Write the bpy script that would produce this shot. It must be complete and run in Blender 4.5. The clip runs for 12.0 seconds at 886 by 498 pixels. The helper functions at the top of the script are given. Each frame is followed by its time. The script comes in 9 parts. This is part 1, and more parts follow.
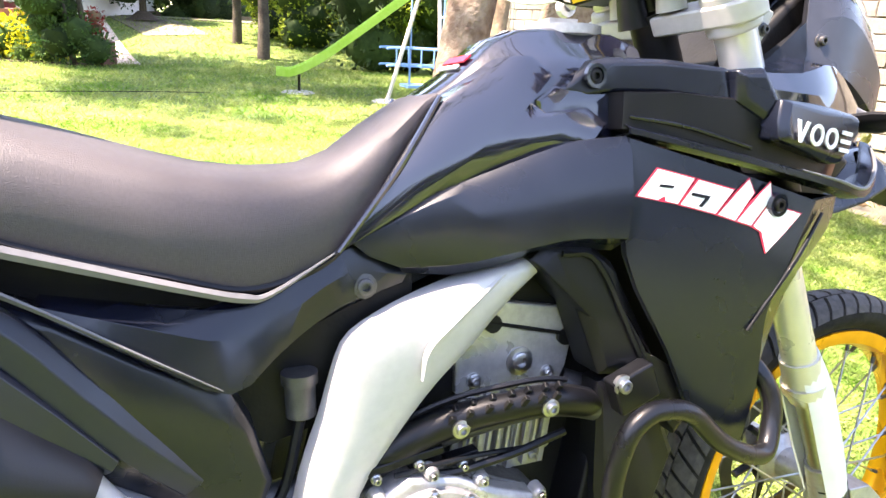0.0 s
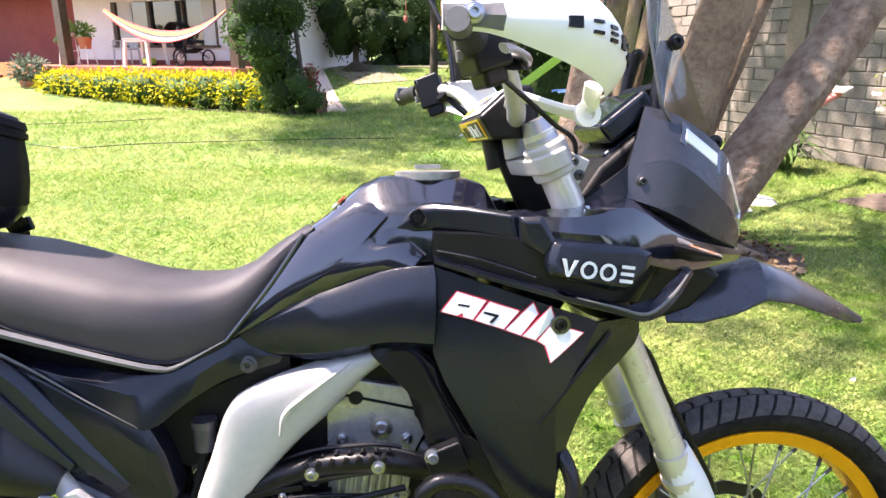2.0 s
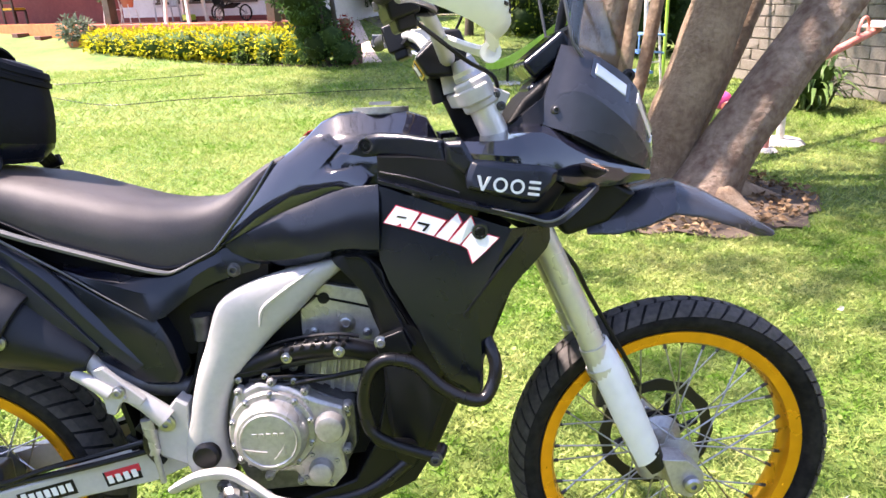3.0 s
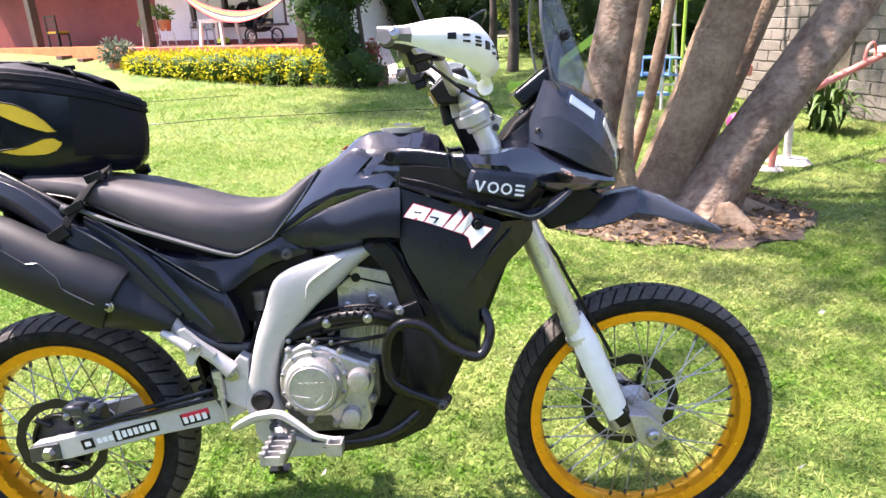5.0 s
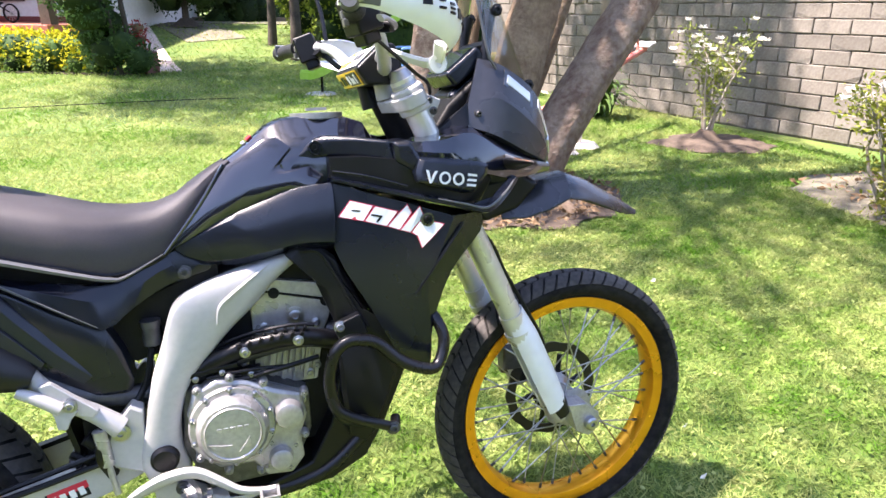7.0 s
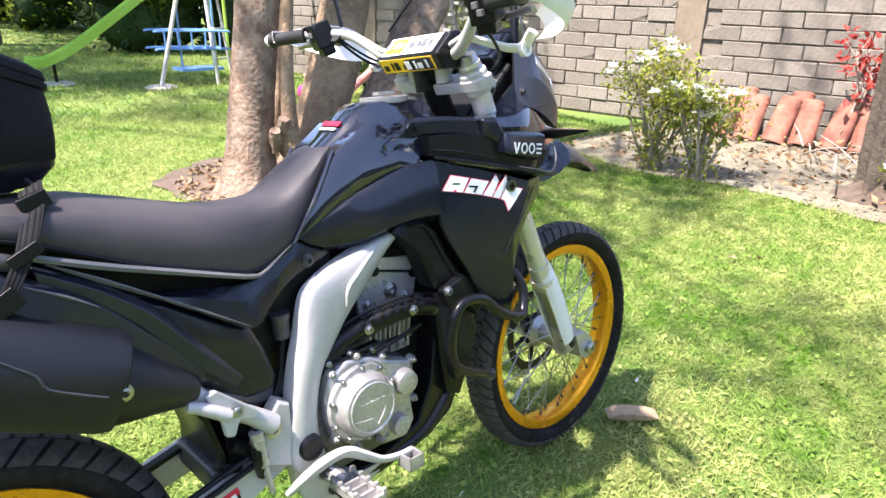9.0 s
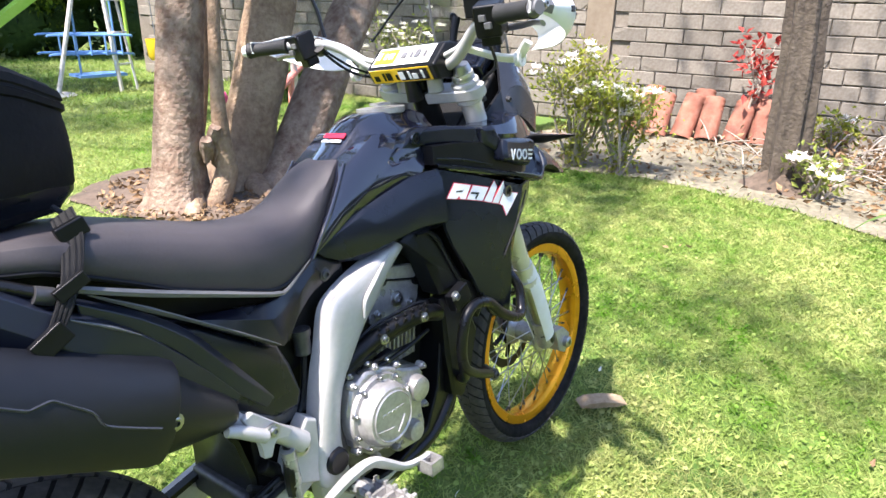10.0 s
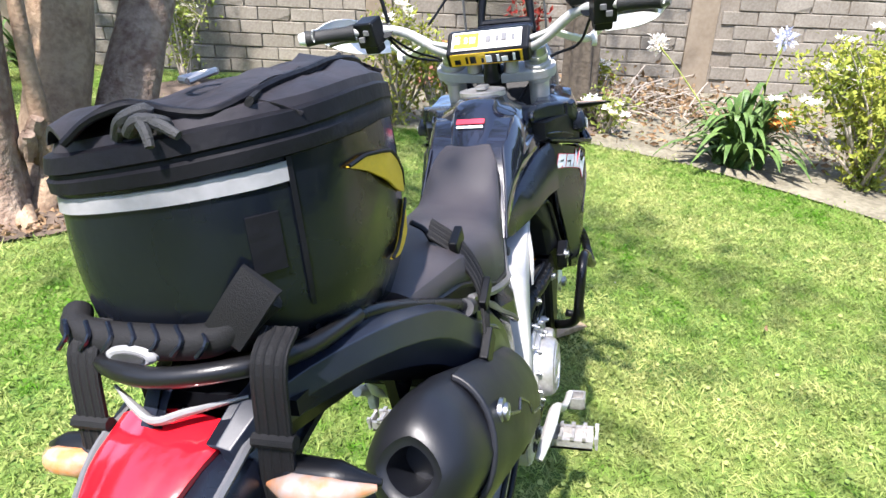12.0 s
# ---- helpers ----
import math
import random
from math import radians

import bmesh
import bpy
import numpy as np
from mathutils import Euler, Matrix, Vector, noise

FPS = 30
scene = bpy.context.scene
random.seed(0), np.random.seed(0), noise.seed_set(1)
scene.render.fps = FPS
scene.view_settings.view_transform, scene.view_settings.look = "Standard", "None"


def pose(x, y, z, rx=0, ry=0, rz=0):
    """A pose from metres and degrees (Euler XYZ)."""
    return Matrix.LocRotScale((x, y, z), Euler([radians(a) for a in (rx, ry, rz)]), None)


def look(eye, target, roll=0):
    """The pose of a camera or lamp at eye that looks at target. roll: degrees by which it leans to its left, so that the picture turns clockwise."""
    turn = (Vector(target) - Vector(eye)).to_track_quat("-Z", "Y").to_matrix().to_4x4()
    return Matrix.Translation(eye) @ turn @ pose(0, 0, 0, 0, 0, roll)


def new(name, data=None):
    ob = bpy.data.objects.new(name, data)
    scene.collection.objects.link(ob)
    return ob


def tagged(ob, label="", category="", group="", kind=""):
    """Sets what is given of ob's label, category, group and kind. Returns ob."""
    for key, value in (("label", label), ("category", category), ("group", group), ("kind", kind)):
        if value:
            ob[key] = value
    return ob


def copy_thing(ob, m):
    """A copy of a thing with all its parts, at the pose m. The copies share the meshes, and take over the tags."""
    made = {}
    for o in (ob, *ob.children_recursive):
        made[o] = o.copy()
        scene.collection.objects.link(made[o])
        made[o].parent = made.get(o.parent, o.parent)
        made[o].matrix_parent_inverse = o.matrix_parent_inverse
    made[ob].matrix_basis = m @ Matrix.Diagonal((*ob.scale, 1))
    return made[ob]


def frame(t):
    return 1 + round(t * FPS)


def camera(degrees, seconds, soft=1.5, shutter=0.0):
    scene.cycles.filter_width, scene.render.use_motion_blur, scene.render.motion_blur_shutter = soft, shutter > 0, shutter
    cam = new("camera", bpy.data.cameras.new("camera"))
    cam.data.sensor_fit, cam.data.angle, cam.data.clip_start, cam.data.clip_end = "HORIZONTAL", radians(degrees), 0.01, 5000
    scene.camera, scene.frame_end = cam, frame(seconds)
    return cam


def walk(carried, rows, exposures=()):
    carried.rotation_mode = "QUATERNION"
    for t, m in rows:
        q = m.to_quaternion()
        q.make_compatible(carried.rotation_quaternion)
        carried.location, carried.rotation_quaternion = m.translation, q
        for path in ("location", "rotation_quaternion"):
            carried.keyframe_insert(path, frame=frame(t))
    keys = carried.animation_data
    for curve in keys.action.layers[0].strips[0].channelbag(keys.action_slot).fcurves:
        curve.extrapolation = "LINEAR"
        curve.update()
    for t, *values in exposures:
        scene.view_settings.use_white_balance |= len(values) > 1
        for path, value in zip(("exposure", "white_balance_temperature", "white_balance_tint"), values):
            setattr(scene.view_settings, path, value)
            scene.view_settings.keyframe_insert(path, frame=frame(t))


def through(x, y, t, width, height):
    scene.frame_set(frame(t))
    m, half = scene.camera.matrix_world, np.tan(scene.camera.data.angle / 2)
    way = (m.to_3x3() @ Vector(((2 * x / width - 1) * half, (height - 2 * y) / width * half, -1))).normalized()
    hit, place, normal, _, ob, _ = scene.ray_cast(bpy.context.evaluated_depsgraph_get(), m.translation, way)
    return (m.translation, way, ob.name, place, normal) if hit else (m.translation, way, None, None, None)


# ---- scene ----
from mathutils.bvhtree import BVHTree

cam = camera(68.6, 12.0)
PATH = [
    (0, (0.425, -0.62, 1.049), (1.184, 1.112, 0.399), 3.4),
    (0.5, (0.46, -0.732, 1.12), (1.136, 1.05, 0.514), 3.3),
    (1, (0.556, -0.834, 1.169), (1.183, 0.951, 0.519), 3.1),
    (1.5, (0.674, -0.852, 1.216), (1.139, 0.997, 0.61), 1.8),
    (2, (0.806, -0.916, 1.233), (0.988, 0.99, 0.655), 0.2),
    (2.5, (0.882, -1.042, 1.231), (0.906, 0.859, 0.609), -0.9),
    (3, (0.958, -1.119, 1.235), (1.0, 0.748, 0.52), -1.8),
    (3.2, (0.985, -1.164, 1.243), (0.932, 0.705, 0.533), -2.7),
    (4.8, (1.016, -1.407, 1.278), (0.949, 0.48, 0.619), -2.3),
    (5, (0.986, -1.434, 1.284), (0.958, 0.454, 0.626), -1.9),
    (5.5, (0.929, -1.455, 1.279), (1.052, 0.422, 0.6), -0.7),
    (6, (0.877, -1.404, 1.27), (1.093, 0.47, 0.604), -1.3),
    (6.5, (0.801, -1.303, 1.261), (1.201, 0.555, 0.639), -1.9),
    (7, (0.692, -1.227, 1.25), (1.304, 0.547, 0.558), 0.5),
    (7.2, (0.622, -1.217, 1.244), (1.385, 0.496, 0.548), -0.2),
    (8.8, (0.105, -1.026, 1.255), (1.299, 0.42, 0.56), 0.6),
    (9, (0.026, -1.008, 1.256), (1.296, 0.355, 0.529), 1.6),
    (9.5, (-0.102, -0.959, 1.266), (1.253, 0.302, 0.509), 1.5),
    (10, (-0.123, -0.881, 1.272), (1.334, 0.287, 0.554), 1.7),
    (10.5, (-0.244, -0.78, 1.268), (1.277, 0.281, 0.519), 2.3),
    (11, (-0.457, -0.634, 1.264), (1.12, 0.243, 0.402), 0.8),
    (11.5, (-0.552, -0.429, 1.293), (1.13, 0.351, 0.543), 1.0),
    (12, (-0.581, -0.196, 1.322), (1.187, 0.262, 0.506), 2.0),
]
EXPOSURES = ((0, 3.24, 7600, 24), (0.5, 3.00, 7550, 25), (1.5, 2.58, 7150, 27), (2.5, 2.36, 7000, 28), (5.5, 2.32, 6750, 27), (7, 2.32, 6650, 25), (9, 2.18, 6550, 21), (12, 1.87, 6250, 16))
walk(cam, [(t, look(eye, target, roll)) for t, eye, target, roll in PATH], exposures=EXPOSURES)

# ---- daylight: a high sun from behind the bike's left side, and the sky ----
SUN_FROM = Vector((-0.7, 0.12, 1.35)).normalized()
world = bpy.data.worlds.new("sky")
scene.world = world
world.use_nodes = True
sky = world.node_tree.nodes.new("ShaderNodeTexSky")
sky.sky_type, sky.sun_disc = "NISHITA", False
sky.sun_elevation = math.asin(SUN_FROM.z)
sky.sun_rotation = math.atan2(SUN_FROM.x, SUN_FROM.y)
sky.air_density, sky.dust_density, sky.ozone_density = 1.0, 0.8, 1.0
background = world.node_tree.nodes["Background"]
background.inputs["Strength"].default_value = 0.13
world.node_tree.links.new(sky.outputs["Color"], background.inputs["Color"])
sun = new("sun", bpy.data.lights.new("sun", "SUN"))
sun.data.energy, sun.data.angle, sun.data.color = 4.8, radians(1.4), (1.0, 0.95, 0.86)
sun.matrix_world = look(SUN_FROM * 30, (0, 0, 0))
# ---- materials ----
def material(name, color, rough=0.5, metal=0.0, grain=0.0, scale=40.0, bump=0.0, bump_scale=200.0, second=None,
             coat=0.0, patch=3.0, vary=0.0, spec=0.5, rough_vary=0.0, relief=0.004):
    """Principled surface with two scales of colour variation, fine relief and uneven gloss."""
    m = bpy.data.materials.new(name)
    m.use_nodes = True
    nt, b = m.node_tree, m.node_tree.nodes["Principled BSDF"]
    b.inputs["Roughness"].default_value, b.inputs["Metallic"].default_value = rough, metal
    b.inputs["Specular IOR Level"].default_value = spec
    b.inputs["Coat Weight"].default_value, b.inputs["Coat Roughness"].default_value = coat, 0.06
    b.inputs["Base Color"].default_value = (*color, 1)
    coord = nt.nodes.new("ShaderNodeTexCoord")

    def noise_node(s, detail=4.0):
        n = nt.nodes.new("ShaderNodeTexNoise")
        n.inputs["Scale"].default_value, n.inputs["Detail"].default_value = s, detail
        nt.links.new(coord.outputs["Object"], n.inputs["Vector"])
        return n

    if grain or second or vary:
        other = second or tuple(c * (1 - grain) for c in color)
        fine, broad = noise_node(scale), noise_node(patch, 2.0)
        add = nt.nodes.new("ShaderNodeMath")
        add.operation = "ADD"
        nt.links.new(fine.outputs["Fac"], add.inputs[0])
        nt.links.new(broad.outputs["Fac"], add.inputs[1])
        span = nt.nodes.new("ShaderNodeMapRange")
        span.inputs["From Min"].default_value, span.inputs["From Max"].default_value = 0.75, 1.25
        nt.links.new(add.outputs[0], span.inputs["Value"])
        mix = nt.nodes.new("ShaderNodeMix")
        mix.data_type = "RGBA"
        mix.inputs["A"].default_value, mix.inputs["B"].default_value = (*color, 1), (*other, 1)
        nt.links.new(span.outputs["Result"], mix.inputs["Factor"])
        out = mix.outputs["Result"]
        if vary:
            info = nt.nodes.new("ShaderNodeObjectInfo")
            tone = nt.nodes.new("ShaderNodeMapRange")
            tone.inputs["To Min"].default_value, tone.inputs["To Max"].default_value = 1 - vary, 1 + vary
            nt.links.new(info.outputs["Random"], tone.inputs["Value"])
            hsv = nt.nodes.new("ShaderNodeHueSaturation")
            nt.links.new(tone.outputs["Result"], hsv.inputs["Value"])
            nt.links.new(out, hsv.inputs["Color"])
            out = hsv.outputs["Color"]
        nt.links.new(out, b.inputs["Base Color"])
    if rough_vary:
        smear = noise_node(9.0, 5.0)
        gloss = nt.nodes.new("ShaderNodeMapRange")
        gloss.inputs["From Min"].default_value, gloss.inputs["From Max"].default_value = 0.35, 0.7
        gloss.inputs["To Min"].default_value, gloss.inputs["To Max"].default_value = rough - rough_vary, rough + rough_vary
        nt.links.new(smear.outputs["Fac"], gloss.inputs["Value"])
        nt.links.new(gloss.outputs["Result"], b.inputs["Roughness"])
    if bump:
        bumps = nt.nodes.new("ShaderNodeBump")
        bumps.inputs["Strength"].default_value, bumps.inputs["Distance"].default_value = bump, relief
        nt.links.new(noise_node(bump_scale).outputs["Fac"], bumps.inputs["Height"])
        nt.links.new(bumps.outputs["Normal"], b.inputs["Normal"])
    return m


def glass(name, color, rough=0.02, clear=0.8):
    """A thin clear sheet: glossy, and mostly see-through."""
    m = bpy.data.materials.new(name)
    m.use_nodes = True
    nt = m.node_tree
    nt.nodes.clear()
    out, mix = nt.nodes.new("ShaderNodeOutputMaterial"), nt.nodes.new("ShaderNodeMixShader")
    see, shine = nt.nodes.new("ShaderNodeBsdfTransparent"), nt.nodes.new("ShaderNodeBsdfGlossy")
    see.inputs["Color"].default_value = (*color, 1)
    shine.inputs["Roughness"].default_value = rough
    mix.inputs["Fac"].default_value = 1 - clear
    nt.links.new(see.outputs[0], mix.inputs[1])
    nt.links.new(shine.outputs[0], mix.inputs[2])
    nt.links.new(mix.outputs[0], out.inputs["Surface"])
    return m


def leafy(name, color, second, scale=3.0, through=0.35, rough=0.65, spread=0.38):
    """Leaves: two greens that shift from clump to clump and leaf to leaf, letting some light through."""
    m = material(name, color, rough, second=second, scale=scale * 12, patch=scale, spec=0.2)
    nt, b = m.node_tree, m.node_tree.nodes["Principled BSDF"]
    source = b.inputs["Base Color"].links[0].from_socket
    island = nt.nodes.new("ShaderNodeNewGeometry")
    tone = nt.nodes.new("ShaderNodeMapRange")
    tone.inputs["To Min"].default_value, tone.inputs["To Max"].default_value = 1 - spread, 1 + spread
    nt.links.new(island.outputs["Random Per Island"], tone.inputs["Value"])
    hsv = nt.nodes.new("ShaderNodeHueSaturation")
    nt.links.new(tone.outputs["Result"], hsv.inputs["Value"])
    nt.links.new(source, hsv.inputs["Color"])
    nt.links.new(hsv.outputs["Color"], b.inputs["Base Color"])
    thin = nt.nodes.new("ShaderNodeBsdfTranslucent")
    nt.links.new(hsv.outputs["Color"], thin.inputs["Color"])
    mix = nt.nodes.new("ShaderNodeMixShader")
    mix.inputs["Fac"].default_value = through
    nt.links.new(b.outputs[0], mix.inputs[1])
    nt.links.new(thin.outputs[0], mix.inputs[2])
    nt.links.new(mix.outputs[0], nt.nodes["Material Output"].inputs["Surface"])
    return m


BLACK_GLOSS = material("gloss_black_paint", (0.008, 0.009, 0.017), 0.12, coat=1.0, rough_vary=0.05)
BLACK_SATIN = material("satin_black_plastic", (0.0048, 0.0064, 0.0125), 0.27, spec=0.46, grain=0.2, scale=30, bump=0.02, bump_scale=500, rough_vary=0.07)
BLACK_MATT = material("matt_black_plastic", (0.0044, 0.0048, 0.0064), 0.40, spec=0.27, grain=0.3, scale=60, bump=0.06, bump_scale=700, rough_vary=0.08)
GREY_SATIN = material("satin_graphite_paint", (0.045, 0.047, 0.056), 0.26, grain=0.2, scale=60, rough_vary=0.06, metal=0.3)
GREY_TRIM = material("grey_trim_plastic", (0.12, 0.12, 0.125), 0.4, grain=0.2, scale=80)
SEAT_VINYL = material("charcoal_seat_cover", (0.044, 0.038, 0.042), 0.55, grain=0.25, scale=300, bump=0.25, bump_scale=900, patch=6)
RUBBER = material("tyre_rubber", (0.0065, 0.0065, 0.007), 0.75, spec=0.12, second=(0.024, 0.022, 0.02), scale=60, bump=0.1, bump_scale=300, patch=9)
TREAD = material("worn_tread_rubber", (0.036, 0.033, 0.031), 0.8, second=(0.078, 0.068, 0.060), scale=80, bump=0.15, bump_scale=250)
GRIP_RUBBER = material("grip_rubber", (0.012, 0.012, 0.012), 0.65, bump=0.3, bump_scale=600)
GOLD = material("gold_anodised_rim", (0.88, 0.37, 0.012), 0.28, metal=0.65, grain=0.15, scale=30, rough_vary=0.08)
SILVER = material("silver_frame_paint", (0.46, 0.45, 0.435), 0.42, metal=0.12, second=(0.41, 0.40, 0.385), scale=90, patch=7, bump=0.03, bump_scale=300, rough_vary=0.08)
CAST = material("cast_aluminium", (0.46, 0.45, 0.44), 0.36, metal=0.55, second=(0.33, 0.32, 0.31), scale=120, patch=20, bump=0.12, bump_scale=500, rough_vary=0.1)
CASE = material("grey_engine_case", (0.13, 0.127, 0.124), 0.42, metal=0.5, second=(0.07, 0.068, 0.066), scale=110, patch=18, bump=0.15, bump_scale=400, rough_vary=0.1)
DARK_CAST = material("dark_cast_metal", (0.09, 0.09, 0.095), 0.45, metal=0.6, grain=0.4, scale=70, bump=0.1, bump_scale=400)
STEEL = material("bright_steel", (0.42, 0.42, 0.43), 0.36, metal=1.0, grain=0.15, scale=90, rough_vary=0.08)
FORK_METAL = material("champagne_fork_tube", (0.64, 0.62, 0.55), 0.32, metal=0.45, grain=0.1, scale=50, rough_vary=0.08)
WHITE_PLASTIC = material("white_plastic", (0.80, 0.80, 0.79), 0.36, second=(0.72, 0.72, 0.70), scale=30, patch=8, rough_vary=0.08)
BLACK_TUBE = material("black_powder_coat", (0.006, 0.006, 0.0068), 0.30, spec=0.35, bump=0.05, bump_scale=500, rough_vary=0.06)
# lighter than the matt black: the sky's sheen is put into the colour
MUFFLER_BLACK = material("sky_sheen_muffler_paint", (0.0072, 0.0080, 0.0112), 0.44, spec=0.38, grain=0.2, scale=40, bump=0.04, bump_scale=500, rough_vary=0.08)
# satin black raised towards blue to carry reflected sky in the base colour
TAIL_SHEEN = material("sky_sheen_tail_plastic", (0.010, 0.013, 0.023), 0.36, spec=0.5, grain=0.2, scale=30, bump=0.02, bump_scale=500, rough_vary=0.07)
# black of hidden parts, also the shade of gaps and recesses put into colour
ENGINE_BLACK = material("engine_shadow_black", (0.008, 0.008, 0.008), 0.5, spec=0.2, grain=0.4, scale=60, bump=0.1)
BAG_CLOTH = material("black_nylon_cloth", (0.0065, 0.0065, 0.009), 0.60, spec=0.16, grain=0.3, scale=60, bump=0.3, bump_scale=70, patch=10, rough_vary=0.1)
CORD_GREY = material("grey_cord", (0.030, 0.030, 0.030), 0.7, bump=0.4, bump_scale=500)
BAG_TOP = material("faded_nylon_top", (0.015, 0.014, 0.017), 0.62, spec=0.25, second=(0.026, 0.023, 0.028), scale=60, bump=0.4, bump_scale=45, patch=9, rough_vary=0.1)
BAG_SHINY = material("coated_bag_panel", (0.0045, 0.0062, 0.0105), 0.28, spec=0.32, grain=0.3, scale=25, bump=0.35, bump_scale=16, rough_vary=0.1)
WEBBING = material("black_webbing", (0.011, 0.011, 0.012), 0.65, spec=0.2, grain=0.4, scale=400, bump=0.25, bump_scale=700)
REFLECT = material("silver_reflective_tape", (0.24, 0.24, 0.245), 0.45, second=(0.18, 0.18, 0.185), scale=80, patch=15)
YELLOW_CLOTH = material("yellow_cloth", (0.78, 0.48, 0.012), 0.6, grain=0.2, scale=300, patch=12, bump=0.2, bump_scale=600)
YELLOW_PRINT = material("yellow_print", (0.80, 0.50, 0.02), 0.35)
WHITE_PRINT = material("white_print", (0.78, 0.78, 0.78), 0.4)
RED_PRINT = material("red_print", (0.60, 0.02, 0.05), 0.4)
RED_LENS = material("red_lens", (0.55, 0.008, 0.015), 0.12, coat=1.0)
AMBER_LENS = material("amber_clear_lens", (0.33, 0.27, 0.24), 0.14, coat=1.0, second=(0.46, 0.18, 0.06), patch=26, scale=90)
CLEAR_LENS = material("clear_lamp_lens", (0.60, 0.62, 0.64), 0.12, coat=1.0, metal=0.4)
SCREEN_GLASS = glass("tinted_screen", (0.80, 0.81, 0.80), clear=0.95)
DISC_STEEL = material("brake_disc_steel", (0.040, 0.038, 0.036), 0.40, metal=0.7, grain=0.3, scale=40)
RADIATOR_FIN = material("radiator_fins", (0.03, 0.03, 0.03), 0.6, metal=0.5, grain=0.4, scale=200)

# shaded deep green and sunlit pale green are put into the two patch tones
GRASS = leafy("sun_shade_grass_blades", (0.088, 0.215, 0.014), (0.39, 0.415, 0.150), scale=0.9, through=0.40, rough=0.7, spread=0.30)
GRASS_SOIL = material("lawn_underlayer", (0.040, 0.098, 0.008), 0.9, second=(0.130, 0.165, 0.034), scale=45, patch=1.1, bump=0.6, bump_scale=60)
DIRT = material("dark_bed_soil", (0.050, 0.036, 0.025), 0.95, second=(0.105, 0.076, 0.055), scale=25, patch=4, bump=1.0, bump_scale=40)
DRY_GRASS = material("thin_dry_grass_soil", (0.090, 0.078, 0.052), 0.95, second=(0.180, 0.165, 0.118), scale=30, patch=3, bump=0.8, bump_scale=60)
BARK = material("flaking_grey_bark", (0.165, 0.104, 0.064), 0.9, second=(0.300, 0.215, 0.140), scale=30, patch=5, bump=0.9, bump_scale=48, relief=0.012)
BARK_LICHEN = material("lichen_bark", (0.130, 0.078, 0.052), 0.9, second=(0.265, 0.200, 0.148), scale=26, patch=8, bump=1.0, bump_scale=36, relief=0.016)
BARK_DARK = material("dark_fluted_bark", (0.040, 0.030, 0.022), 0.9, second=(0.085, 0.068, 0.050), scale=24, patch=4, bump=0.8, bump_scale=40, relief=0.012)
BLOCK = material("cement_block", (0.142, 0.124, 0.099), 0.92, second=(0.225, 0.206, 0.174), scale=40, patch=2.2, bump=0.5, bump_scale=90, vary=0.16)
MORTAR = material("grey_mortar", (0.135, 0.116, 0.092), 0.95, second=(0.200, 0.176, 0.144), scale=40, bump=0.6, bump_scale=70)
CONCRETE = material("poured_concrete", (0.155, 0.122, 0.085), 0.9, second=(0.20, 0.165, 0.122), scale=20, patch=3, bump=0.3, bump_scale=60)
PALE_CONCRETE = material("pale_concrete_pad", (0.50, 0.48, 0.45), 0.9, second=(0.40, 0.38, 0.34), scale=20, patch=5, bump=0.3)
CLAY = material("fired_clay_tile", (0.20, 0.066, 0.038), 0.85, second=(0.26, 0.12, 0.082), scale=22, patch=7, bump=0.4, bump_scale=60, vary=0.12)
# ---- building tools ----
def part(name, bm, mat, parent=None, label="", smooth=True, bevel=0.0, sharp=38):
    """Links a bmesh as one mesh object under a thing or a part."""
    me = bpy.data.meshes.new(name)
    bmesh.ops.recalc_face_normals(bm, faces=bm.faces)
    for fc in bm.faces:
        fc.smooth = smooth
    bm.to_mesh(me)
    bm.free()
    me.materials.append(mat)
    ob = new(name, me)
    if smooth:
        me.set_sharp_from_angle(angle=radians(sharp))
    if bevel:
        mod = ob.modifiers.new("edge", "BEVEL")
        mod.width, mod.segments, mod.limit_method, mod.angle_limit = bevel, 2, "ANGLE", radians(30)
        mod.harden_normals = True
    if parent is not None:
        ob.parent = parent
    if label:
        ob["label"] = label
    return ob


def thing(name, label, category, m=None, group="", kind=""):
    ob = new(name)
    ob.empty_display_size = 0.1
    if m is not None:
        ob.matrix_basis = m
    return tagged(ob, label, category, group, kind)


def joined(*parts_of):
    """One bmesh out of several."""
    bm = bmesh.new()
    for other in parts_of:
        me = bpy.data.meshes.new("tmp")
        other.to_mesh(me)
        other.free()
        bm.from_mesh(me)
        bpy.data.meshes.remove(me)
    return bm


def moved(bm, m):
    bmesh.ops.transform(bm, matrix=m, verts=bm.verts)
    return bm


def box(x0, x1, y0, y1, z0, z1):
    bm = bmesh.new()
    bmesh.ops.create_cube(bm, size=1)
    return moved(bm, Matrix.LocRotScale(((x0 + x1) / 2, (y0 + y1) / 2, (z0 + z1) / 2), None, (x1 - x0, y1 - y0, z1 - z0)))


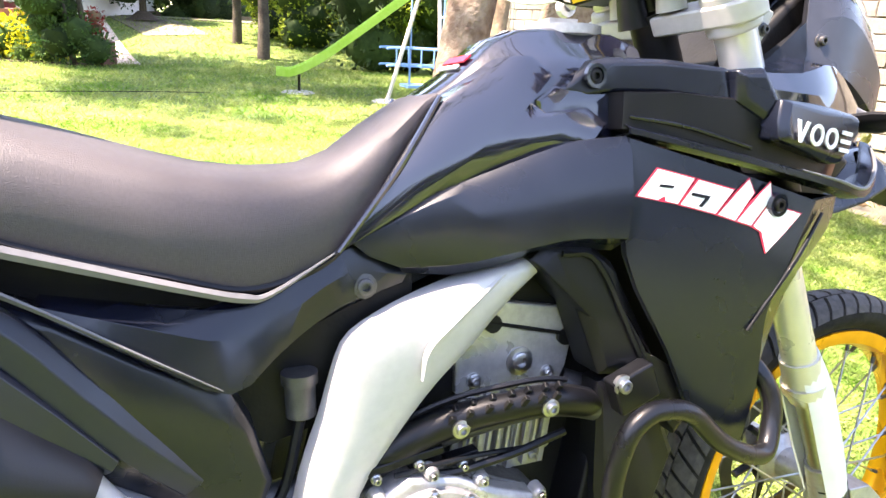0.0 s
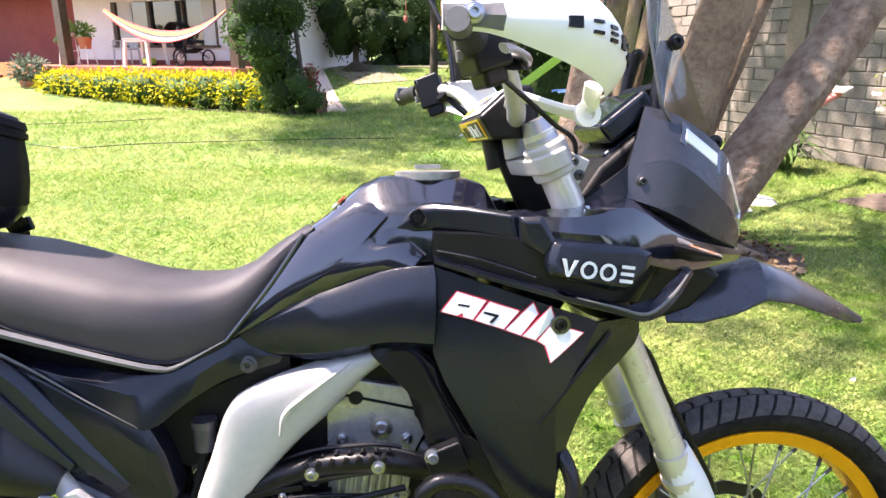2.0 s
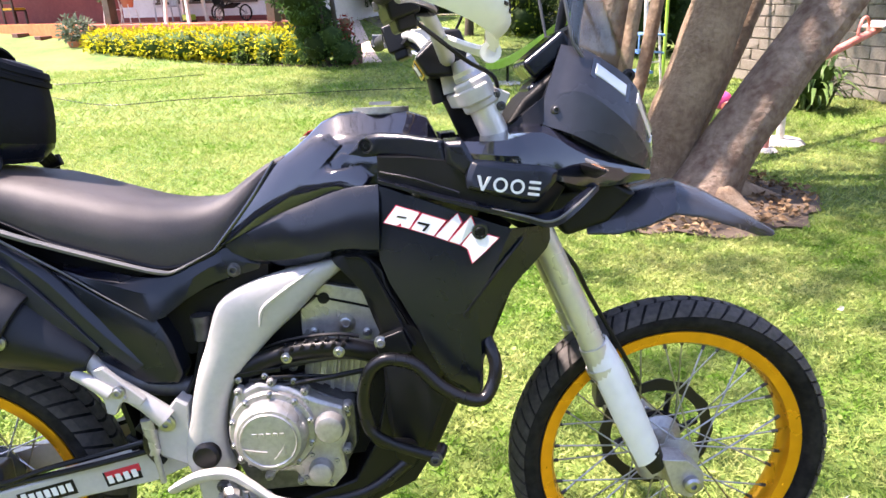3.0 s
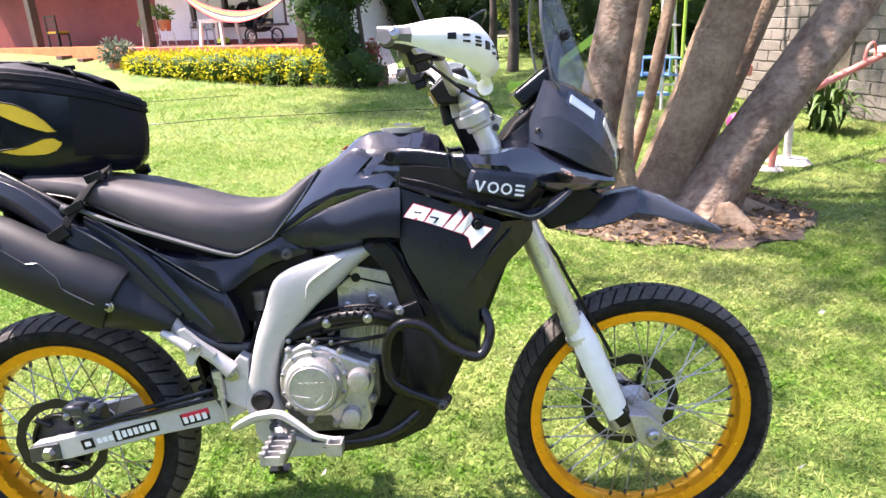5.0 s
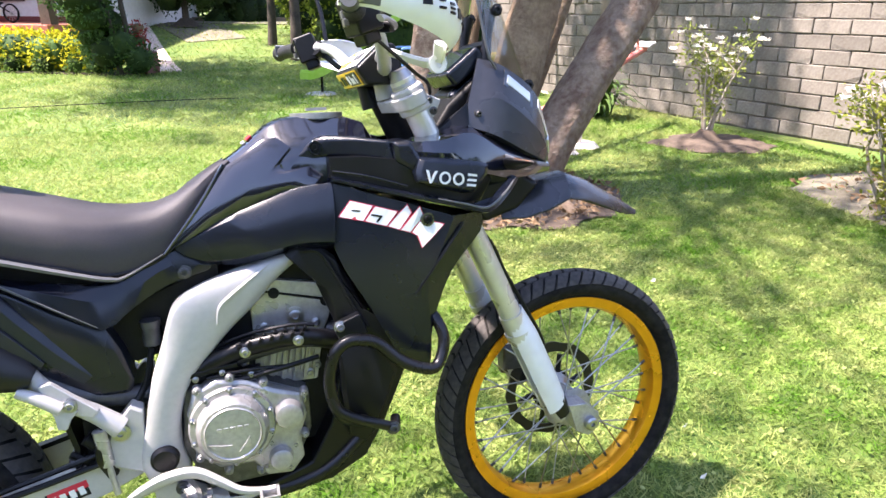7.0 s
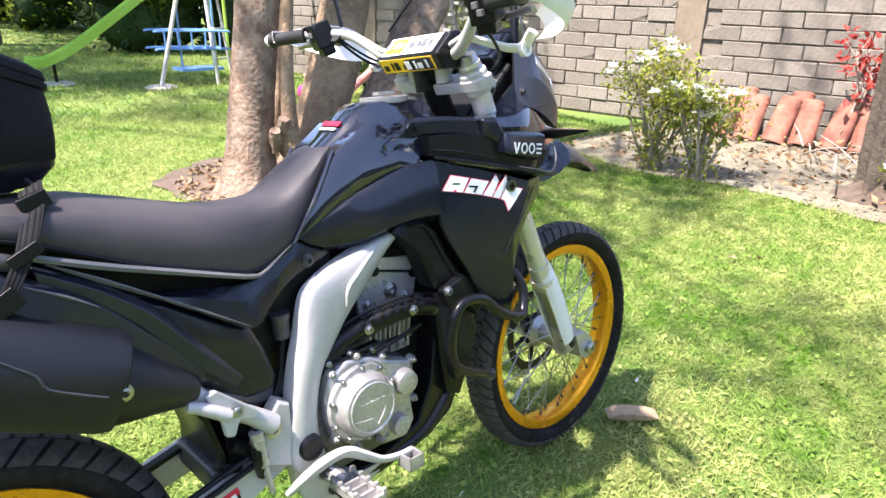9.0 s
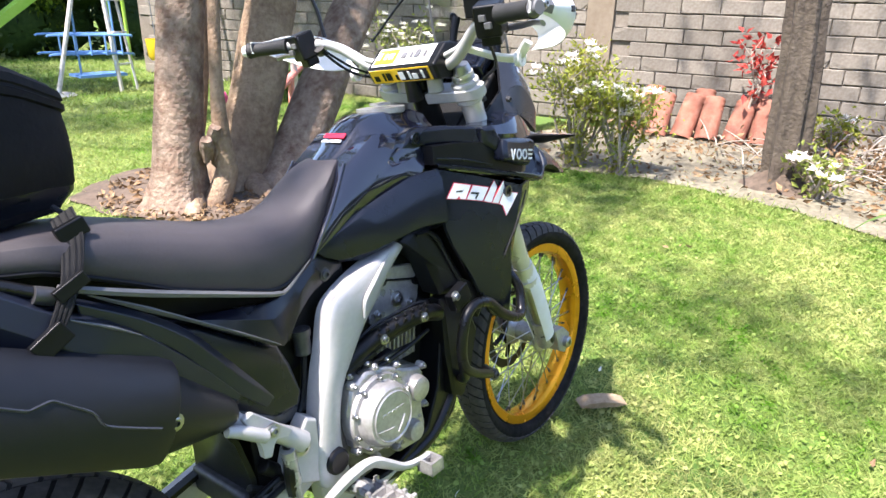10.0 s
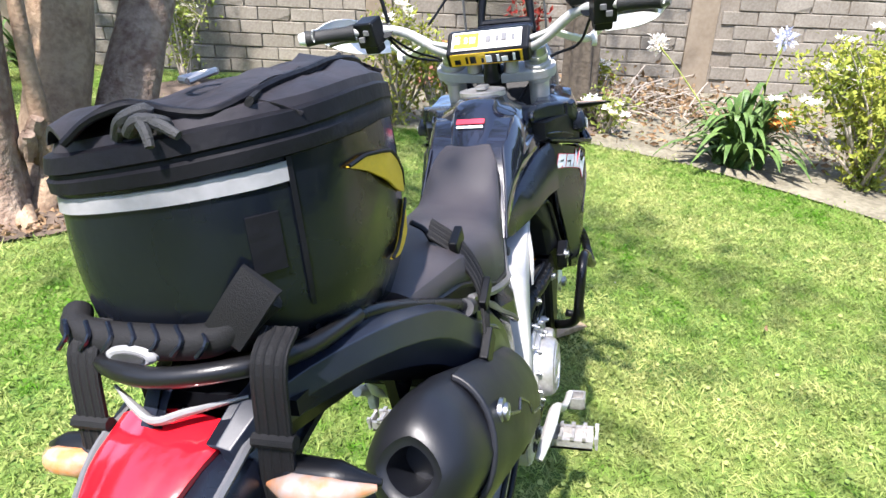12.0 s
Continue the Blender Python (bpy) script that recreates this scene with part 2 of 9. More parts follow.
def slab(outline, v0, v1, swell=0.0, rim=0.0):
    """A panel in the bike's side plane: the outline of (u, w) points from v0 (inner) to v1 (outer).
    rim: how far the outer face is drawn in; swell: how much its middle stands proud."""
    bm = bmesh.new()
    n = len(outline)
    cu, cw = sum(p[0] for p in outline) / n, sum(p[1] for p in outline) / n

    def drawn(p, by):
        d = Vector((cu - p[0], cw - p[1]))
        k = by / max(d.length, 1e-6)
        return p[0] + d.x * k, p[1] + d.y * k

    side = 1 if v1 > v0 else -1
    inner = [bm.verts.new((p[0], v0, p[1])) for p in outline]
    outer = [bm.verts.new((p[0], v1 - side * rim * 0.7, p[1])) for p in outline]
    rings = [inner, outer]
    if rim:
        rings.append([bm.verts.new((drawn(p, rim)[0], v1, drawn(p, rim)[1])) for p in outline])
    if swell:
        rings.append([bm.verts.new((p[0] + (cu - p[0]) * 0.45, v1 + side * swell * 0.75, p[1] + (cw - p[1]) * 0.45)) for p in outline])
    for a, b in zip(rings, rings[1:]):
        for i in range(n):
            bm.faces.new((a[i], a[(i + 1) % n], b[(i + 1) % n], b[i]))
    bm.faces.new(inner)
    cap = bm.faces.new(rings[-1])
    if swell:
        out = bmesh.ops.poke(bm, faces=[cap])
        out["verts"][0].co.y = v1 + side * swell
    else:
        bmesh.ops.triangulate(bm, faces=[cap])
    return bm


def loft(rings, closed=True, caps=True):
    """A skin over rings of equal counts of points."""
    bm = bmesh.new()
    made = [[bm.verts.new(p) for p in ring] for ring in rings]
    n = len(made[0])
    for a, b in zip(made, made[1:]):
        for i in range(n if closed else n - 1):
            bm.faces.new((a[i], a[(i + 1) % n], b[(i + 1) % n], b[i]))
    if caps and closed:
        bm.faces.new(made[0]), bm.faces.new(made[-1])
    return bm


def smooth_path(points, steps=6):
    """Catmull-Rom through the points."""
    pts = [Vector(p) for p in points]
    ext = [2 * pts[0] - pts[1], *pts, 2 * pts[-1] - pts[-2]]
    out = []
    for a, b, c, d in zip(ext, ext[1:], ext[2:], ext[3:]):
        for k in range(steps):
            t = k / steps
            out.append(0.5 * (2 * b + (c - a) * t + (2 * a - 5 * b + 4 * c - d) * t * t + (3 * b - a - 3 * c + d) * t ** 3))
    return [*out, pts[-1]]


def tube(points, r, sides=10, steps=6, caps=True, squash=1.0):
    """A round tube along a smooth path; r may be a list, one radius a point."""
    path = smooth_path(points, steps) if steps > 1 else [Vector(p) for p in points]
    if isinstance(r, (int, float)):
        radii = [r] * len(path)
    else:
        radii = [float(x) for x in np.interp(np.linspace(0, len(r) - 1, len(path)), range(len(r)), r)]
    rings, up = [], None
    for i, p in enumerate(path):
        d = (path[min(i + 1, len(path) - 1)] - path[max(i - 1, 0)]).normalized()
        if up is None:
            up = d.orthogonal().normalized()
        up = (up - d * up.dot(d)).normalized()
        side = d.cross(up)
        rings.append([p + radii[i] * (math.cos(a) * up * squash + math.sin(a) * side) for a in np.linspace(0, 2 * math.pi, sides, endpoint=False)])
    return loft(rings, caps=caps)


def turned(profile, sides=32, axis="y"):
    """A body of revolution about the y axis through the origin: profile of (radius, y). A closed profile gives a ring."""
    rings = []
    for a in np.linspace(0, 2 * math.pi, sides, endpoint=False):
        c, s = math.cos(a), math.sin(a)
        rings.append([(r * c, y, r * s) for r, y in profile])
    bm = bmesh.new()
    made = [[bm.verts.new(p) for p in ring] for ring in rings]
    n = len(profile)
    for i in range(sides):
        a, b = made[i], made[(i + 1) % sides]
        for k in range(n - 1):
            bm.faces.new((a[k], a[k + 1], b[k + 1], b[k]))
    bmesh.ops.remove_doubles(bm, verts=bm.verts, dist=1e-5)
    m = {"y": Matrix(), "z": pose(0, 0, 0, 90), "x": pose(0, 0, 0, 0, 0, -90)}[axis]
    return moved(bm, m)


def bolt_mesh(r=0.007, depth=0.005):
    """A socket-headed bolt that faces -y."""
    return turned([(0, depth), (r * 1.5, depth), (r * 1.5, 0.0), (r, -0.001), (r, -depth), (r * 0.85, -depth - 0.001), (r * 0.5, -depth - 0.001), (r * 0.45, -depth * 0.3), (0, -depth * 0.3)], 12)


def leaf_card(size, bend=0.25):
    """One leaf of four triangles, pointing along +x, as vertices and faces."""
    s = size
    v = [(0, 0, 0), (0.45 * s, 0.24 * s, bend * 0.2 * s), (0.5 * s, 0, -bend * 0.1 * s), (0.45 * s, -0.24 * s, bend * 0.2 * s), (s, 0, -bend * s)]
    return np.array(v), [(0, 2, 1), (0, 3, 2), (1, 2, 4), (2, 3, 4)]


def scattered(name, places, dirs, sizes, mat, parent=None, shape=None, label=""):
    """Many small leaves as one mesh: places (n,3), dirs (n,3) the way each points, sizes (n,)."""
    base, faces = shape if shape is not None else leaf_card(1.0)
    n, k = len(places), len(base)
    d = dirs / np.maximum(np.linalg.norm(dirs, axis=1, keepdims=True), 1e-6)
    ref = np.random.normal(size=(n, 3))
    side = np.cross(d, ref)
    side /= np.maximum(np.linalg.norm(side, axis=1, keepdims=True), 1e-6)
    up = np.cross(d, side)
    v = (base[None, :, :1] * d[:, None] + base[None, :, 1:2] * side[:, None] + base[None, :, 2:] * up[:, None]) * sizes[:, None, None] + places[:, None]
    fs = (np.array(faces)[None] + (np.arange(n) * k)[:, None, None]).reshape(-1, len(faces[0]))
    me = bpy.data.meshes.new(name)
    me.from_pydata(v.reshape(-1, 3).tolist(), [], fs.tolist())
    me.materials.append(mat)
    ob = new(name, me)
    if parent is not None:
        ob.parent = parent
    if label:
        ob["label"] = label
    return ob
# ---- ground ----
def ground_z(x, y):
    """The lawn has a shallow hollow by the front wheel and rises towards the house and the far kerb."""
    t = np.clip((np.asarray(y, float) - 13.6) / 8.0, 0, 1)
    dip = -0.034 * np.exp(-((np.asarray(x, float) - 1.9) ** 2 + (np.asarray(y, float) + 0.45) ** 2) / 1.7)
    return 0.82 * t * t * (3 - 2 * t) + dip


WALL_A, WALL_D = Vector((7.10, 1.20, 0)), Vector((-0.187, 0.982, 0)).normalized()
WALL_N = Vector((-WALL_D.y, WALL_D.x, 0))   # faces the lawn


def wall_at(s, off=0.0, z=0.0):
    """A point s metres along the block wall, off metres in front of it."""
    p = WALL_A + WALL_D * s + WALL_N * off
    return Vector((p.x, p.y, z))


xs = np.concatenate([np.linspace(-400, -30, 8), np.linspace(-25, -4, 22), np.linspace(-3.5, 9, 51), np.linspace(9.5, 30, 15), np.linspace(40, 400, 8)])
ys = np.concatenate([np.linspace(-400, -12, 8), np.linspace(-10, -3, 8), np.linspace(-2.5, 9, 47), np.linspace(9.5, 30, 42), np.linspace(40, 400, 8)])
gx, gy = np.meshgrid(xs, ys, indexing="ij")
gz = ground_z(gx, gy) - 0.012
verts = np.stack([gx, gy, gz], -1).reshape(-1, 3)
ny = len(ys)
quads = [(i * ny + j, (i + 1) * ny + j, (i + 1) * ny + j + 1, i * ny + j + 1) for i in range(len(xs) - 1) for j in range(ny - 1)]
me = bpy.data.meshes.new("ground")
me.from_pydata(verts.tolist(), [], quads)
me.materials.append(GRASS_SOIL)
for poly in me.polygons:
    poly.use_smooth = True
tagged(new("ground", me), "bright green mown lawn in dappled sun", "lawn", kind="structure")


def bed(name, outline, mat, label, category, rough=0.02, rise=0.035, rings_n=9):
    """A patch of bare soil, a little raised and uneven, with a frayed edge."""
    cx, cy = np.mean([p[0] for p in outline]), np.mean([p[1] for p in outline])
    edge = []
    n = len(outline)
    for i in range(n):
        a, b = outline[i], outline[(i + 1) % n]
        for k in range(8):
            t = k / 8
            p = Vector((a[0] + (b[0] - a[0]) * t, a[1] + (b[1] - a[1]) * t, 0))
            j = 0.09 * noise.noise(p * 4.0) + 0.05 * noise.noise(p * 13.0)
            d = Vector((p.x - cx, p.y - cy, 0)).normalized()
            edge.append(p + d * j)
    bm = bmesh.new()
    made = []
    for r in range(rings_n):
        q = 1 - r / rings_n
        ring = []
        for p in edge:
            x, y = cx + (p.x - cx) * q, cy + (p.y - cy) * q
            lift = 0.002 + rise * min(1, (1 - q) * 3) + rough * noise.noise(Vector((x * 9, y * 9, 1))) * min(1, (1 - q) * 4)
            ring.append(bm.verts.new((x, y, max(lift, -0.004 if r == 0 else 0.003))))
        made.append(ring)
    m = len(edge)
    for a, b in zip(made, made[1:]):
        for i in range(m):
            bm.faces.new((a[i], a[(i + 1) % m], b[(i + 1) % m], b[i]))
    bm.faces.new(made[-1])
    ob = part(name, bm, mat)
    return tagged(ob, label, category, kind="structure")


TREE_BED = [(1.45, 3.55), (1.62, 2.60), (2.05, 2.28), (2.60, 2.10), (3.10, 2.25), (3.45, 2.75), (3.25, 3.35), (2.7, 3.9), (2.0, 3.95)]
bed("soil_bed", TREE_BED, DIRT, "bare brown soil with litter round the tree", "soil")
SHRUB_BED = [(4.75, 4.30), (4.95, 3.70), (5.50, 3.55), (5.95, 3.75), (5.95, 4.35), (5.50, 4.65)]
bed("soil_bed", SHRUB_BED, DIRT, "dry soil ring round a small rose shrub", "soil")
EDGE_BED = [(5.3, 2.75), (4.72, 2.45), (4.55, 1.6), (4.75, 1.0), (4.70, 0.15), (4.42, -0.65), (3.90, -1.35), (3.35, -2.0), (3.0, -4.5), (8.2, -4.6), (7.45, -0.6), (7.1, 1.1), (6.9, 2.2), (6.2, 2.55)]
bed("border_bed", EDGE_BED, DRY_GRASS, "thin dry grass and soil border along the wall", "soil", rough=0.025, rise=0.012, rings_n=14)

# ---- block wall: core with recessed joints, piers, blocks come last ----
def wall_box(s0, s1, off0, off1, z0, z1):
    bm = bmesh.new()
    c = [wall_at(s, o, z) for z in (z0, z1) for s, o in ((s0, off0), (s1, off0), (s1, off1), (s0, off1))]
    vs = [bm.verts.new(p) for p in c]
    for f4 in ((0, 1, 2, 3), (4, 7, 6, 5), (0, 4, 5, 1), (1, 5, 6, 2), (2, 6, 7, 3), (3, 7, 4, 0)):
        bm.faces.new([vs[i] for i in f4])
    return bm


wall_east = tagged(part("wall_east", wall_box(-7.0, 9.0, -0.15, -0.012, -0.1, 2.35), MORTAR, smooth=False), "pale cement block garden wall with recessed joints", "wall", kind="structure")
PIERS = (1.40, -2.22, 6.0)
for s in PIERS:
    tagged(part("pier", wall_box(s - 0.15, s + 0.15, -0.10, 0.035, -0.1, 2.4), CONCRETE, smooth=False, bevel=0.008), "tan concrete pier in the block wall", "pier", kind="structure")
# ---- the motorcycle: u ahead, v to its left, w up; it leans on its side stand ----
LEAN_DEG, BASE_Y = 8.0, -0.045
bike = thing("motorcycle", "black and graphite dual-sport motorcycle with gold rims, on the lawn", "motorcycle", pose(0, BASE_Y, 0, -LEAN_DEG))
REAR = Vector((0.0, 0.0, 0.318))
FRONT = Vector((1.458, 0.0, 0.317))
AXIS_AT, AXIS = Vector((1.02, 0, 1.09)), Vector((-0.42, 0, 0.907)).normalized()
STEER = Matrix.Translation(AXIS_AT) @ Matrix.Rotation(radians(2.6), 4, "X") @ Matrix.Rotation(radians(1.1), 4, AXIS) @ Matrix.Translation(-AXIS_AT)








def bolt(u, v, w, r=0.007, parent=None, mat=None, tilt=0):
    return part("bolt", moved(bolt_mesh(r), pose(u, v, w, tilt)), mat or STEEL, parent or bike)


# -- wheels --
def wheel(name, at, m, rim_r, tyre_r, half_tyre, half_rim, spokes, hub_r, disc_side, disc_r, blocks):
    hub = part(name, turned([(0.0, -0.075), (0.02, -0.075), (0.024, -0.06), (hub_r, -0.052), (hub_r, -0.045), (hub_r * 0.62, -0.03), (hub_r * 0.55, 0.0), (hub_r * 0.62, 0.03), (hub_r, 0.045), (hub_r, 0.052), (0.024, 0.06), (0.02, 0.075), (0, 0.075)], 28),
               CAST if name == "front_wheel" else DARK_CAST, bike, "spoked wheel with gold rim and black tyre")
    hub.matrix_basis = m @ Matrix.Translation(at)
    # tyre: rounded section with the bead at the rim
    sec = []
    mid = (rim_r + tyre_r) / 2
    for a in np.linspace(-2.45, 2.45, 21):
        sec.append((mid + (tyre_r - mid) * math.cos(a) * 1.0, half_tyre * math.sin(a)))
    sec = [(rim_r - 0.004, -half_rim + 0.004), *sec, (rim_r - 0.004, half_rim - 0.004)]
    part("tyre", turned(sec, 64), RUBBER, hub, "black dual-sport tyre with dusty tread blocks")
    # tread blocks, slanted, in three rows round the crown
    bm = bmesh.new()
    for i in range(blocks):
        a0 = 2 * math.pi * i / blocks
        for lo, hi, shift in ((-1.28, -0.30, 0.0), (-0.25, 0.25, 0.5), (0.30, 1.28, 0.0)):
            a = a0 + shift * 2 * math.pi / blocks
            span = 2 * math.pi / blocks * 0.80
            ring = []
            for k in range(4):
                s = lo + (hi - lo) * k / 3
                slant = 1.0 * span * (abs(s) - 0.4)
                for e in (-0.5, 0.5):
                    ang = a + e * span + slant
                    for lift in (-0.004, 0.0034):
                        r = mid + (tyre_r - mid + lift) * math.cos(s)
                        y = (half_tyre + lift) * math.sin(s)
                        ring.append(bm.verts.new((r * math.cos(ang), y, r * math.sin(ang))))
            for k in range(3):
                q = ring[4 * k:4 * k + 8]
                bm.faces.new((q[1], q[3], q[7], q[5]))
                bm.faces.new((q[0], q[1], q[5], q[4]))
                bm.faces.new((q[2], q[6], q[7], q[3]))
            bm.faces.new((ring[0], ring[2], ring[3], ring[1]))
            bm.faces.new((ring[12], ring[13], ring[15], ring[14]))
    part("tread", bm, TREAD, hub, "worn slanted tread blocks", smooth=False)
    # rim: U section with a raised lip
    h = half_rim
    part("rim", turned([(rim_r - 0.021, -h + 0.004), (rim_r - 0.004, -h), (rim_r + 0.003, -h), (rim_r + 0.004, -h + 0.004), (rim_r - 0.002, -h + 0.007), (rim_r - 0.012, 0), (rim_r - 0.002, h - 0.007), (rim_r + 0.004, h - 0.004), (rim_r + 0.003, h), (rim_r - 0.004, h), (rim_r - 0.021, h - 0.004), (rim_r - 0.027, h * 0.55), (rim_r - 0.030, 0), (rim_r - 0.027, -h * 0.55), (rim_r - 0.021, -h + 0.004)], 72), GOLD, hub, "gold anodised spoked rim")
    for i in range(spokes):
        side = -1 if i % 2 else 1
        lay = 1 if (i // 2) % 2 else -1
        a_rim = 2 * math.pi * (i + 0.5) / spokes
        a_hub = a_rim + lay * 0.85
        p = Vector((hub_r * 0.94 * math.cos(a_hub), side * 0.05, hub_r * 0.94 * math.sin(a_hub)))
        q = Vector(((rim_r - 0.028) * math.cos(a_rim), side * 0.006, (rim_r - 0.028) * math.sin(a_rim)))
        d = (p - q).normalized()
        part("spoke", tube([p, q], 0.0019, 6, 1), STEEL, hub)
        part("spoke_nipple", tube([q - d * 0.003, q + d * 0.014], 0.0038, 6, 1), DARK_CAST, hub)
    # brake disc with a wave edge and holes
    bm = bmesh.new()
    n = 72
    rings = []
    for k in range(n):
        a = 2 * math.pi * k / n
        ro = disc_r * (1 + 0.018 * math.cos(12 * a))
        ri = disc_r * 0.80
        rings.append([(rr * math.cos(a), disc_side * (0.062 + y), rr * math.sin(a)) for rr, y in ((ri, 0), (ro, 0), (ro, 0.004), (ri, 0.004))])
    made = [[bm.verts.new(p) for p in r] for r in rings]
    for k in range(n):
        a, b = made[k], made[(k + 1) % n]
        for j in range(4):
            bm.faces.new((a[j], a[(j + 1) % 4], b[(j + 1) % 4], b[j]))
    arms = [tube([(hub_r * 0.7 * math.cos(a), disc_side * 0.06, hub_r * 0.7 * math.sin(a)), (disc_r * 0.74 * math.cos(a + 0.25), disc_side * 0.064, disc_r * 0.74 * math.sin(a + 0.25))], 0.007, 6, 1) for a in np.linspace(0, 2 * math.pi, 6, endpoint=False)]
    part("brake_disc", bm, DISC_STEEL, hub, "drilled steel brake disc")
    arms.append(tube([(hub_r * math.cos(a), disc_side * 0.06, hub_r * math.sin(a)) for a in np.linspace(0, 2 * math.pi, 25)], 0.007, 6, 1))
    for arm in arms:
        part("disc_carrier_arm", arm, BLACK_MATT, hub)
    return hub


front_wheel = wheel("front_wheel", FRONT, STEER, 0.2795, 0.343, 0.047, 0.033, 36, 0.050, 1, 0.130, 62)
rear_wheel = wheel("rear_wheel", REAR, Matrix(), 0.240, 0.314, 0.060, 0.040, 36, 0.072, -1, 0.115, 50)

# -- front end, turned a little to the left --
def front_part(name, bm, mat, label="", **kw):
    return part(name, moved(bm, STEER), mat, bike, label, **kw)


STEER_BAR = Matrix.Translation(AXIS_AT) @ Matrix.Rotation(radians(2.0), 4, AXIS) @ Matrix.Translation(-AXIS_AT)


def bar_part(name, bm, mat, label="", **kw):
    """As front_part, for what sits on the handlebar."""
    return part(name, moved(bm, STEER_BAR), mat, bike, label, **kw)


def along(w):
    """A point on the fork's line at the height w: its u."""
    return 1.037 + (1.106 - w) * 0.4527


for v in (-0.105, 0.105):
    def at(w, off=0.0):
        return Vector((along(w) + off, v, w))
    # upper tube, with the wiper seal and flange at its foot
    front_part("fork_tube", tube([at(1.125), at(0.90), at(0.64), at(0.60)], 0.0245, 20, 1), FORK_METAL, "champagne upside-down fork tube")
    front_part("fork_collar", joined(tube([at(0.615), at(0.575)], [0.028, 0.029], 20, 1), tube([at(0.575), at(0.560)], 0.033, 20, 1), tube([at(0.560), at(0.545)], 0.027, 20, 1)), FORK_METAL)
    front_part("fork_cap", tube([at(1.125), at(1.138)], [0.022, 0.017], 16, 1), CAST)
    front_part("fork_slider", tube([at(0.56), at(0.36)], 0.0185, 16, 1), STEEL)
    # axle lug
    lug = joined(tube([at(0.42), at(0.335, -0.002)], [0.024, 0.026], 14, 1),
                 slab([(FRONT.x - 0.060, 0.372), (FRONT.x - 0.010, 0.368), (FRONT.x + 0.026, 0.336), (FRONT.x + 0.028, 0.300), (FRONT.x, 0.280), (FRONT.x - 0.034, 0.298)], v - 0.024, v + 0.024))
    front_part("axle_lug", lug, CAST, bevel=0.003)
    s = -1 if v < 0 else 1
    front_part("axle_nut", moved(turned([(0, 0.01), (0.017, 0.01), (0.017, -0.008), (0.012, -0.012), (0.006, -0.012), (0.006, -0.004), (0, -0.004)], 14), pose(FRONT.x, v + s * 0.028, FRONT.z, 0 if v < 0 else 180)), STEEL)
    # white guard wrapped round the front of the slider
    rings = []
    for k, w in enumerate(np.linspace(0.612, 0.372, 9)):
        half = np.interp(w, [0.37, 0.45, 0.56, 0.612], [0.030, 0.034, 0.034, 0.024])
        c = at(w, 0.002)
        ring = []
        for a in np.linspace(-2.4, 2.4, 13):
            ring.append(c + Vector((0.9 * half * math.cos(a), s * half * math.sin(a) * 1.05, 0.02 * math.cos(a))))
        for a in np.linspace(2.4, -2.4, 13):
            ring.append(c + Vector((0.9 * (half - 0.003) * math.cos(a), s * (half - 0.003) * math.sin(a) * 1.05, 0.02 * math.cos(a))))
        rings.append(ring)
    front_part("fork_guard", loft(rings), WHITE_PLASTIC, "white plastic fork guard")
    front_part("lug_cover", tube([at(0.385, 0.006), at(0.345, 0.006)], [0.031, 0.027], 14, 1), BLACK_MATT)
# clamps
def clamp(w, tall, mat, name, label):
    c = along(w)
    out = []
    for a in np.linspace(0, 2 * math.pi, 40, endpoint=False):
        v = 0.148 * math.sin(a) if abs(math.sin(a)) < 0.999 else 0.148 * math.sin(a)
        d = 0.040 * math.copysign(abs(math.cos(a)) ** 0.6, math.cos(a))
        pinch = 0.62 + 0.38 * abs(v / 0.148) ** 2
        back = 0.02 * (1 - abs(v) / 0.148)
        out.append((d * pinch - back, v))
    rings = [[Vector((c + x + e * 0.4527 * tall, v, w - e * tall + 0.42 * x)) for x, v in out] for e in (0, 1)]
    front_part(name, loft(rings), mat, label, bevel=0.004)


clamp(1.098, 0.024, SILVER, "top_clamp", "silver cast top fork clamp")
clamp(0.900, 0.040, BLACK_MATT, "bottom_clamp", "")
for v in (-0.105, 0.105):
    front_part("clamp_collar", joined(tube([(along(1.110), v, 1.110), (along(1.106), v, 1.106), (along(1.066), v, 1.066), (along(1.062), v, 1.062)], [0.029, 0.032, 0.032, 0.029], 20, 1), moved(box(-0.012, 0.022, -0.014, 0.014, -0.019, 0.019), pose(along(1.088) + 0.030, v, 1.076, 0, 24))), SILVER, bevel=0.003)
    for w in (1.096, 1.076):
        front_part("bolt", moved(bolt_mesh(0.0055), pose(along(w) + 0.036, v - 0.014 if v < 0 else v + 0.014, w - 0.012, 0, 0, 0 if v < 0 else 180)), DARK_CAST)
    front_part("fork_top_ring", tube([(along(1.142) + 0.001, v, 1.142), (along(1.112), v, 1.112)], [0.019, 0.026], 18, 1), STEEL)
front_part("stem_nut", tube([(along(1.13) - 0.02, 0, 1.125), (along(1.10) - 0.02, 0, 1.095)], [0.015, 0.019], 12, 1), BLACK_MATT)
front_part("steering_stem", tube([(along(1.09) - 0.03, 0, 1.09), (along(0.87) - 0.03, 0, 0.87)], 0.028, 16, 1), ENGINE_BLACK)
front_part("ignition_switch", tube([(along(1.09) - 0.065, 0.0, 1.115), (along(1.06) - 0.065, 0, 1.07)], [0.016, 0.02], 14, 1), BLACK_MATT)
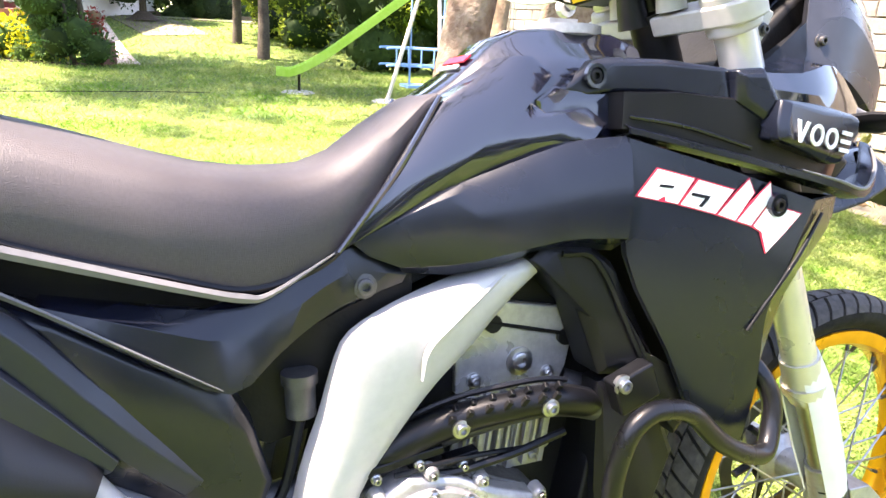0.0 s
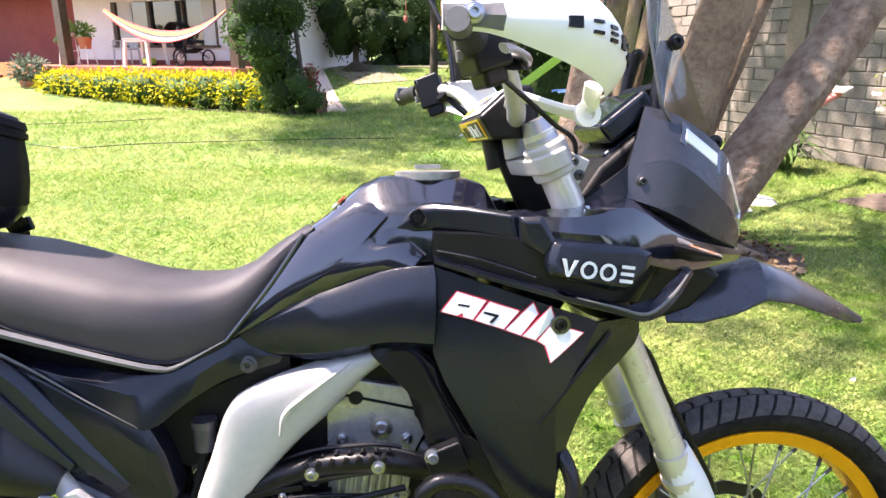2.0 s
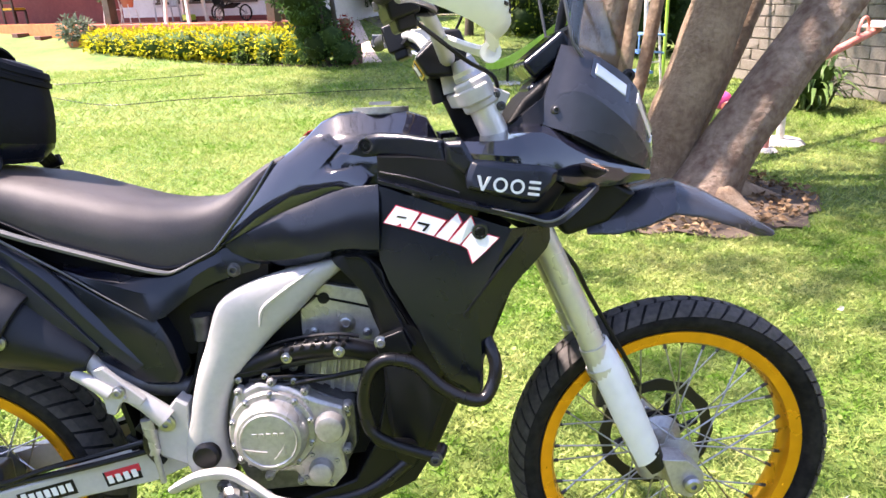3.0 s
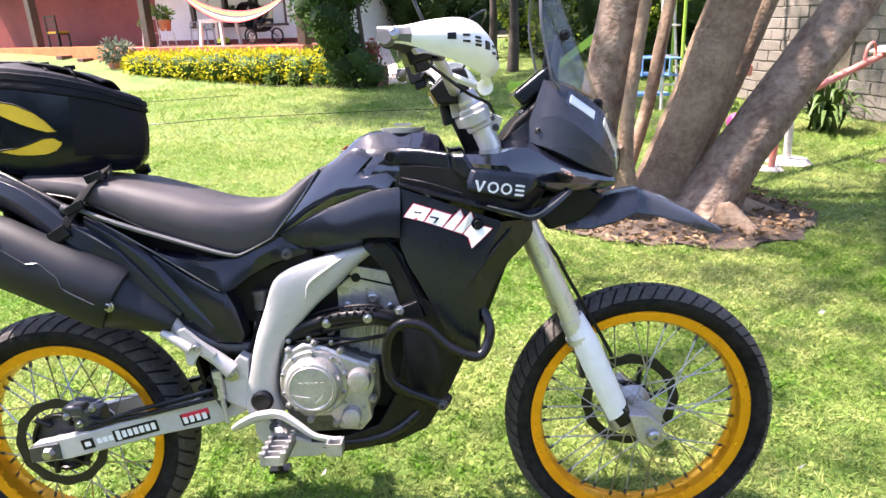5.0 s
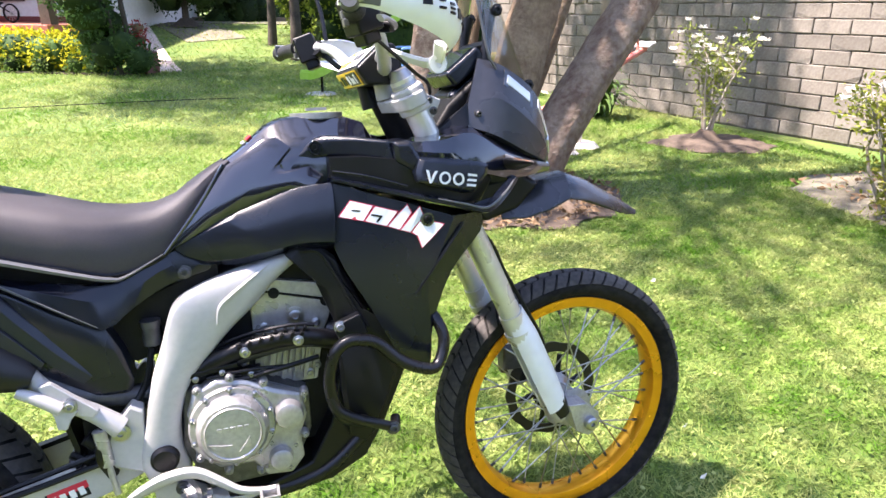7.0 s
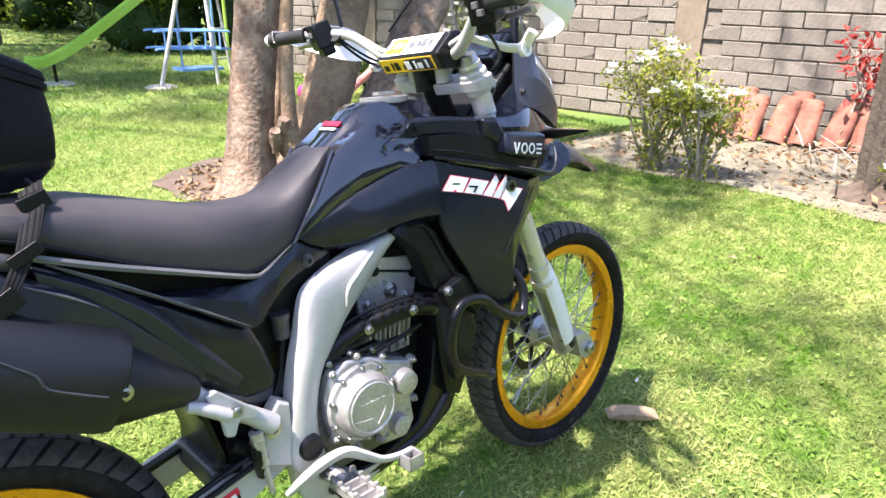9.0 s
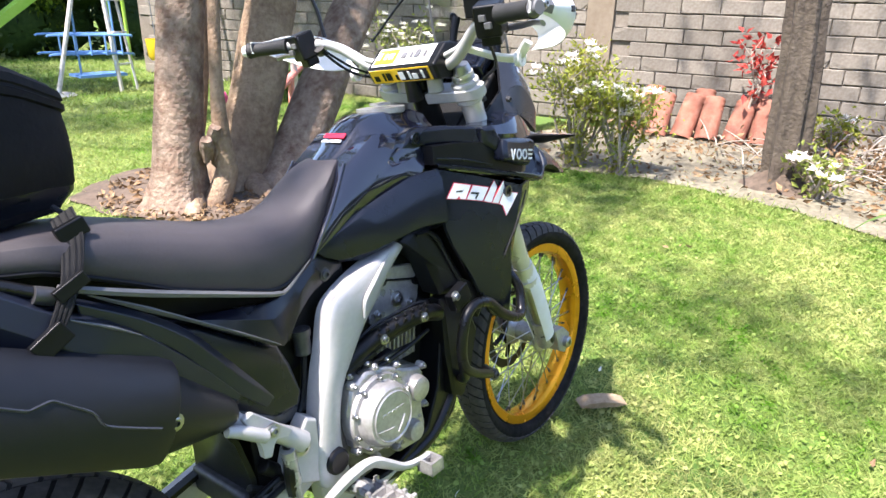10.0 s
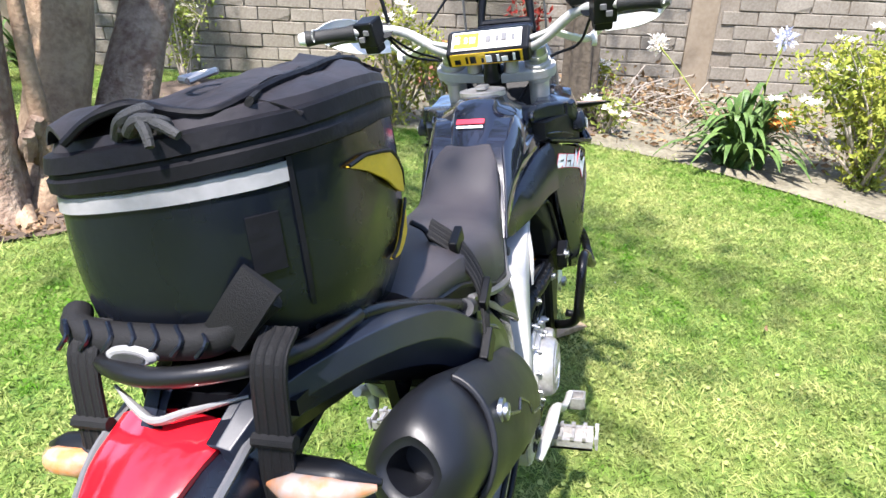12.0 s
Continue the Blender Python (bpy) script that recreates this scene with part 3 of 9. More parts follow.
for v in (-0.045, 0.045):
    front_part("bar_riser", tube([(1.012, v, 1.088), (1.002, v, 1.128)], [0.019, 0.016], 14, 1), SILVER)
    front_part("bar_riser_cap", joined(tube([(1.000, v - 0.016, 1.136), (1.000, v + 0.016, 1.136)], 0.0215, 14, 1)), SILVER)

# handlebar: wide, cross-braced, with pad
BAR = [(0.865, 0.410, 1.215), (0.902, 0.29, 1.216), (0.955, 0.205, 1.205), (0.990, 0.125, 1.152), (1.000, 0.06, 1.134), (1.000, -0.06, 1.134), (0.990, -0.125, 1.152), (0.955, -0.205, 1.205), (0.902, -0.29, 1.216), (0.872, -0.384, 1.215)]
bar_part("handlebar", tube(BAR, [0.011, 0.011, 0.011, 0.0135, 0.014, 0.014, 0.0135, 0.011, 0.011, 0.011], 14, 6), SILVER, "silver tapered handlebar")
for s in (-1, 1):
    a, b = Vector((0.867, 0.405, 1.215)) if s > 0 else Vector((0.873, -0.380, 1.215)), Vector((0.898, s * 0.296, 1.216))
    rings_r = [0.0185, 0.0165, 0.0155, 0.0160, 0.0155, 0.0160, 0.0155, 0.0165, 0.019]
    bar_part("grip", tube([a.lerp(b, k / 8) for k in range(9)], rings_r, 16, 1), GRIP_RUBBER, "black rubber grip")
    bar_part("bar_end", tube([a + (a - b).normalized() * 0.016, a], [0.012, 0.0165], 14, 1), WHITE_PLASTIC if s > 0 else GREY_TRIM)
    c = Vector((0.914, s * 0.264, 1.214))
    bar_part("switch_box", joined(moved(box(-0.024, 0.024, -0.026, 0.026, -0.032, 0.028), pose(*c, 0, -18, s * -16)), moved(box(-0.016, 0.016, -0.02, 0.02, -0.05, -0.02), pose(*c, 0, -18, s * -16))), BLACK_MATT, "black handlebar switch box", bevel=0.005)
    for k in range(3):
        bar_part("switch_button", moved(box(-0.006, 0.006, -0.007, 0.007, -0.004, 0.004), pose(c.x - 0.026, c.y + s * (k - 1) * 0.012, c.z + 0.012 - 0.014 * k, 0, -100, 0)), RED_PRINT if (s < 0 and k == 0) else GREY_TRIM, bevel=0.0015)
    bar_part("lever_perch", tube([(0.930, s * 0.232, 1.212), (0.953, s * 0.245, 1.200), (0.968, s * 0.268, 1.195)], [0.019, 0.013, 0.010], 10, 3), BLACK_MATT)
    bar_part("lever", tube([(0.968, s * 0.265, 1.195), (0.960, s * 0.300, 1.195), (0.935, s * 0.345, 1.196), (0.918, s * 0.372, 1.192)], [0.008, 0.0075, 0.006, 0.007], 8, 4, squash=0.6), STEEL, "bright metal lever")
bar_part("brake_reservoir", joined(moved(box(-0.022, 0.022, -0.03, 0.03, -0.016, 0.022), pose(0.958, -0.218, 1.238, 0, -10, 14)), moved(box(-0.024, 0.024, -0.033, 0.033, 0.020, 0.028), pose(0.958, -0.218, 1.238, 0, -10, 14))), BLACK_MATT, "black brake fluid reservoir", bevel=0.004)
# crossbar pad: box with sloped printed faces
PAD = [(-0.026, -0.036), (-0.046, -0.004), (0.004, 0.040), (0.032, 0.042), (0.046, 0.010), (0.035, -0.034)]
pad_bm = loft([[Vector((0.988 + x, v, 1.146 + z)) for x, z in PAD] for v in (-0.098, -0.092, 0.092, 0.098)])
pad = bar_part("bar_pad", pad_bm, BLACK_MATT, "black foam bar pad with yellow and white print", bevel=0.006)
bar_part("crossbar", tube([(0.962, -0.190, 1.198), (0.985, -0.10, 1.158), (0.985, 0.10, 1.158), (0.962, 0.190, 1.198)], 0.0065, 10, 3), SILVER)


def on_face(a, b, w0, w1, h0, h1, mat, lift=0.0012, thick=0.001):
    """A printed patch on the pad's face from profile point a to b."""
    (xa, za), (xb, zb) = PAD[a], PAD[b]
    n = Vector((-(zb - za), xb - xa)).normalized()

    def p(h, v, e):
        return Vector((0.988 + xa + (xb - xa) * h + n.x * e, v, 1.146 + za + (zb - za) * h + n.y * e))
    return loft([[p(h0, w0, lift), p(h1, w0, lift), p(h1, w0, lift + thick), p(h0, w0, lift + thick)], [p(h0, w1, lift), p(h1, w1, lift), p(h1, w1, lift + thick), p(h0, w1, lift + thick)]])


# lower face: yellow and black halves in a yellow outline; upper face: a white field with a yellow end
bar_part("print", on_face(0, 1, -0.082, 0.088, 0.08, 0.94, None), YELLOW_PRINT)
bar_part("print", on_face(0, 1, -0.076, 0.004, 0.16, 0.86, None, 0.0026), BLACK_MATT)
bar_part("print", on_face(1, 2, -0.080, 0.084, 0.10, 0.92, None), WHITE_PRINT)
bar_part("print", on_face(1, 2, 0.020, 0.080, 0.18, 0.84, None, 0.0026), YELLOW_PRINT)
for k in range(8):
    v = 0.078 - k * 0.0185
    bar_part("print", on_face(0, 1, v - 0.014, v - 0.008 * (k % 2), 0.26, 0.76 if k % 3 else 0.60, None, 0.0042), BLACK_MATT if k < 4 else WHITE_PRINT)
    bar_part("print", on_face(1, 2, v - 0.013, v - 0.006 * (k % 2), 0.36, 0.62 if k % 3 else 0.70, None, 0.0042), WHITE_PRINT if k < 4 else GREY_TRIM)


# hand guards: white shells round the front of each grip
def hand_guard(s):
    # from the bar end forward round the knuckles and inward to the mount: u, out, upper edge, lower edge
    table = smooth_path([(0.855, 0.380, 1.234), (0.900, 0.384, 1.234), (0.950, 0.380, 1.243), (1.000, 0.362, 1.246), (1.034, 0.318, 1.232), (1.048, 0.262, 1.200)], 5)
    lows = smooth_path([(1.207, 0, 0), (1.203, 0, 0), (1.186, 0, 0), (1.166, 0, 0), (1.152, 0, 0), (1.150, 0, 0)], 5)

    def at(i, e, out=0.0):
        """A point of the shell: i along it, e up it."""
        c, low = table[i], lows[i].x
        q = i / (len(table) - 1)
        du = np.interp(q, [0, 0.4, 0.7, 1], [0.1, 0.45, 0.85, 1.0])
        bulge = np.interp(q, [0, 0.25, 0.5, 1.0], [0.006, 0.016, 0.036, 0.030]) * math.sin(math.pi * (0.08 + 0.84 * e)) ** 0.8 + out
        return Vector((c.x + bulge * du, s * (c.y + bulge * (1 - du * 0.6)), low + (c.z - low) * e))

    rings = [[at(i, e) for e in np.linspace(0, 1, 9)] + [at(i, e, -0.0035) for e in np.linspace(0.98, 0.02, 9)] for i in range(len(table))]
    bar_part("hand_guard", loft(rings), WHITE_PLASTIC, "white plastic hand guard with dark lettering bars")
    bar_part("guard_strip", loft([[at(i, e, 0.002) for e in (0.12, 0.5, 0.88)] + [at(i, e, -0.006) for e in (0.88, 0.5, 0.12)] for i in range(7)]), GREY_TRIM)
    bar_part("guard_mount", joined(tube([(1.052, s * 0.262, 1.168), (1.050, s * 0.222, 1.138), (0.990, s * 0.150, 1.166)], [0.012, 0.011, 0.009], 8, 4, squash=0.6), moved(turned([(0, 0.006), (0.016, 0.006), (0.016, -0.006), (0.008, -0.006), (0.008, 0.0), (0, 0)], 14), pose(1.052, s * 0.240, 1.136, 0, 0, 0))), WHITE_PLASTIC)
    # slim slanted lettering bars on the outer face
    for k in range(6):
        i = 11 + 2 * k
        for e, half in (((0.50, 0.085),), ((0.43, 0.022), (0.57, 0.022)), ((0.42, 0.022), (0.50, 0.018), (0.58, 0.022)))[k % 3]:
            a, b, c, d = at(i, e - half, 0.0012), at(i, e + half, 0.0012), at(min(i + 1, len(table) - 1), e + half + 0.02, 0.0012), at(min(i + 1, len(table) - 1), e - half + 0.02, 0.0012)
            n = Vector((0.0008, s * 0.0008, 0))
            bar_part("print", loft([[a - n, b - n, c - n, d - n], [a + n, b + n, c + n, d + n]]), BLACK_MATT, smooth=False)
    bar_part("bolt", moved(bolt_mesh(0.007), pose(0.884, s * 0.396, 1.221, 0, 0, 0 if s < 0 else 180)), STEEL)


hand_guard(-1), hand_guard(1)
# cables
for pts, r in (([(0.93, 0.24, 1.19), (1.00, 0.20, 1.13), (1.06, 0.10, 1.10), (1.06, 0.03, 1.03)], 0.0035), ([(0.94, -0.23, 1.20), (1.02, -0.20, 1.14), (1.08, -0.12, 1.10), (1.07, -0.05, 1.0)], 0.0035), ([(0.93, 0.25, 1.20), (0.985, 0.19, 1.145), (1.03, 0.12, 1.11), (1.09, 0.06, 1.03)], 0.003), ([(0.95, -0.20, 1.22), (1.05, -0.10, 1.30), (1.08, 0.06, 1.31), (1.03, 0.16, 1.20)], 0.003), ([(1.06, -0.08, 0.92), (1.20, -0.10, 0.80), (1.26, -0.078, 0.70), (1.36, -0.07, 0.52), (1.40, 0.06, 0.45)], 0.0045)):
    front_part("cable", tube(pts, r, 7, 6), BLACK_MATT)
# mirror on the left side
front_part("mirror_stalk", tube([(0.95, 0.235, 1.215), (0.94, 0.255, 1.30), (0.90, 0.30, 1.40), (0.89, 0.31, 1.45)], 0.005, 8, 4), BLACK_TUBE)
mirror_head = moved(turned([(0, 0.012), (0.05, 0.010), (0.062, 0.0), (0.058, -0.012), (0, -0.014)], 24), pose(0.885, 0.32, 1.49, 8, 0, 90))
front_part("mirror_back", mirror_head, BLACK_MATT)
# front caliper and its bracket on the left leg
front_part("brake_caliper", joined(box(1.315, 1.375, 0.05, 0.095, 0.395, 0.46), box(1.325, 1.39, 0.085, 0.115, 0.37, 0.44)), DARK_CAST, bevel=0.008)
front_part("axle", tube([(FRONT.x, -0.12, FRONT.z), (FRONT.x, 0.12, FRONT.z)], 0.010, 12, 1), STEEL)
# -- seat --
def station(u, table):
    return float(np.interp(u, [t[0] for t in table], [t[1] for t in table]))


SEAT_TOP = [(0.02, 0.985), (0.15, 0.978), (0.26, 0.964), (0.33, 0.945), (0.40, 0.924), (0.45, 0.911), (0.50, 0.905), (0.556, 0.906), (0.594, 0.920), (0.633, 0.949), (0.679, 0.978), (0.70, 0.983)]
SEAT_LOW = [(0.02, 0.955), (0.145, 0.934), (0.19, 0.915), (0.245, 0.889), (0.30, 0.862), (0.36, 0.839), (0.417, 0.821), (0.464, 0.803), (0.494, 0.797), (0.54, 0.808), (0.577, 0.824), (0.61, 0.862), (0.65, 0.917), (0.69, 0.970), (0.70, 0.979)]
SEAT_HALF = [(0.02, 0.10), (0.15, 0.122), (0.30, 0.130), (0.42, 0.118), (0.50, 0.102), (0.60, 0.082), (0.66, 0.070), (0.70, 0.048)]
rings = []
for u in np.linspace(0.02, 0.70, 40):
    t, lo, h = station(u, SEAT_TOP), station(u, SEAT_LOW), station(u, SEAT_HALF)
    prof = [(h * 0.97, 0.0), (h, 0.12), (h * 0.995, 0.45), (h * 0.95, 0.72), (h * 0.82, 0.90), (h * 0.55, 0.985), (0, 1.0)]
    prof = [*prof, *[(-a, b) for a, b in reversed(prof[:-1])]]
    rings.append([Vector((u, a, lo + (t - lo) * b)) for a, b in prof])
seat = part("seat", loft(rings), SEAT_VINYL, bike, "charcoal grey fabric-grain bench seat")
for s in (-1, 1):
    part("seat_piping", tube([(u, s * station(u, SEAT_HALF) * 0.975, station(u, SEAT_LOW) - 0.002) for u in np.linspace(0.05, 0.69, 22)], 0.004, 6, 2), BLACK_MATT, seat)

# -- tank --
TANK_TOP = [(0.655, 0.950), (0.667, 0.962), (0.721, 0.998), (0.772, 1.041), (0.802, 1.054), (0.843, 1.058), (0.925, 1.054), (0.962, 1.042), (0.985, 1.000)]
TANK_HALF = [(0.655, 0.062), (0.70, 0.078), (0.76, 0.092), (0.85, 0.108), (0.93, 0.110), (0.985, 0.085)]
rings = []
for u in (0.655, 0.667, 0.695, 0.721, 0.746, 0.772, 0.787, 0.802, 0.822, 0.843, 0.885, 0.925, 0.945, 0.962, 0.975, 0.985):
    t, h = station(u, TANK_TOP), station(u, TANK_HALF)
    spine = np.interp(u, [0.66, 0.75, 0.9], [0.030, 0.038, 0.046])
    prof = [(h * 1.0, 0.86), (h * 1.03, t - 0.088), (h * 0.97, t - 0.060), (h * 0.80, t - 0.034), (spine + 0.010, t - 0.016), (spine + 0.002, t - 0.004), (spine - 0.004, t), (0, t + 0.003)]
    prof = [*prof, *[(-a, b) for a, b in reversed(prof[:-1])]]
    rings.append([Vector((u, a, b)) for a, b in prof])
part("fuel_tank", loft(rings), BLACK_GLOSS, bike, "glossy black fuel tank with a raised spine", bevel=0.003)
cap_m = pose(0.878, 0, 1.060, 90)
part("filler_cap", joined(moved(turned([(0, -0.011), (0.046, -0.011), (0.052, -0.007), (0.052, 0.004), (0, 0.004)], 32), cap_m), moved(box(-0.02, 0.02, -0.012, 0.012, 0, 0.006), pose(0.878, 0, 1.068))), CAST, bike, "bright metal filler cap")
part("tank_badge", moved(box(-0.006, 0.006, -0.030, 0.030, -0.001, 0.001), pose(0.742, 0.0, 1.0215, 0, -40)), RED_PRINT, bike)
part("tank_badge", moved(box(-0.003, 0.003, -0.028, 0.028, -0.001, 0.001), pose(0.731, 0.0, 1.0125, 0, -40)), WHITE_PRINT, bike)


def bent(bm, fn):
    """Moves each point sideways: fn(u, w) is added to the outward offset."""
    for v in bm.verts:
        s = 1 if v.co.y > 0 else -1
        v.co.y += s * fn(v.co.x, v.co.z)
    return bm


def skin(rows, s, thick=0.006):
    """A moulded panel on the side s: rows of (u, out, w) points run across it, and its edges turn in by its thickness."""
    outer = [[Vector((u, s * v, w)) for u, v, w in row] for row in rows]
    return loft([row + [p - Vector((0, s * thick, 0)) for p in reversed(row)] for row in outer])


def between(row, n=4):
    """More points along a row, on a smooth line."""
    return [tuple(p) for p in smooth_path(row, n)]


def quad_on(a, b, c, d, along_q, across_q, s, lift=0.002, thick=0.002):
    """A patch on the face a-b-c-d (a to b along, a to d across), lifted off it."""
    a, b, c, d = (Vector((p[0], s * p[1], p[2])) for p in (a, b, c, d))
    n = (b - a).cross(d - a).normalized()
    n = n if n.y * s > 0 else -n
    grid = [[(a.lerp(b, q)).lerp(d.lerp(c, q), e) for q in along_q] for e in across_q]
    top, low = [p + n * (lift + thick) for p in (*grid[0], *reversed(grid[1]))], [p + n * (lift - thick) for p in (*grid[0], *reversed(grid[1]))]
    return loft([low, top])


SIDE_TANK = [(0.690, 0.972), (0.640, 0.902), (0.574, 0.824), (0.668, 0.873), (0.744, 0.902), (0.794, 0.919), (0.850, 0.930), (0.866, 0.950), (0.845, 0.968), (0.800, 0.962), (0.786, 0.975), (0.812, 1.004), (0.790, 1.022), (0.765, 1.020), (0.722, 0.992)]
for s in (-1, 1):
    side = bent(slab(SIDE_TANK, s * 0.05, s * 0.098, swell=0.006, rim=0.005), lambda u, w: np.interp(u, [0.57, 0.69, 0.86], [-0.016, -0.008, 0.034]) + np.interp(w, [0.82, 0.93, 1.03], [0.010, 0.0, -0.026]))
    part("tank_side", side, BLACK_GLOSS, bike, "glossy black tank side")
    part("tank_recess", slab([(0.790, 0.975), (0.812, 0.990), (0.868, 0.982), (0.872, 0.938), (0.800, 0.922)], s * 0.05, s * 0.104, rim=0.004), BLACK_GLOSS, bike)
    part("tank_gasket", tube([(0.690, s * 0.076, 0.978), (0.640, s * 0.086, 0.905), (0.574, s * 0.094, 0.825)], [0.003, 0.004, 0.003], 8, 4), BLACK_GLOSS, bike)
    # upper tank rail with the bolt
    rail = slab([(0.815, 0.985), (0.838, 1.003), (0.858, 1.018), (0.875, 1.022), (0.930, 1.019), (0.988, 1.009), (0.995, 0.974), (0.930, 0.983), (0.874, 0.982), (0.840, 0.978)], s * 0.06, s * 0.100, rim=0.009)
    part("tank_rail", bent(rail, lambda u, w: np.interp(u, [0.815, 0.87, 0.93, 0.99], [0.002, 0.012, 0.045, 0.076])), BLACK_SATIN, bike, "satin black tank rail", bevel=0.003)
    part("bolt_ring", moved(turned([(0.009, -0.003), (0.013, -0.003), (0.014, 0.002), (0.009, 0.002), (0.009, -0.003)], 20), pose(0.856, s * 0.113, 1.001, 0, 0, 0 if s < 0 else 180)), BLACK_GLOSS, bike)
    part("bolt", moved(bolt_mesh(0.0075), pose(0.856, s * 0.110, 1.001, 0, 0, 0 if s < 0 else 180)), BLACK_MATT, bike)

# -- shrouds --
SHROUD_REAR = [(0.878, 0.148, 0.936), (0.873, 0.160, 0.812), (0.930, 0.172, 0.697), (0.974, 0.176, 0.606), (1.008, 0.172, 0.572)]
SHROUD_MID = [(0.985, 0.186, 0.902), (0.975, 0.194, 0.806), (0.990, 0.196, 0.700), (1.008, 0.192, 0.610), (1.022, 0.184, 0.569)]
SHROUD_EDGE = [(1.092, 0.209, 0.866), (1.062, 0.209, 0.800), (1.036, 0.207, 0.740), (1.040, 0.200, 0.650), (1.036, 0.188, 0.568)]
SHROUD_FRONT = [(1.158, 0.184, 0.866), (1.155, 0.180, 0.826), (1.090, 0.184, 0.752), (1.048, 0.190, 0.655), (1.043, 0.182, 0.580)]
SHROUD_INNER = [(1.150, 0.120, 0.866), (1.146, 0.120, 0.826), (1.085, 0.120, 0.752), (1.046, 0.120, 0.655), (1.040, 0.120, 0.580)]
for s in (-1, 1):
    wing = [between([(0.588, 0.080, 0.836), (0.666, 0.092, 0.875), (0.743, 0.108, 0.905), (0.814, 0.127, 0.930), (0.876, 0.146, 0.938)]),
            between([(0.590, 0.086, 0.832), (0.668, 0.100, 0.868), (0.745, 0.118, 0.895), (0.816, 0.137, 0.916), (0.877, 0.155, 0.922)]),
            between([(0.606, 0.091, 0.818), (0.686, 0.111, 0.838), (0.752, 0.131, 0.857), (0.818, 0.149, 0.870), (0.876, 0.164, 0.876)]),
            between([(0.640, 0.092, 0.803), (0.702, 0.110, 0.806), (0.752, 0.130, 0.818), (0.812, 0.146, 0.830), (0.873, 0.163, 0.830)]),
            between([(0.648, 0.074, 0.793), (0.702, 0.088, 0.790), (0.750, 0.100, 0.799), (0.806, 0.114, 0.814), (0.872, 0.135, 0.812)])]
    part("shroud_wing", skin(wing, s), BLACK_SATIN, bike, "satin blue-black side shroud", bevel=0.003)
    lower = skin([between(SHROUD_REAR, 3), between(SHROUD_MID, 3), between(SHROUD_EDGE, 3), between(SHROUD_FRONT, 3), between(SHROUD_INNER, 3)], s, 0.008)
    face = BVHTree.FromBMesh(lower)
    part("radiator_shroud", lower, BLACK_SATIN, bike, "satin black radiator shroud with slanted white lettering", bevel=0.003)
    # recessed facet along the front edge
    rim_line = [(1.012, 0.2045, 0.722), (1.070, 0.2095, 0.800), (1.112, 0.2030, 0.850)]
    part("shroud_facet", tube([(u, s * v, w) for u, v, w in rim_line], [0.002, 0.003, 0.002], 6, 3), BLACK_MATT, bike)
    part("air_duct", bent(slab([(0.782, 0.804), (0.800, 0.822), (0.845, 0.822), (0.872, 0.800), (0.905, 0.735), (0.936, 0.672), (0.956, 0.668), (0.980, 0.600), (0.965, 0.580), (0.892, 0.664), (0.865, 0.665), (0.838, 0.744)], s * 0.08, s * 0.138, rim=0.012, swell=0.003), lambda u, w: np.interp(u, [0.78, 0.9, 0.98], [-0.02, 0.012, 0.026])), BLACK_MATT, bike, bevel=0.003)
    part("duct_rib", tube([(0.812, s * 0.130, 0.812), (0.850, s * 0.142, 0.802), (0.900, s * 0.155, 0.700), (0.925, s * 0.158, 0.655)], 0.004, 6, 5), BLACK_MATT, bike)
    # upper band between the rail and the lip
    band = slab([(0.876, 0.984), (0.930, 0.984), (0.990, 0.978), (1.024, 0.956), (1.100, 0.955), (1.160, 0.945), (1.190, 0.925), (1.160, 0.884), (1.110, 0.888), (0.991, 0.917), (0.876, 0.945)], s * 0.07, s * 0.132, rim=0.004)
    part("upper_fairing", bent(band, lambda u, w: np.interp(u, [0.876, 0.95, 1.03, 1.11, 1.19], [0.008, 0.034, 0.058, 0.062, 0.030])), BLACK_MATT, bike, "matt black upper fairing band")
    part("band_line", tube([(0.880, s * 0.143, 0.958), (0.940, s * 0.166, 0.947), (1.010, s * 0.187, 0.925)], 0.0022, 6, 4), BLACK_SATIN, bike)
    # stepped block, pod and lip
    step = slab([(0.988, 1.008), (1.018, 1.010), (1.038, 0.972), (1.024, 0.952), (0.990, 0.974)], s * 0.09, s * 0.184, rim=0.009)
    part("fairing_step", bent(step, lambda u, w: np.interp(u, [0.985, 1.04], [0.0, 0.018])), BLACK_SATIN, bike, bevel=0.003)
    pod = slab([(1.030, 0.977), (1.095, 0.972), (1.156, 0.962), (1.171, 0.956), (1.167, 0.938), (1.137, 0.905), (1.114, 0.906), (1.022, 0.934), (1.020, 0.952)], s * 0.15, s * 0.217, rim=0.010)
    part("badge_pod", bent(pod, lambda u, w: np.interp(u, [1.02, 1.17], [0.002, -0.016]) - 0.25 * max(w - 0.945, 0)), BLACK_SATIN, bike, "satin black pod with white lettering shapes", bevel=0.003)
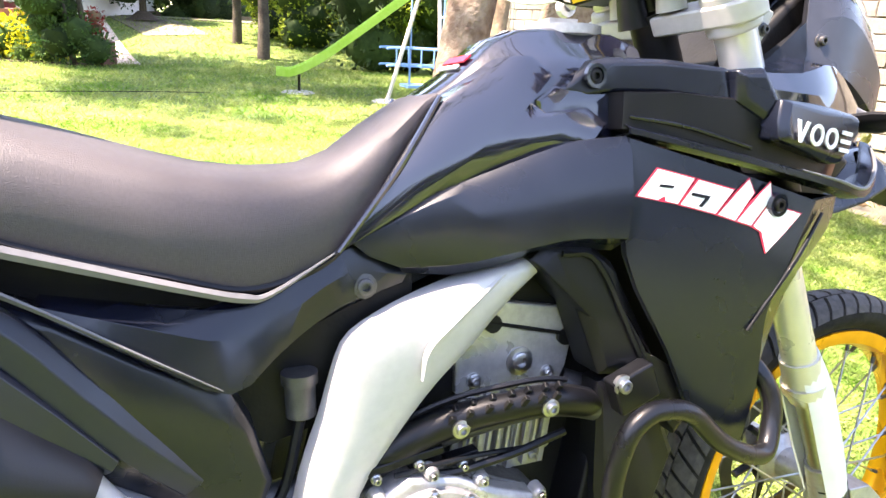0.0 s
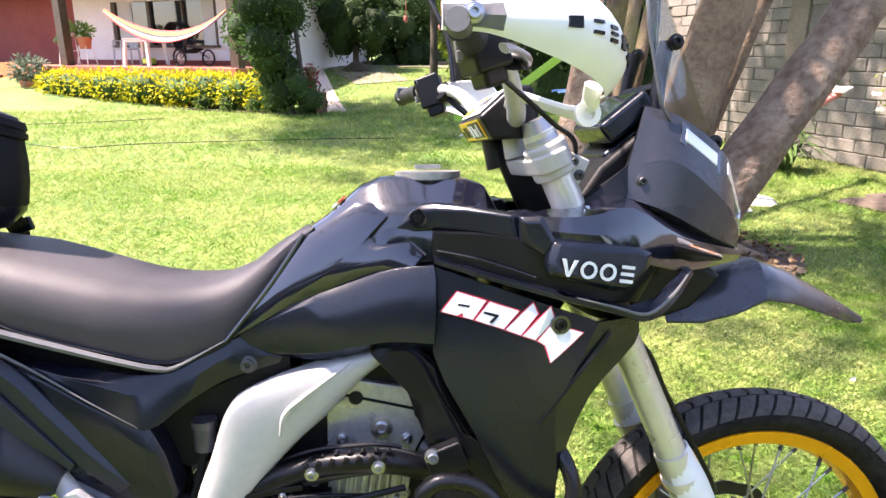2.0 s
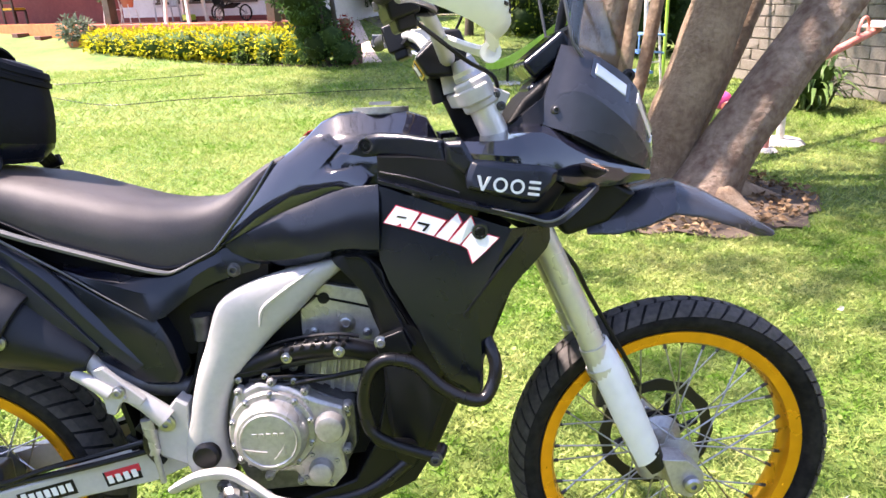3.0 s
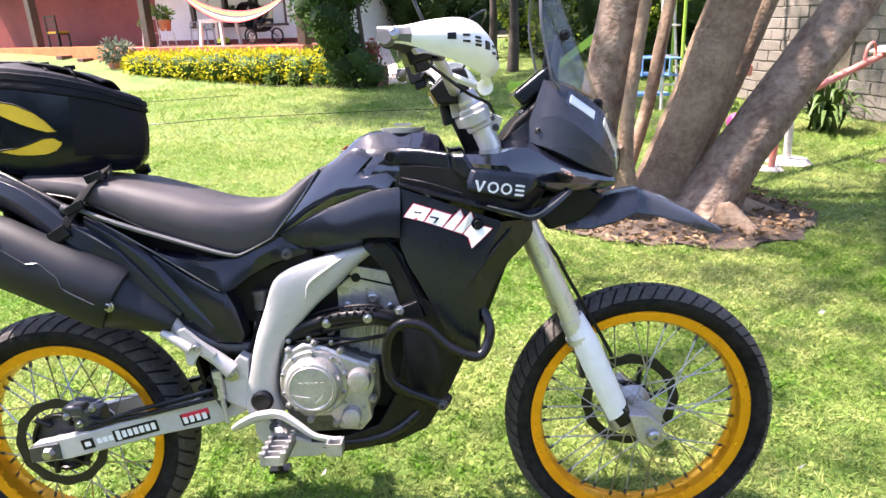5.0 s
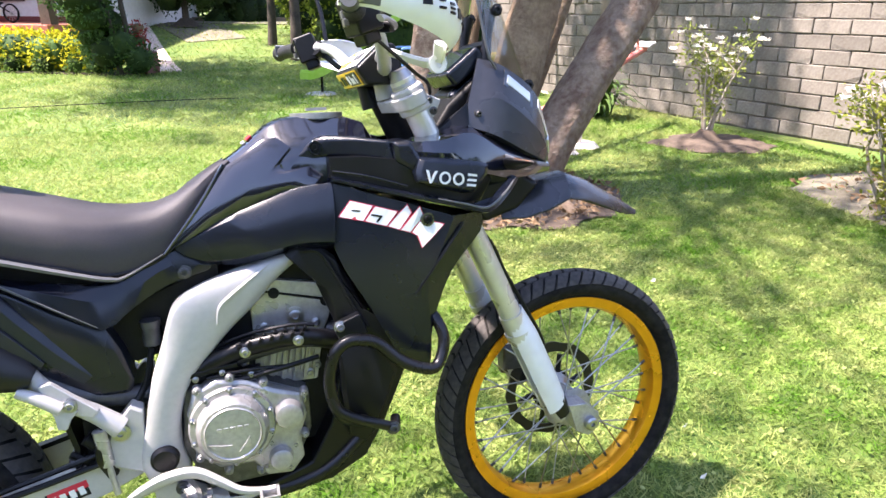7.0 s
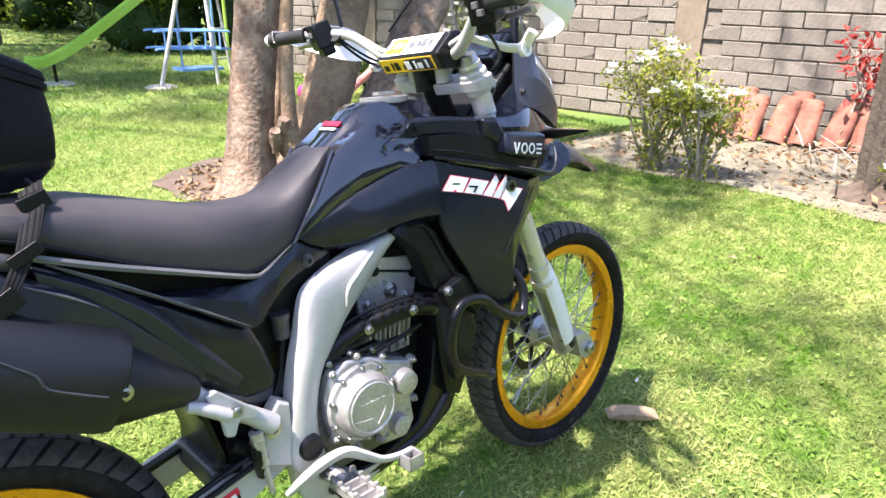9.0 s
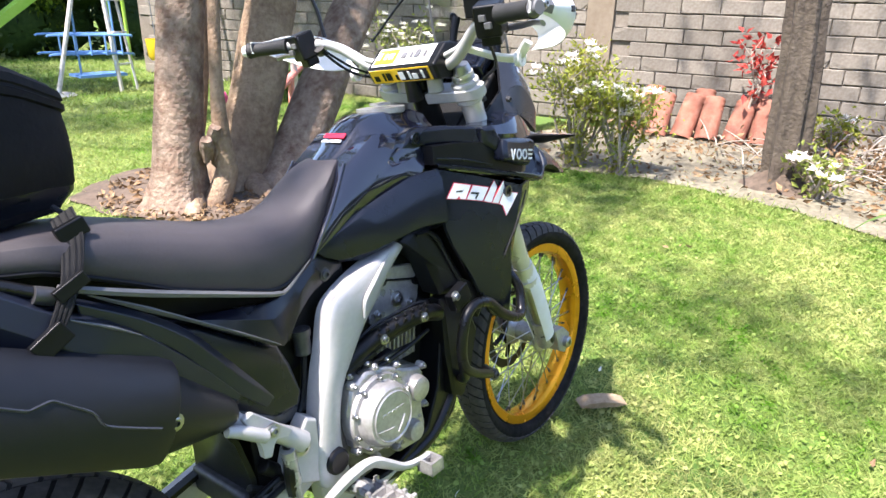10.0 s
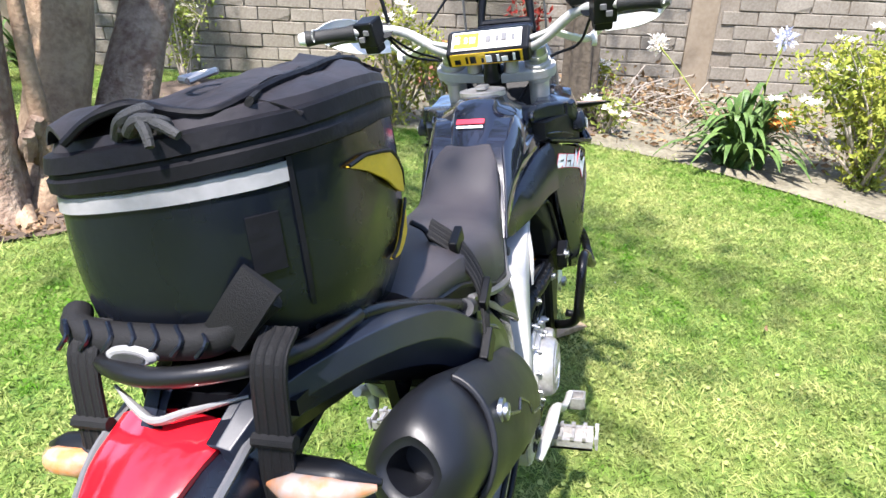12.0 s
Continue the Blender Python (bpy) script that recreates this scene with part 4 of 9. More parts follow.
    lip = [[(0.876, 0.142, 0.950), (0.991, 0.186, 0.920), (1.110, 0.206, 0.892), (1.156, 0.204, 0.882), (1.190, 0.186, 0.902), (1.240, 0.150, 0.928)],
           [(0.876, 0.152, 0.947), (0.991, 0.198, 0.917), (1.110, 0.220, 0.888), (1.158, 0.218, 0.877), (1.198, 0.198, 0.898), (1.246, 0.156, 0.924)],
           [(0.876, 0.152, 0.941), (0.991, 0.198, 0.911), (1.110, 0.220, 0.880), (1.160, 0.218, 0.868), (1.204, 0.198, 0.890), (1.248, 0.156, 0.917)],
           [(0.876, 0.130, 0.938), (0.991, 0.180, 0.908), (1.110, 0.200, 0.876), (1.158, 0.200, 0.864), (1.202, 0.180, 0.886), (1.246, 0.140, 0.914)]]
    part("lip", skin([between(r, 3) for r in lip], s, 0.004), BLACK_SATIN, bike, bevel=0.002)
    # grey tube puts the highlight on the black lip's edge
    part("lip_edge", tube([(1.060, s * 0.2135, 0.9015), (1.110, s * 0.2205, 0.889), (1.156, s * 0.219, 0.878), (1.200, s * 0.198, 0.899), (1.240, s * 0.162, 0.923)], [0.001, 0.002, 0.0025, 0.0025, 0.001], 6, 4), GREY_TRIM, bike)
    part("bolt_ring", moved(turned([(0.009, -0.003), (0.013, -0.003), (0.014, 0.004), (0.009, 0.004), (0.009, -0.003)], 20), pose(1.041, s * 0.2025, 0.863, 0, 0, 0 if s < 0 else 180)), BLACK_GLOSS, bike)
    part("bolt", moved(bolt_mesh(0.0075), pose(1.041, s * 0.2015, 0.863, 0, 0, 0 if s < 0 else 180)), BLACK_MATT, bike)
    # plain white shapes on the pod
    for k in range(4):
        u = 1.047 + k * 0.0275
        vv = s * (0.2215 - np.interp(u, [1.02, 1.17], [0.0, 0.018]))
        shape = [joined(slab([(-0.0115, 0.0115), (-0.006, 0.0115), (0.002, -0.0115), (-0.002, -0.0115)], -0.0008, 0.0008), slab([(0.0115, 0.0115), (0.006, 0.0115), (-0.002, -0.0115), (0.002, -0.0115)], -0.0006, 0.0006)),
                 turned([(0.0078, -0.0008), (0.0118, -0.0008), (0.0118, 0.0008), (0.0078, 0.0008), (0.0078, -0.0008)], 24),
                 turned([(0.0078, -0.0008), (0.0118, -0.0008), (0.0118, 0.0008), (0.0078, 0.0008), (0.0078, -0.0008)], 24),
                 joined(*[box(-0.0095, 0.0095, -0.0008, 0.0008, z - 0.0022, z + 0.0022) for z in (-0.0095, 0.0, 0.0095)])][k]
        part("print", moved(shape, pose(u, vv, 0.943 - k * 0.0042, 0, 9, s * -7.0)), WHITE_PRINT, bike, smooth=False)
    # the slanted white word in heavy cut letters on a red outline; x along the word, y up it
    LETTERS = [[(0.001, 0.13), (0.003, 1.15), (0.208, 1.06), (0.205, 0.74), (0.160, 0.50), (0.217, 0.11), (0.150, 0.13), (0.118, 0.40), (0.106, 0.40), (0.110, 0.12)],
               [(0.233, 0.11), (0.234, 1.05), (0.439, 0.94), (0.433, 0.02)],
               [(0.448, 0.01), (0.463, 0.77), (0.486, 1.42), (0.563, 0.99), (0.559, -0.08)],
               [(0.573, -0.09), (0.59, 0.67), (0.595, 1.44), (0.684, 0.9), (0.667, -0.15)],
               [(0.684, -0.16), (0.69, 0.76), (0.765, 0.42), (0.763, 0.02), (0.783, 0.02), (0.803, 0.64), (0.908, 0.58), (0.887, -0.2), (0.859, -0.99), (0.752, -0.31), (0.762, -0.21)]]

    def drawn_out(poly, by):
        """The outline moved outward by a distance in the word's units."""
        pts = [Vector((x * 1.0, y * 0.19)) for x, y in poly]
        area = sum(a.x * b.y - b.x * a.y for a, b in zip(pts, pts[1:] + pts[:1]))
        out = []
        for a, b, c in zip(pts[-1:] + pts[:-1], pts, pts[1:] + pts[:1]):
            n1, n2 = Vector((b.y - a.y, a.x - b.x)).normalized(), Vector((c.y - b.y, b.x - c.x)).normalized()
            n = (n1 + n2) * (1 if area > 0 else -1)
            n = n.normalized() / max(n.normalized().dot(n1 * (1 if area > 0 else -1)), 0.8)
            q = b + n * by
            out.append((q.x, q.y / 0.19))
        return out

    COUNTERS = [[(0.062, 0.66), (0.140, 0.70), (0.138, 0.60), (0.064, 0.56)], [(0.244, 0.59), (0.346, 0.58), (0.346, 0.46), (0.247, 0.48)], [(0.326, 0.47), (0.346, 0.46), (0.342, 0.14), (0.32, 0.16)]]
    for grow, mat, lift, shapes in ((0.010, RED_PRINT, 0.0012, LETTERS), (0.0, WHITE_PRINT, 0.0022, LETTERS), (0.0, BLACK_MATT, 0.0032, COUNTERS)):
        for poly in shapes:
            bm = bmesh.new()
            ring = [bm.verts.new((x, 0, y)) for x, y in (drawn_out(poly, grow) if grow else poly)]
            bmesh.ops.triangulate(bm, faces=[bm.faces.new(ring)])
            for v in bm.verts:
                x, y = v.co.x / 0.86, v.co.z
                u, w = 0.881 + 0.168 * x + 0.021 * y, 0.872 - 0.034 * x + 0.0275 * y
                hit = face.ray_cast(Vector((u, s * 0.4, w)), Vector((0, -s, 0)))[0]
                v.co = (u, (hit.y if hit else s * 0.2) + s * lift, w)
            part("print", bm, mat, bike, smooth=False)

# -- nose, cowl, lamp, screen --
for s in (-1, 1):
    nose = [[(1.004, 0.100, 1.000), (1.086, 0.105, 1.018), (1.150, 0.100, 1.034), (1.240, 0.092, 1.000), (1.356, 0.062, 0.948)],
            [(1.006, 0.172, 1.006), (1.086, 0.178, 1.006), (1.150, 0.168, 1.016), (1.236, 0.143, 0.970), (1.358, 0.080, 0.938)],
            [(1.012, 0.184, 0.990), (1.090, 0.192, 0.982), (1.160, 0.178, 0.978), (1.240, 0.148, 0.950), (1.360, 0.082, 0.931)],
            [(1.030, 0.186, 0.955), (1.100, 0.190, 0.950), (1.176, 0.176, 0.936), (1.244, 0.144, 0.920), (1.358, 0.080, 0.922)],
            [(1.040, 0.100, 0.940), (1.100, 0.100, 0.935), (1.180, 0.095, 0.915), (1.244, 0.085, 0.905), (1.350, 0.050, 0.912)]]
    part("nose_side", skin([between(r, 3) for r in nose], s), BLACK_GLOSS, bike, "gloss blue-black nose fairing", bevel=0.003)
    part("turn_signal", joined(tube([(1.222, s * 0.12, 0.948), (1.228, s * 0.175, 0.952), (1.226, s * 0.268, 0.960)], [0.012, 0.017, 0.003], 10, 4, squash=0.5)), BLACK_MATT, bike, "slim black pointed turn signal")
    part("signal_lens", tube([(1.236, s * 0.175, 0.955), (1.233, s * 0.255, 0.961)], [0.011, 0.003], 8, 1, squash=0.5), AMBER_LENS, bike)
    part("nose_vent", moved(box(-0.018, 0.018, -0.006, 0.006, -0.010, 0.010), pose(1.230, s * 0.147, 0.958, 0, 24, s * 22)), GREY_TRIM, bike, bevel=0.004)
CREST = [(1.205, 0.0, 1.168), (1.262, 0.0, 1.154), (1.348, 0.0, 1.090), (1.386, 0.0, 1.000), (1.386, 0.0, 0.945)]
UPPER = [(1.196, 0.088, 1.158), (1.247, 0.094, 1.142), (1.328, 0.078, 1.086), (1.363, 0.060, 1.000), (1.369, 0.050, 0.955)]
CREASE = [(1.162, 0.116, 1.072), (1.227, 0.128, 1.077), (1.312, 0.112, 1.018), (1.350, 0.086, 0.975), (1.366, 0.062, 0.948)]
LOWER = [(1.158, 0.122, 1.026), (1.213, 0.136, 1.006), (1.288, 0.121, 0.968), (1.338, 0.094, 0.948), (1.360, 0.070, 0.936)]
UNDER = [(1.165, 0.060, 1.000), (1.215, 0.060, 0.980), (1.285, 0.060, 0.945), (1.335, 0.050, 0.925), (1.355, 0.040, 0.920)]
for s in (-1, 1):
    part("headlight_cowl", skin([between(r, 4) for r in (CREST, UPPER, CREASE, LOWER, UNDER)], s, 0.004), GREY_SATIN, bike, "graphite grey faceted headlight cowl", bevel=0.003, sharp=16)
    part("position_light", quad_on(UPPER[1], UPPER[2], CREASE[2], CREASE[1], (0.12, 0.80), (0.16, 0.44), s), CLEAR_LENS, bike, "clear slim position light", smooth=False, bevel=0.002)
    part("position_bezel", quad_on(UPPER[1], UPPER[2], CREASE[2], CREASE[1], (0.04, 0.88), (0.08, 0.54), s, 0.0), BLACK_GLOSS, bike, smooth=False)
    part("headlight_strip", quad_on(UPPER[2], UPPER[3], CREASE[3], CREASE[2], (0.10, 0.98), (0.05, 0.34), s), CLEAR_LENS, bike, "clear headlight side lens", smooth=False, bevel=0.002)
    part("headlight_strip", quad_on(UPPER[3], UPPER[4], CREASE[4], CREASE[3], (0.0, 0.8), (0.05, 0.5), s), CLEAR_LENS, bike, smooth=False)
    part("bolt", moved(bolt_mesh(0.006), pose(1.180, s * 0.124, 1.050, 0, 0, 0 if s < 0 else 180)), DARK_CAST, bike)
    part("headlight", quad_on(CREST[2], CREST[3], UPPER[3], UPPER[2], (0.10, 0.98), (0.0, 0.92), s), CLEAR_LENS, bike, "clear headlight lens", smooth=False)
    # inner cheek behind the cowl
    part("cowl_cheek", skin([[(1.060, 0.105, 1.000), (1.110, 0.112, 1.030), (1.160, 0.116, 1.072), (1.196, 0.088, 1.156)], [(1.060, 0.120, 0.985), (1.110, 0.126, 1.005), (1.160, 0.122, 1.030), (1.190, 0.110, 1.060)]], s), BLACK_MATT, bike)
part("dashboard", joined(moved(box(-0.045, 0.045, -0.075, 0.075, -0.016, 0.020), pose(1.178, 0, 1.142, 0, -38)), moved(box(-0.05, 0.02, -0.06, 0.06, -0.03, 0.0), pose(1.18, 0, 1.118, 0, -38))), BLACK_SATIN, bike, "black instrument box", bevel=0.008)
part("dash_face", moved(box(-0.036, 0.036, -0.062, 0.062, 0.0, 0.002), pose(1.1655, 0, 1.158, 0, -38)), BLACK_GLOSS, bike)
part("dash_stay", joined(box(1.195, 1.225, -0.05, 0.05, 1.02, 1.12), tube([(1.215, -0.07, 1.12), (1.225, -0.066, 1.20), (1.236, -0.060, 1.252)], [0.013, 0.010, 0.012], 10, 3), tube([(1.215, 0.07, 1.12), (1.225, 0.066, 1.20), (1.236, 0.060, 1.252)], [0.013, 0.010, 0.012], 10, 3), tube([(1.222, -0.066, 1.185), (1.222, 0.066, 1.185)], 0.010, 8, 1)), BLACK_MATT, bike)
# box behind the cowl, coloured as the shade inside it
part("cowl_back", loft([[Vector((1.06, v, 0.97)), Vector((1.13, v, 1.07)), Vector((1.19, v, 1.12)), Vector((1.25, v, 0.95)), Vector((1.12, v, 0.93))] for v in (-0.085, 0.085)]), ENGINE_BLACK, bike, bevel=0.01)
# screen: tall curved clear sheet
rings = []
for k in range(13):
    q = k / 12
    u, w = np.interp(q, [0, 0.3, 1], [1.350, 1.318, 1.230]), np.interp(q, [0, 0.3, 1], [1.088, 1.160, 1.385])
    half = np.interp(q, [0, 0.1, 0.3, 0.75, 0.92, 1], [0.035, 0.070, 0.108, 0.104, 0.085, 0.05])
    wrap = np.interp(q, [0, 0.1, 0.3, 0.7, 1], [0.020, 0.060, 0.105, 0.080, 0.04])
    row = [Vector((u - wrap * a * a, half * a, w - 0.012 * a * a)) for a in np.linspace(-1, 1, 15)]
    rings.append(row + [p + Vector((-0.0025, 0, -0.0015)) for p in reversed(row)])
screen = part("windscreen", loft(rings), SCREEN_GLASS, bike, "tall clear tinted windscreen")
screen.visible_shadow = False
for s in (-1, 1):
    part("screen_edge", tube([r[0 if s < 0 else 14] for r in rings], 0.003, 6, 1), GREY_TRIM, bike)
    for w, u, v in ((1.252, 1.245, 0.074), (1.104, 1.322, 0.058)):
        bolt(u, s * v, w, 0.008, mat=BLACK_MATT)
# beak: flat crest, sides that fold down, arched lower edge
BEAK = [(1.250, 0.872, 0.070, 0.046), (1.310, 0.884, 0.080, 0.058), (1.370, 0.902, 0.086, 0.062), (1.425, 0.912, 0.084, 0.052), (1.485, 0.890, 0.070, 0.040), (1.565, 0.846, 0.046, 0.022), (1.640, 0.800, 0.010, 0.003)]
rings = []
for q in np.linspace(0, 6, 25):
    u, w, h, drop = (float(np.interp(q, range(7), [b[i] for b in BEAK])) for i in range(4))
    half = [(0.0, 0.0), (0.30, 0.002), (0.46, 0.006), (0.78, 0.45), (1.0, 1.0)]
    row = [Vector((u - 0.035 * a * a * (q / 6), sg * h * a, w - (drop * e if e > 0.01 else e))) for sg in (-1, 1) for a, e in (reversed(half) if sg < 0 else half[1:])]
    rings.append(row + [p + Vector((0, 0, -0.005)) for p in reversed(row)])
part("beak_fender", loft(rings), GREY_SATIN, bike, "graphite pointed beak fender with folded sides", bevel=0.002)
part("beak_mount", loft([[Vector((1.16, v, 0.90)), Vector((1.30, v, 0.92)), Vector((1.345, v, 0.895)), Vector((1.29, v, 0.842)), Vector((1.21, v, 0.818))] for v in (-0.070, 0.070)]), BLACK_MATT, bike, bevel=0.012)

# -- side panels and tail --
for s in (-1, 1):
    upper = [between([(0.315, 0.104, 0.810), (0.400, 0.108, 0.793), (0.462, 0.108, 0.783), (0.510, 0.098, 0.790), (0.590, 0.080, 0.826), (0.652, 0.076, 0.796)], 3),
             between([(0.318, 0.122, 0.806), (0.400, 0.128, 0.778), (0.462, 0.124, 0.758), (0.512, 0.108, 0.768), (0.584, 0.090, 0.802), (0.650, 0.079, 0.792)], 3),
             between([(0.322, 0.126, 0.798), (0.392, 0.132, 0.752), (0.462, 0.130, 0.708), (0.514, 0.108, 0.737), (0.572, 0.090, 0.766), (0.646, 0.078, 0.784)], 3)]
    part("side_panel", skin(upper, s, 0.010), BLACK_SATIN, bike, "satin blue-black side panel", bevel=0.003)
    # the crease's highlight, drawn as a tapered light grey line
    part("side_crease", tube([(0.182, s * 0.132, 0.893), (0.250, s * 0.134, 0.850), (0.322, s * 0.130, 0.803), (0.392, s * 0.135, 0.757), (0.455, s * 0.132, 0.714)], [0.002, 0.006, 0.004, 0.003, 0.001], 6, 4, squash=0.5), GREY_TRIM, bike)
    part("airbox_cover", bent(slab([(0.235, 0.828), (0.318, 0.795), (0.392, 0.750), (0.462, 0.705), (0.482, 0.660), (0.497, 0.600), (0.488, 0.578), (0.436, 0.577), (0.356, 0.626), (0.300, 0.700), (0.262, 0.770)], s * 0.06, s * 0.114, rim=0.010, swell=0.006), lambda u, w: np.interp(u, [0.23, 0.33, 0.5], [-0.004, 0.006, 0.0])), BLACK_SATIN, bike, "satin black airbox cover", bevel=0.003)
    part("grey_strip", tube([(0.150, s * 0.130, 0.912), (0.250, s * 0.138, 0.874), (0.357, s * 0.132, 0.836), (0.440, s * 0.121, 0.806), (0.480, s * 0.112, 0.793), (0.506, s * 0.105, 0.793), (0.571, s * 0.090, 0.824)], [0.0055, 0.006, 0.0055, 0.005, 0.005, 0.003, 0.001], 6, 5), GREY_TRIM, bike)
    tail = [between([(-0.250, 0.030, 0.985), (-0.198, 0.045, 1.010), (-0.105, 0.082, 1.008), (0.010, 0.104, 0.974), (0.075, 0.118, 0.940), (0.140, 0.128, 0.890), (0.225, 0.130, 0.832), (0.305, 0.128, 0.745), (0.362, 0.124, 0.670)], 3),
            between([(-0.250, 0.042, 0.982), (-0.198, 0.063, 1.006), (-0.105, 0.100, 1.002), (0.010, 0.122, 0.966), (0.075, 0.134, 0.930), (0.140, 0.143, 0.880), (0.228, 0.144, 0.824), (0.308, 0.141, 0.738), (0.366, 0.134, 0.664)], 3),
            between([(-0.250, 0.046, 0.966), (-0.198, 0.068, 0.986), (-0.105, 0.106, 0.978), (0.010, 0.128, 0.934), (0.080, 0.141, 0.886), (0.142, 0.149, 0.834), (0.226, 0.147, 0.778), (0.298, 0.143, 0.714), (0.360, 0.134, 0.656)], 3),
            between([(-0.246, 0.034, 0.944), (-0.198, 0.052, 0.962), (-0.105, 0.090, 0.952), (0.010, 0.112, 0.898), (0.085, 0.126, 0.844), (0.148, 0.134, 0.792), (0.222, 0.134, 0.745), (0.290, 0.132, 0.700), (0.354, 0.126, 0.650)], 3)]
    part("tail_panel", skin(tail, s, 0.010), TAIL_SHEEN, bike, "satin black tail panel with sky sheen in its colour", bevel=0.003)
    hem = [between([(0.165, 0.120, 0.893), (0.240, 0.124, 0.850), (0.305, 0.125, 0.797), (0.352, 0.124, 0.738), (0.400, 0.120, 0.678), (0.440, 0.114, 0.630)], 3),
           between([(0.166, 0.132, 0.886), (0.238, 0.136, 0.840), (0.300, 0.137, 0.786), (0.346, 0.135, 0.726), (0.392, 0.130, 0.668), (0.432, 0.122, 0.622)], 3),
           between([(0.168, 0.130, 0.866), (0.232, 0.134, 0.820), (0.288, 0.135, 0.764), (0.332, 0.133, 0.704), (0.376, 0.128, 0.652), (0.416, 0.120, 0.610)], 3)]
    part("side_hem", skin(hem, s, 0.008), TAIL_SHEEN, bike, bevel=0.002)
    # glint on the tail panel's ridge, painted as a short grey line
    part("tail_ridge", tube([(0.150, s * 0.146, 0.872), (0.195, s * 0.147, 0.846), (0.232, s * 0.146, 0.820)], [0.001, 0.003, 0.001], 6, 4), GREY_TRIM, bike)
    part("bolt", moved(bolt_mesh(0.009), pose(0.602, s * 0.087, 0.786, 0, 0, 0 if s < 0 else 180)), DARK_CAST, bike)
    part("subframe_rail", tube([(0.301, s * 0.116, 0.722), (0.318, s * 0.120, 0.678), (0.337, s * 0.124, 0.645), (0.362, s * 0.127, 0.608), (0.400, s * 0.130, 0.578), (0.434, s * 0.131, 0.553), (0.466, s * 0.130, 0.522)], [0.004, 0.010, 0.014, 0.016, 0.016, 0.017, 0.021], 10, 4), SILVER, bike, "silver subframe tube")
    part("rack_tube", tube([(0.140, s * 0.127, 0.906), (0.05, s * 0.108, 0.952), (-0.06, s * 0.082, 1.000), (-0.17, s * 0.055, 1.020)], 0.0085, 10, 5), BLACK_TUBE, bike, "black tubular luggage rack")
    part("rack_boss", tube([(0.143, s * 0.128, 0.903), (0.122, s * 0.128, 0.912)], 0.012, 12, 1), DARK_CAST, bike)
part("rack_loop", tube([(-0.10, 0.115, 1.020), (-0.180, 0.108, 1.030), (-0.222, 0.082, 1.036), (-0.240, 0.020, 1.036), (-0.222, -0.044, 1.037), (-0.170, -0.075, 1.026), (-0.09, -0.085, 1.014)], 0.0085, 10, 5), BLACK_TUBE, bike, "black grab loop")
part("rack_plate", loft([[Vector((-0.20, v, 0.995)), Vector((0.10, v, 0.955)), Vector((0.10, v, 0.940)), Vector((-0.20, v, 0.98))] for v in (-0.075, 0.075)]), BLACK_MATT, bike)
# filler whose near-black holds the shade below the seat
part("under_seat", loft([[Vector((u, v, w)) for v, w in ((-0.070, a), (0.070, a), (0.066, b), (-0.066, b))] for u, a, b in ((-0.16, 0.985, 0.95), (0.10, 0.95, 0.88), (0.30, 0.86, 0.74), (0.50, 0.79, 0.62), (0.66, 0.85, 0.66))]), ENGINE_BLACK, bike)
# tail lamp, plate, signals
lamp_rings = []
for q in np.linspace(0, 1, 9):
    u, w, h = np.interp(q, [0, 0.45, 0.8, 1], [-0.222, -0.268, -0.312, -0.338]), np.interp(q, [0, 0.45, 0.8, 1], [0.994, 0.984, 0.962, 0.930]), np.interp(q, [0, 0.45, 0.8, 1], [0.056, 0.048, 0.036, 0.026])
    mid = np.interp(q, [0, 1], [0.022, 0.030])
    lamp_rings.append([Vector((u, mid + h * a, w - 0.012 * abs(a) ** 2 + 0.003 * (abs(a) > 0.7))) for a in np.linspace(-1, 1, 13)] + [Vector((u + 0.03, mid + h * a, w - 0.032)) for a in np.linspace(1, -1, 13)])
part("tail_light", loft(lamp_rings), RED_LENS, bike, "glossy red wedge tail light")
for s in (-1, 1):
    part("tail_side", slab([(-0.20, 0.982), (-0.262, 0.970), (-0.306, 0.948), (-0.288, 0.915), (-0.268, 0.85), (-0.24, 0.86), (-0.20, 0.90), (-0.13, 0.95)], 0.012 + s * 0.02, 0.012 + s * 0.066, rim=0.008, swell=0.003), BLACK_SATIN, bike)
    part("tail_stripe", tube([(-0.21, 0.018 + s * 0.066, 0.984), (-0.262, 0.014 + s * 0.064, 0.973), (-0.318, 0.008 + s * 0.052, 0.950)], 0.004, 6, 4), GREY_TRIM, bike)
    sig = tube([(-0.226, 0.02 + s * 0.045, 0.942), (-0.228, 0.018 + s * 0.070, 0.945), (-0.230, 0.015 + s * 0.098, 0.948), (-0.230, 0.012 + s * 0.130, 0.948), (-0.224, 0.010 + s * 0.160, 0.944)], [0.006, 0.011, 0.0165, 0.015, 0.003], 14, 5, squash=0.95)
    part("turn_signal", sig, BLACK_MATT, bike, "black turn signal with clear amber lens")
    part("signal_lens", tube([(-0.238, 0.018 + s * 0.078, 0.944), (-0.243, 0.015 + s * 0.100, 0.946), (-0.243, 0.012 + s * 0.130, 0.946), (-0.230, 0.010 + s * 0.158, 0.944)], [0.004, 0.0150, 0.0140, 0.003], 12, 5, squash=0.9), AMBER_LENS, bike)
part("tail_lip", tube([(-0.214, -0.042, 1.006), (-0.236, 0.000, 1.003), (-0.246, 0.022, 1.000), (-0.236, 0.048, 1.003), (-0.214, 0.086, 1.006)], [0.002, 0.0055, 0.006, 0.0055, 0.002], 8, 4, squash=0.6), REFLECT, bike, "pale grey strip above the tail light")
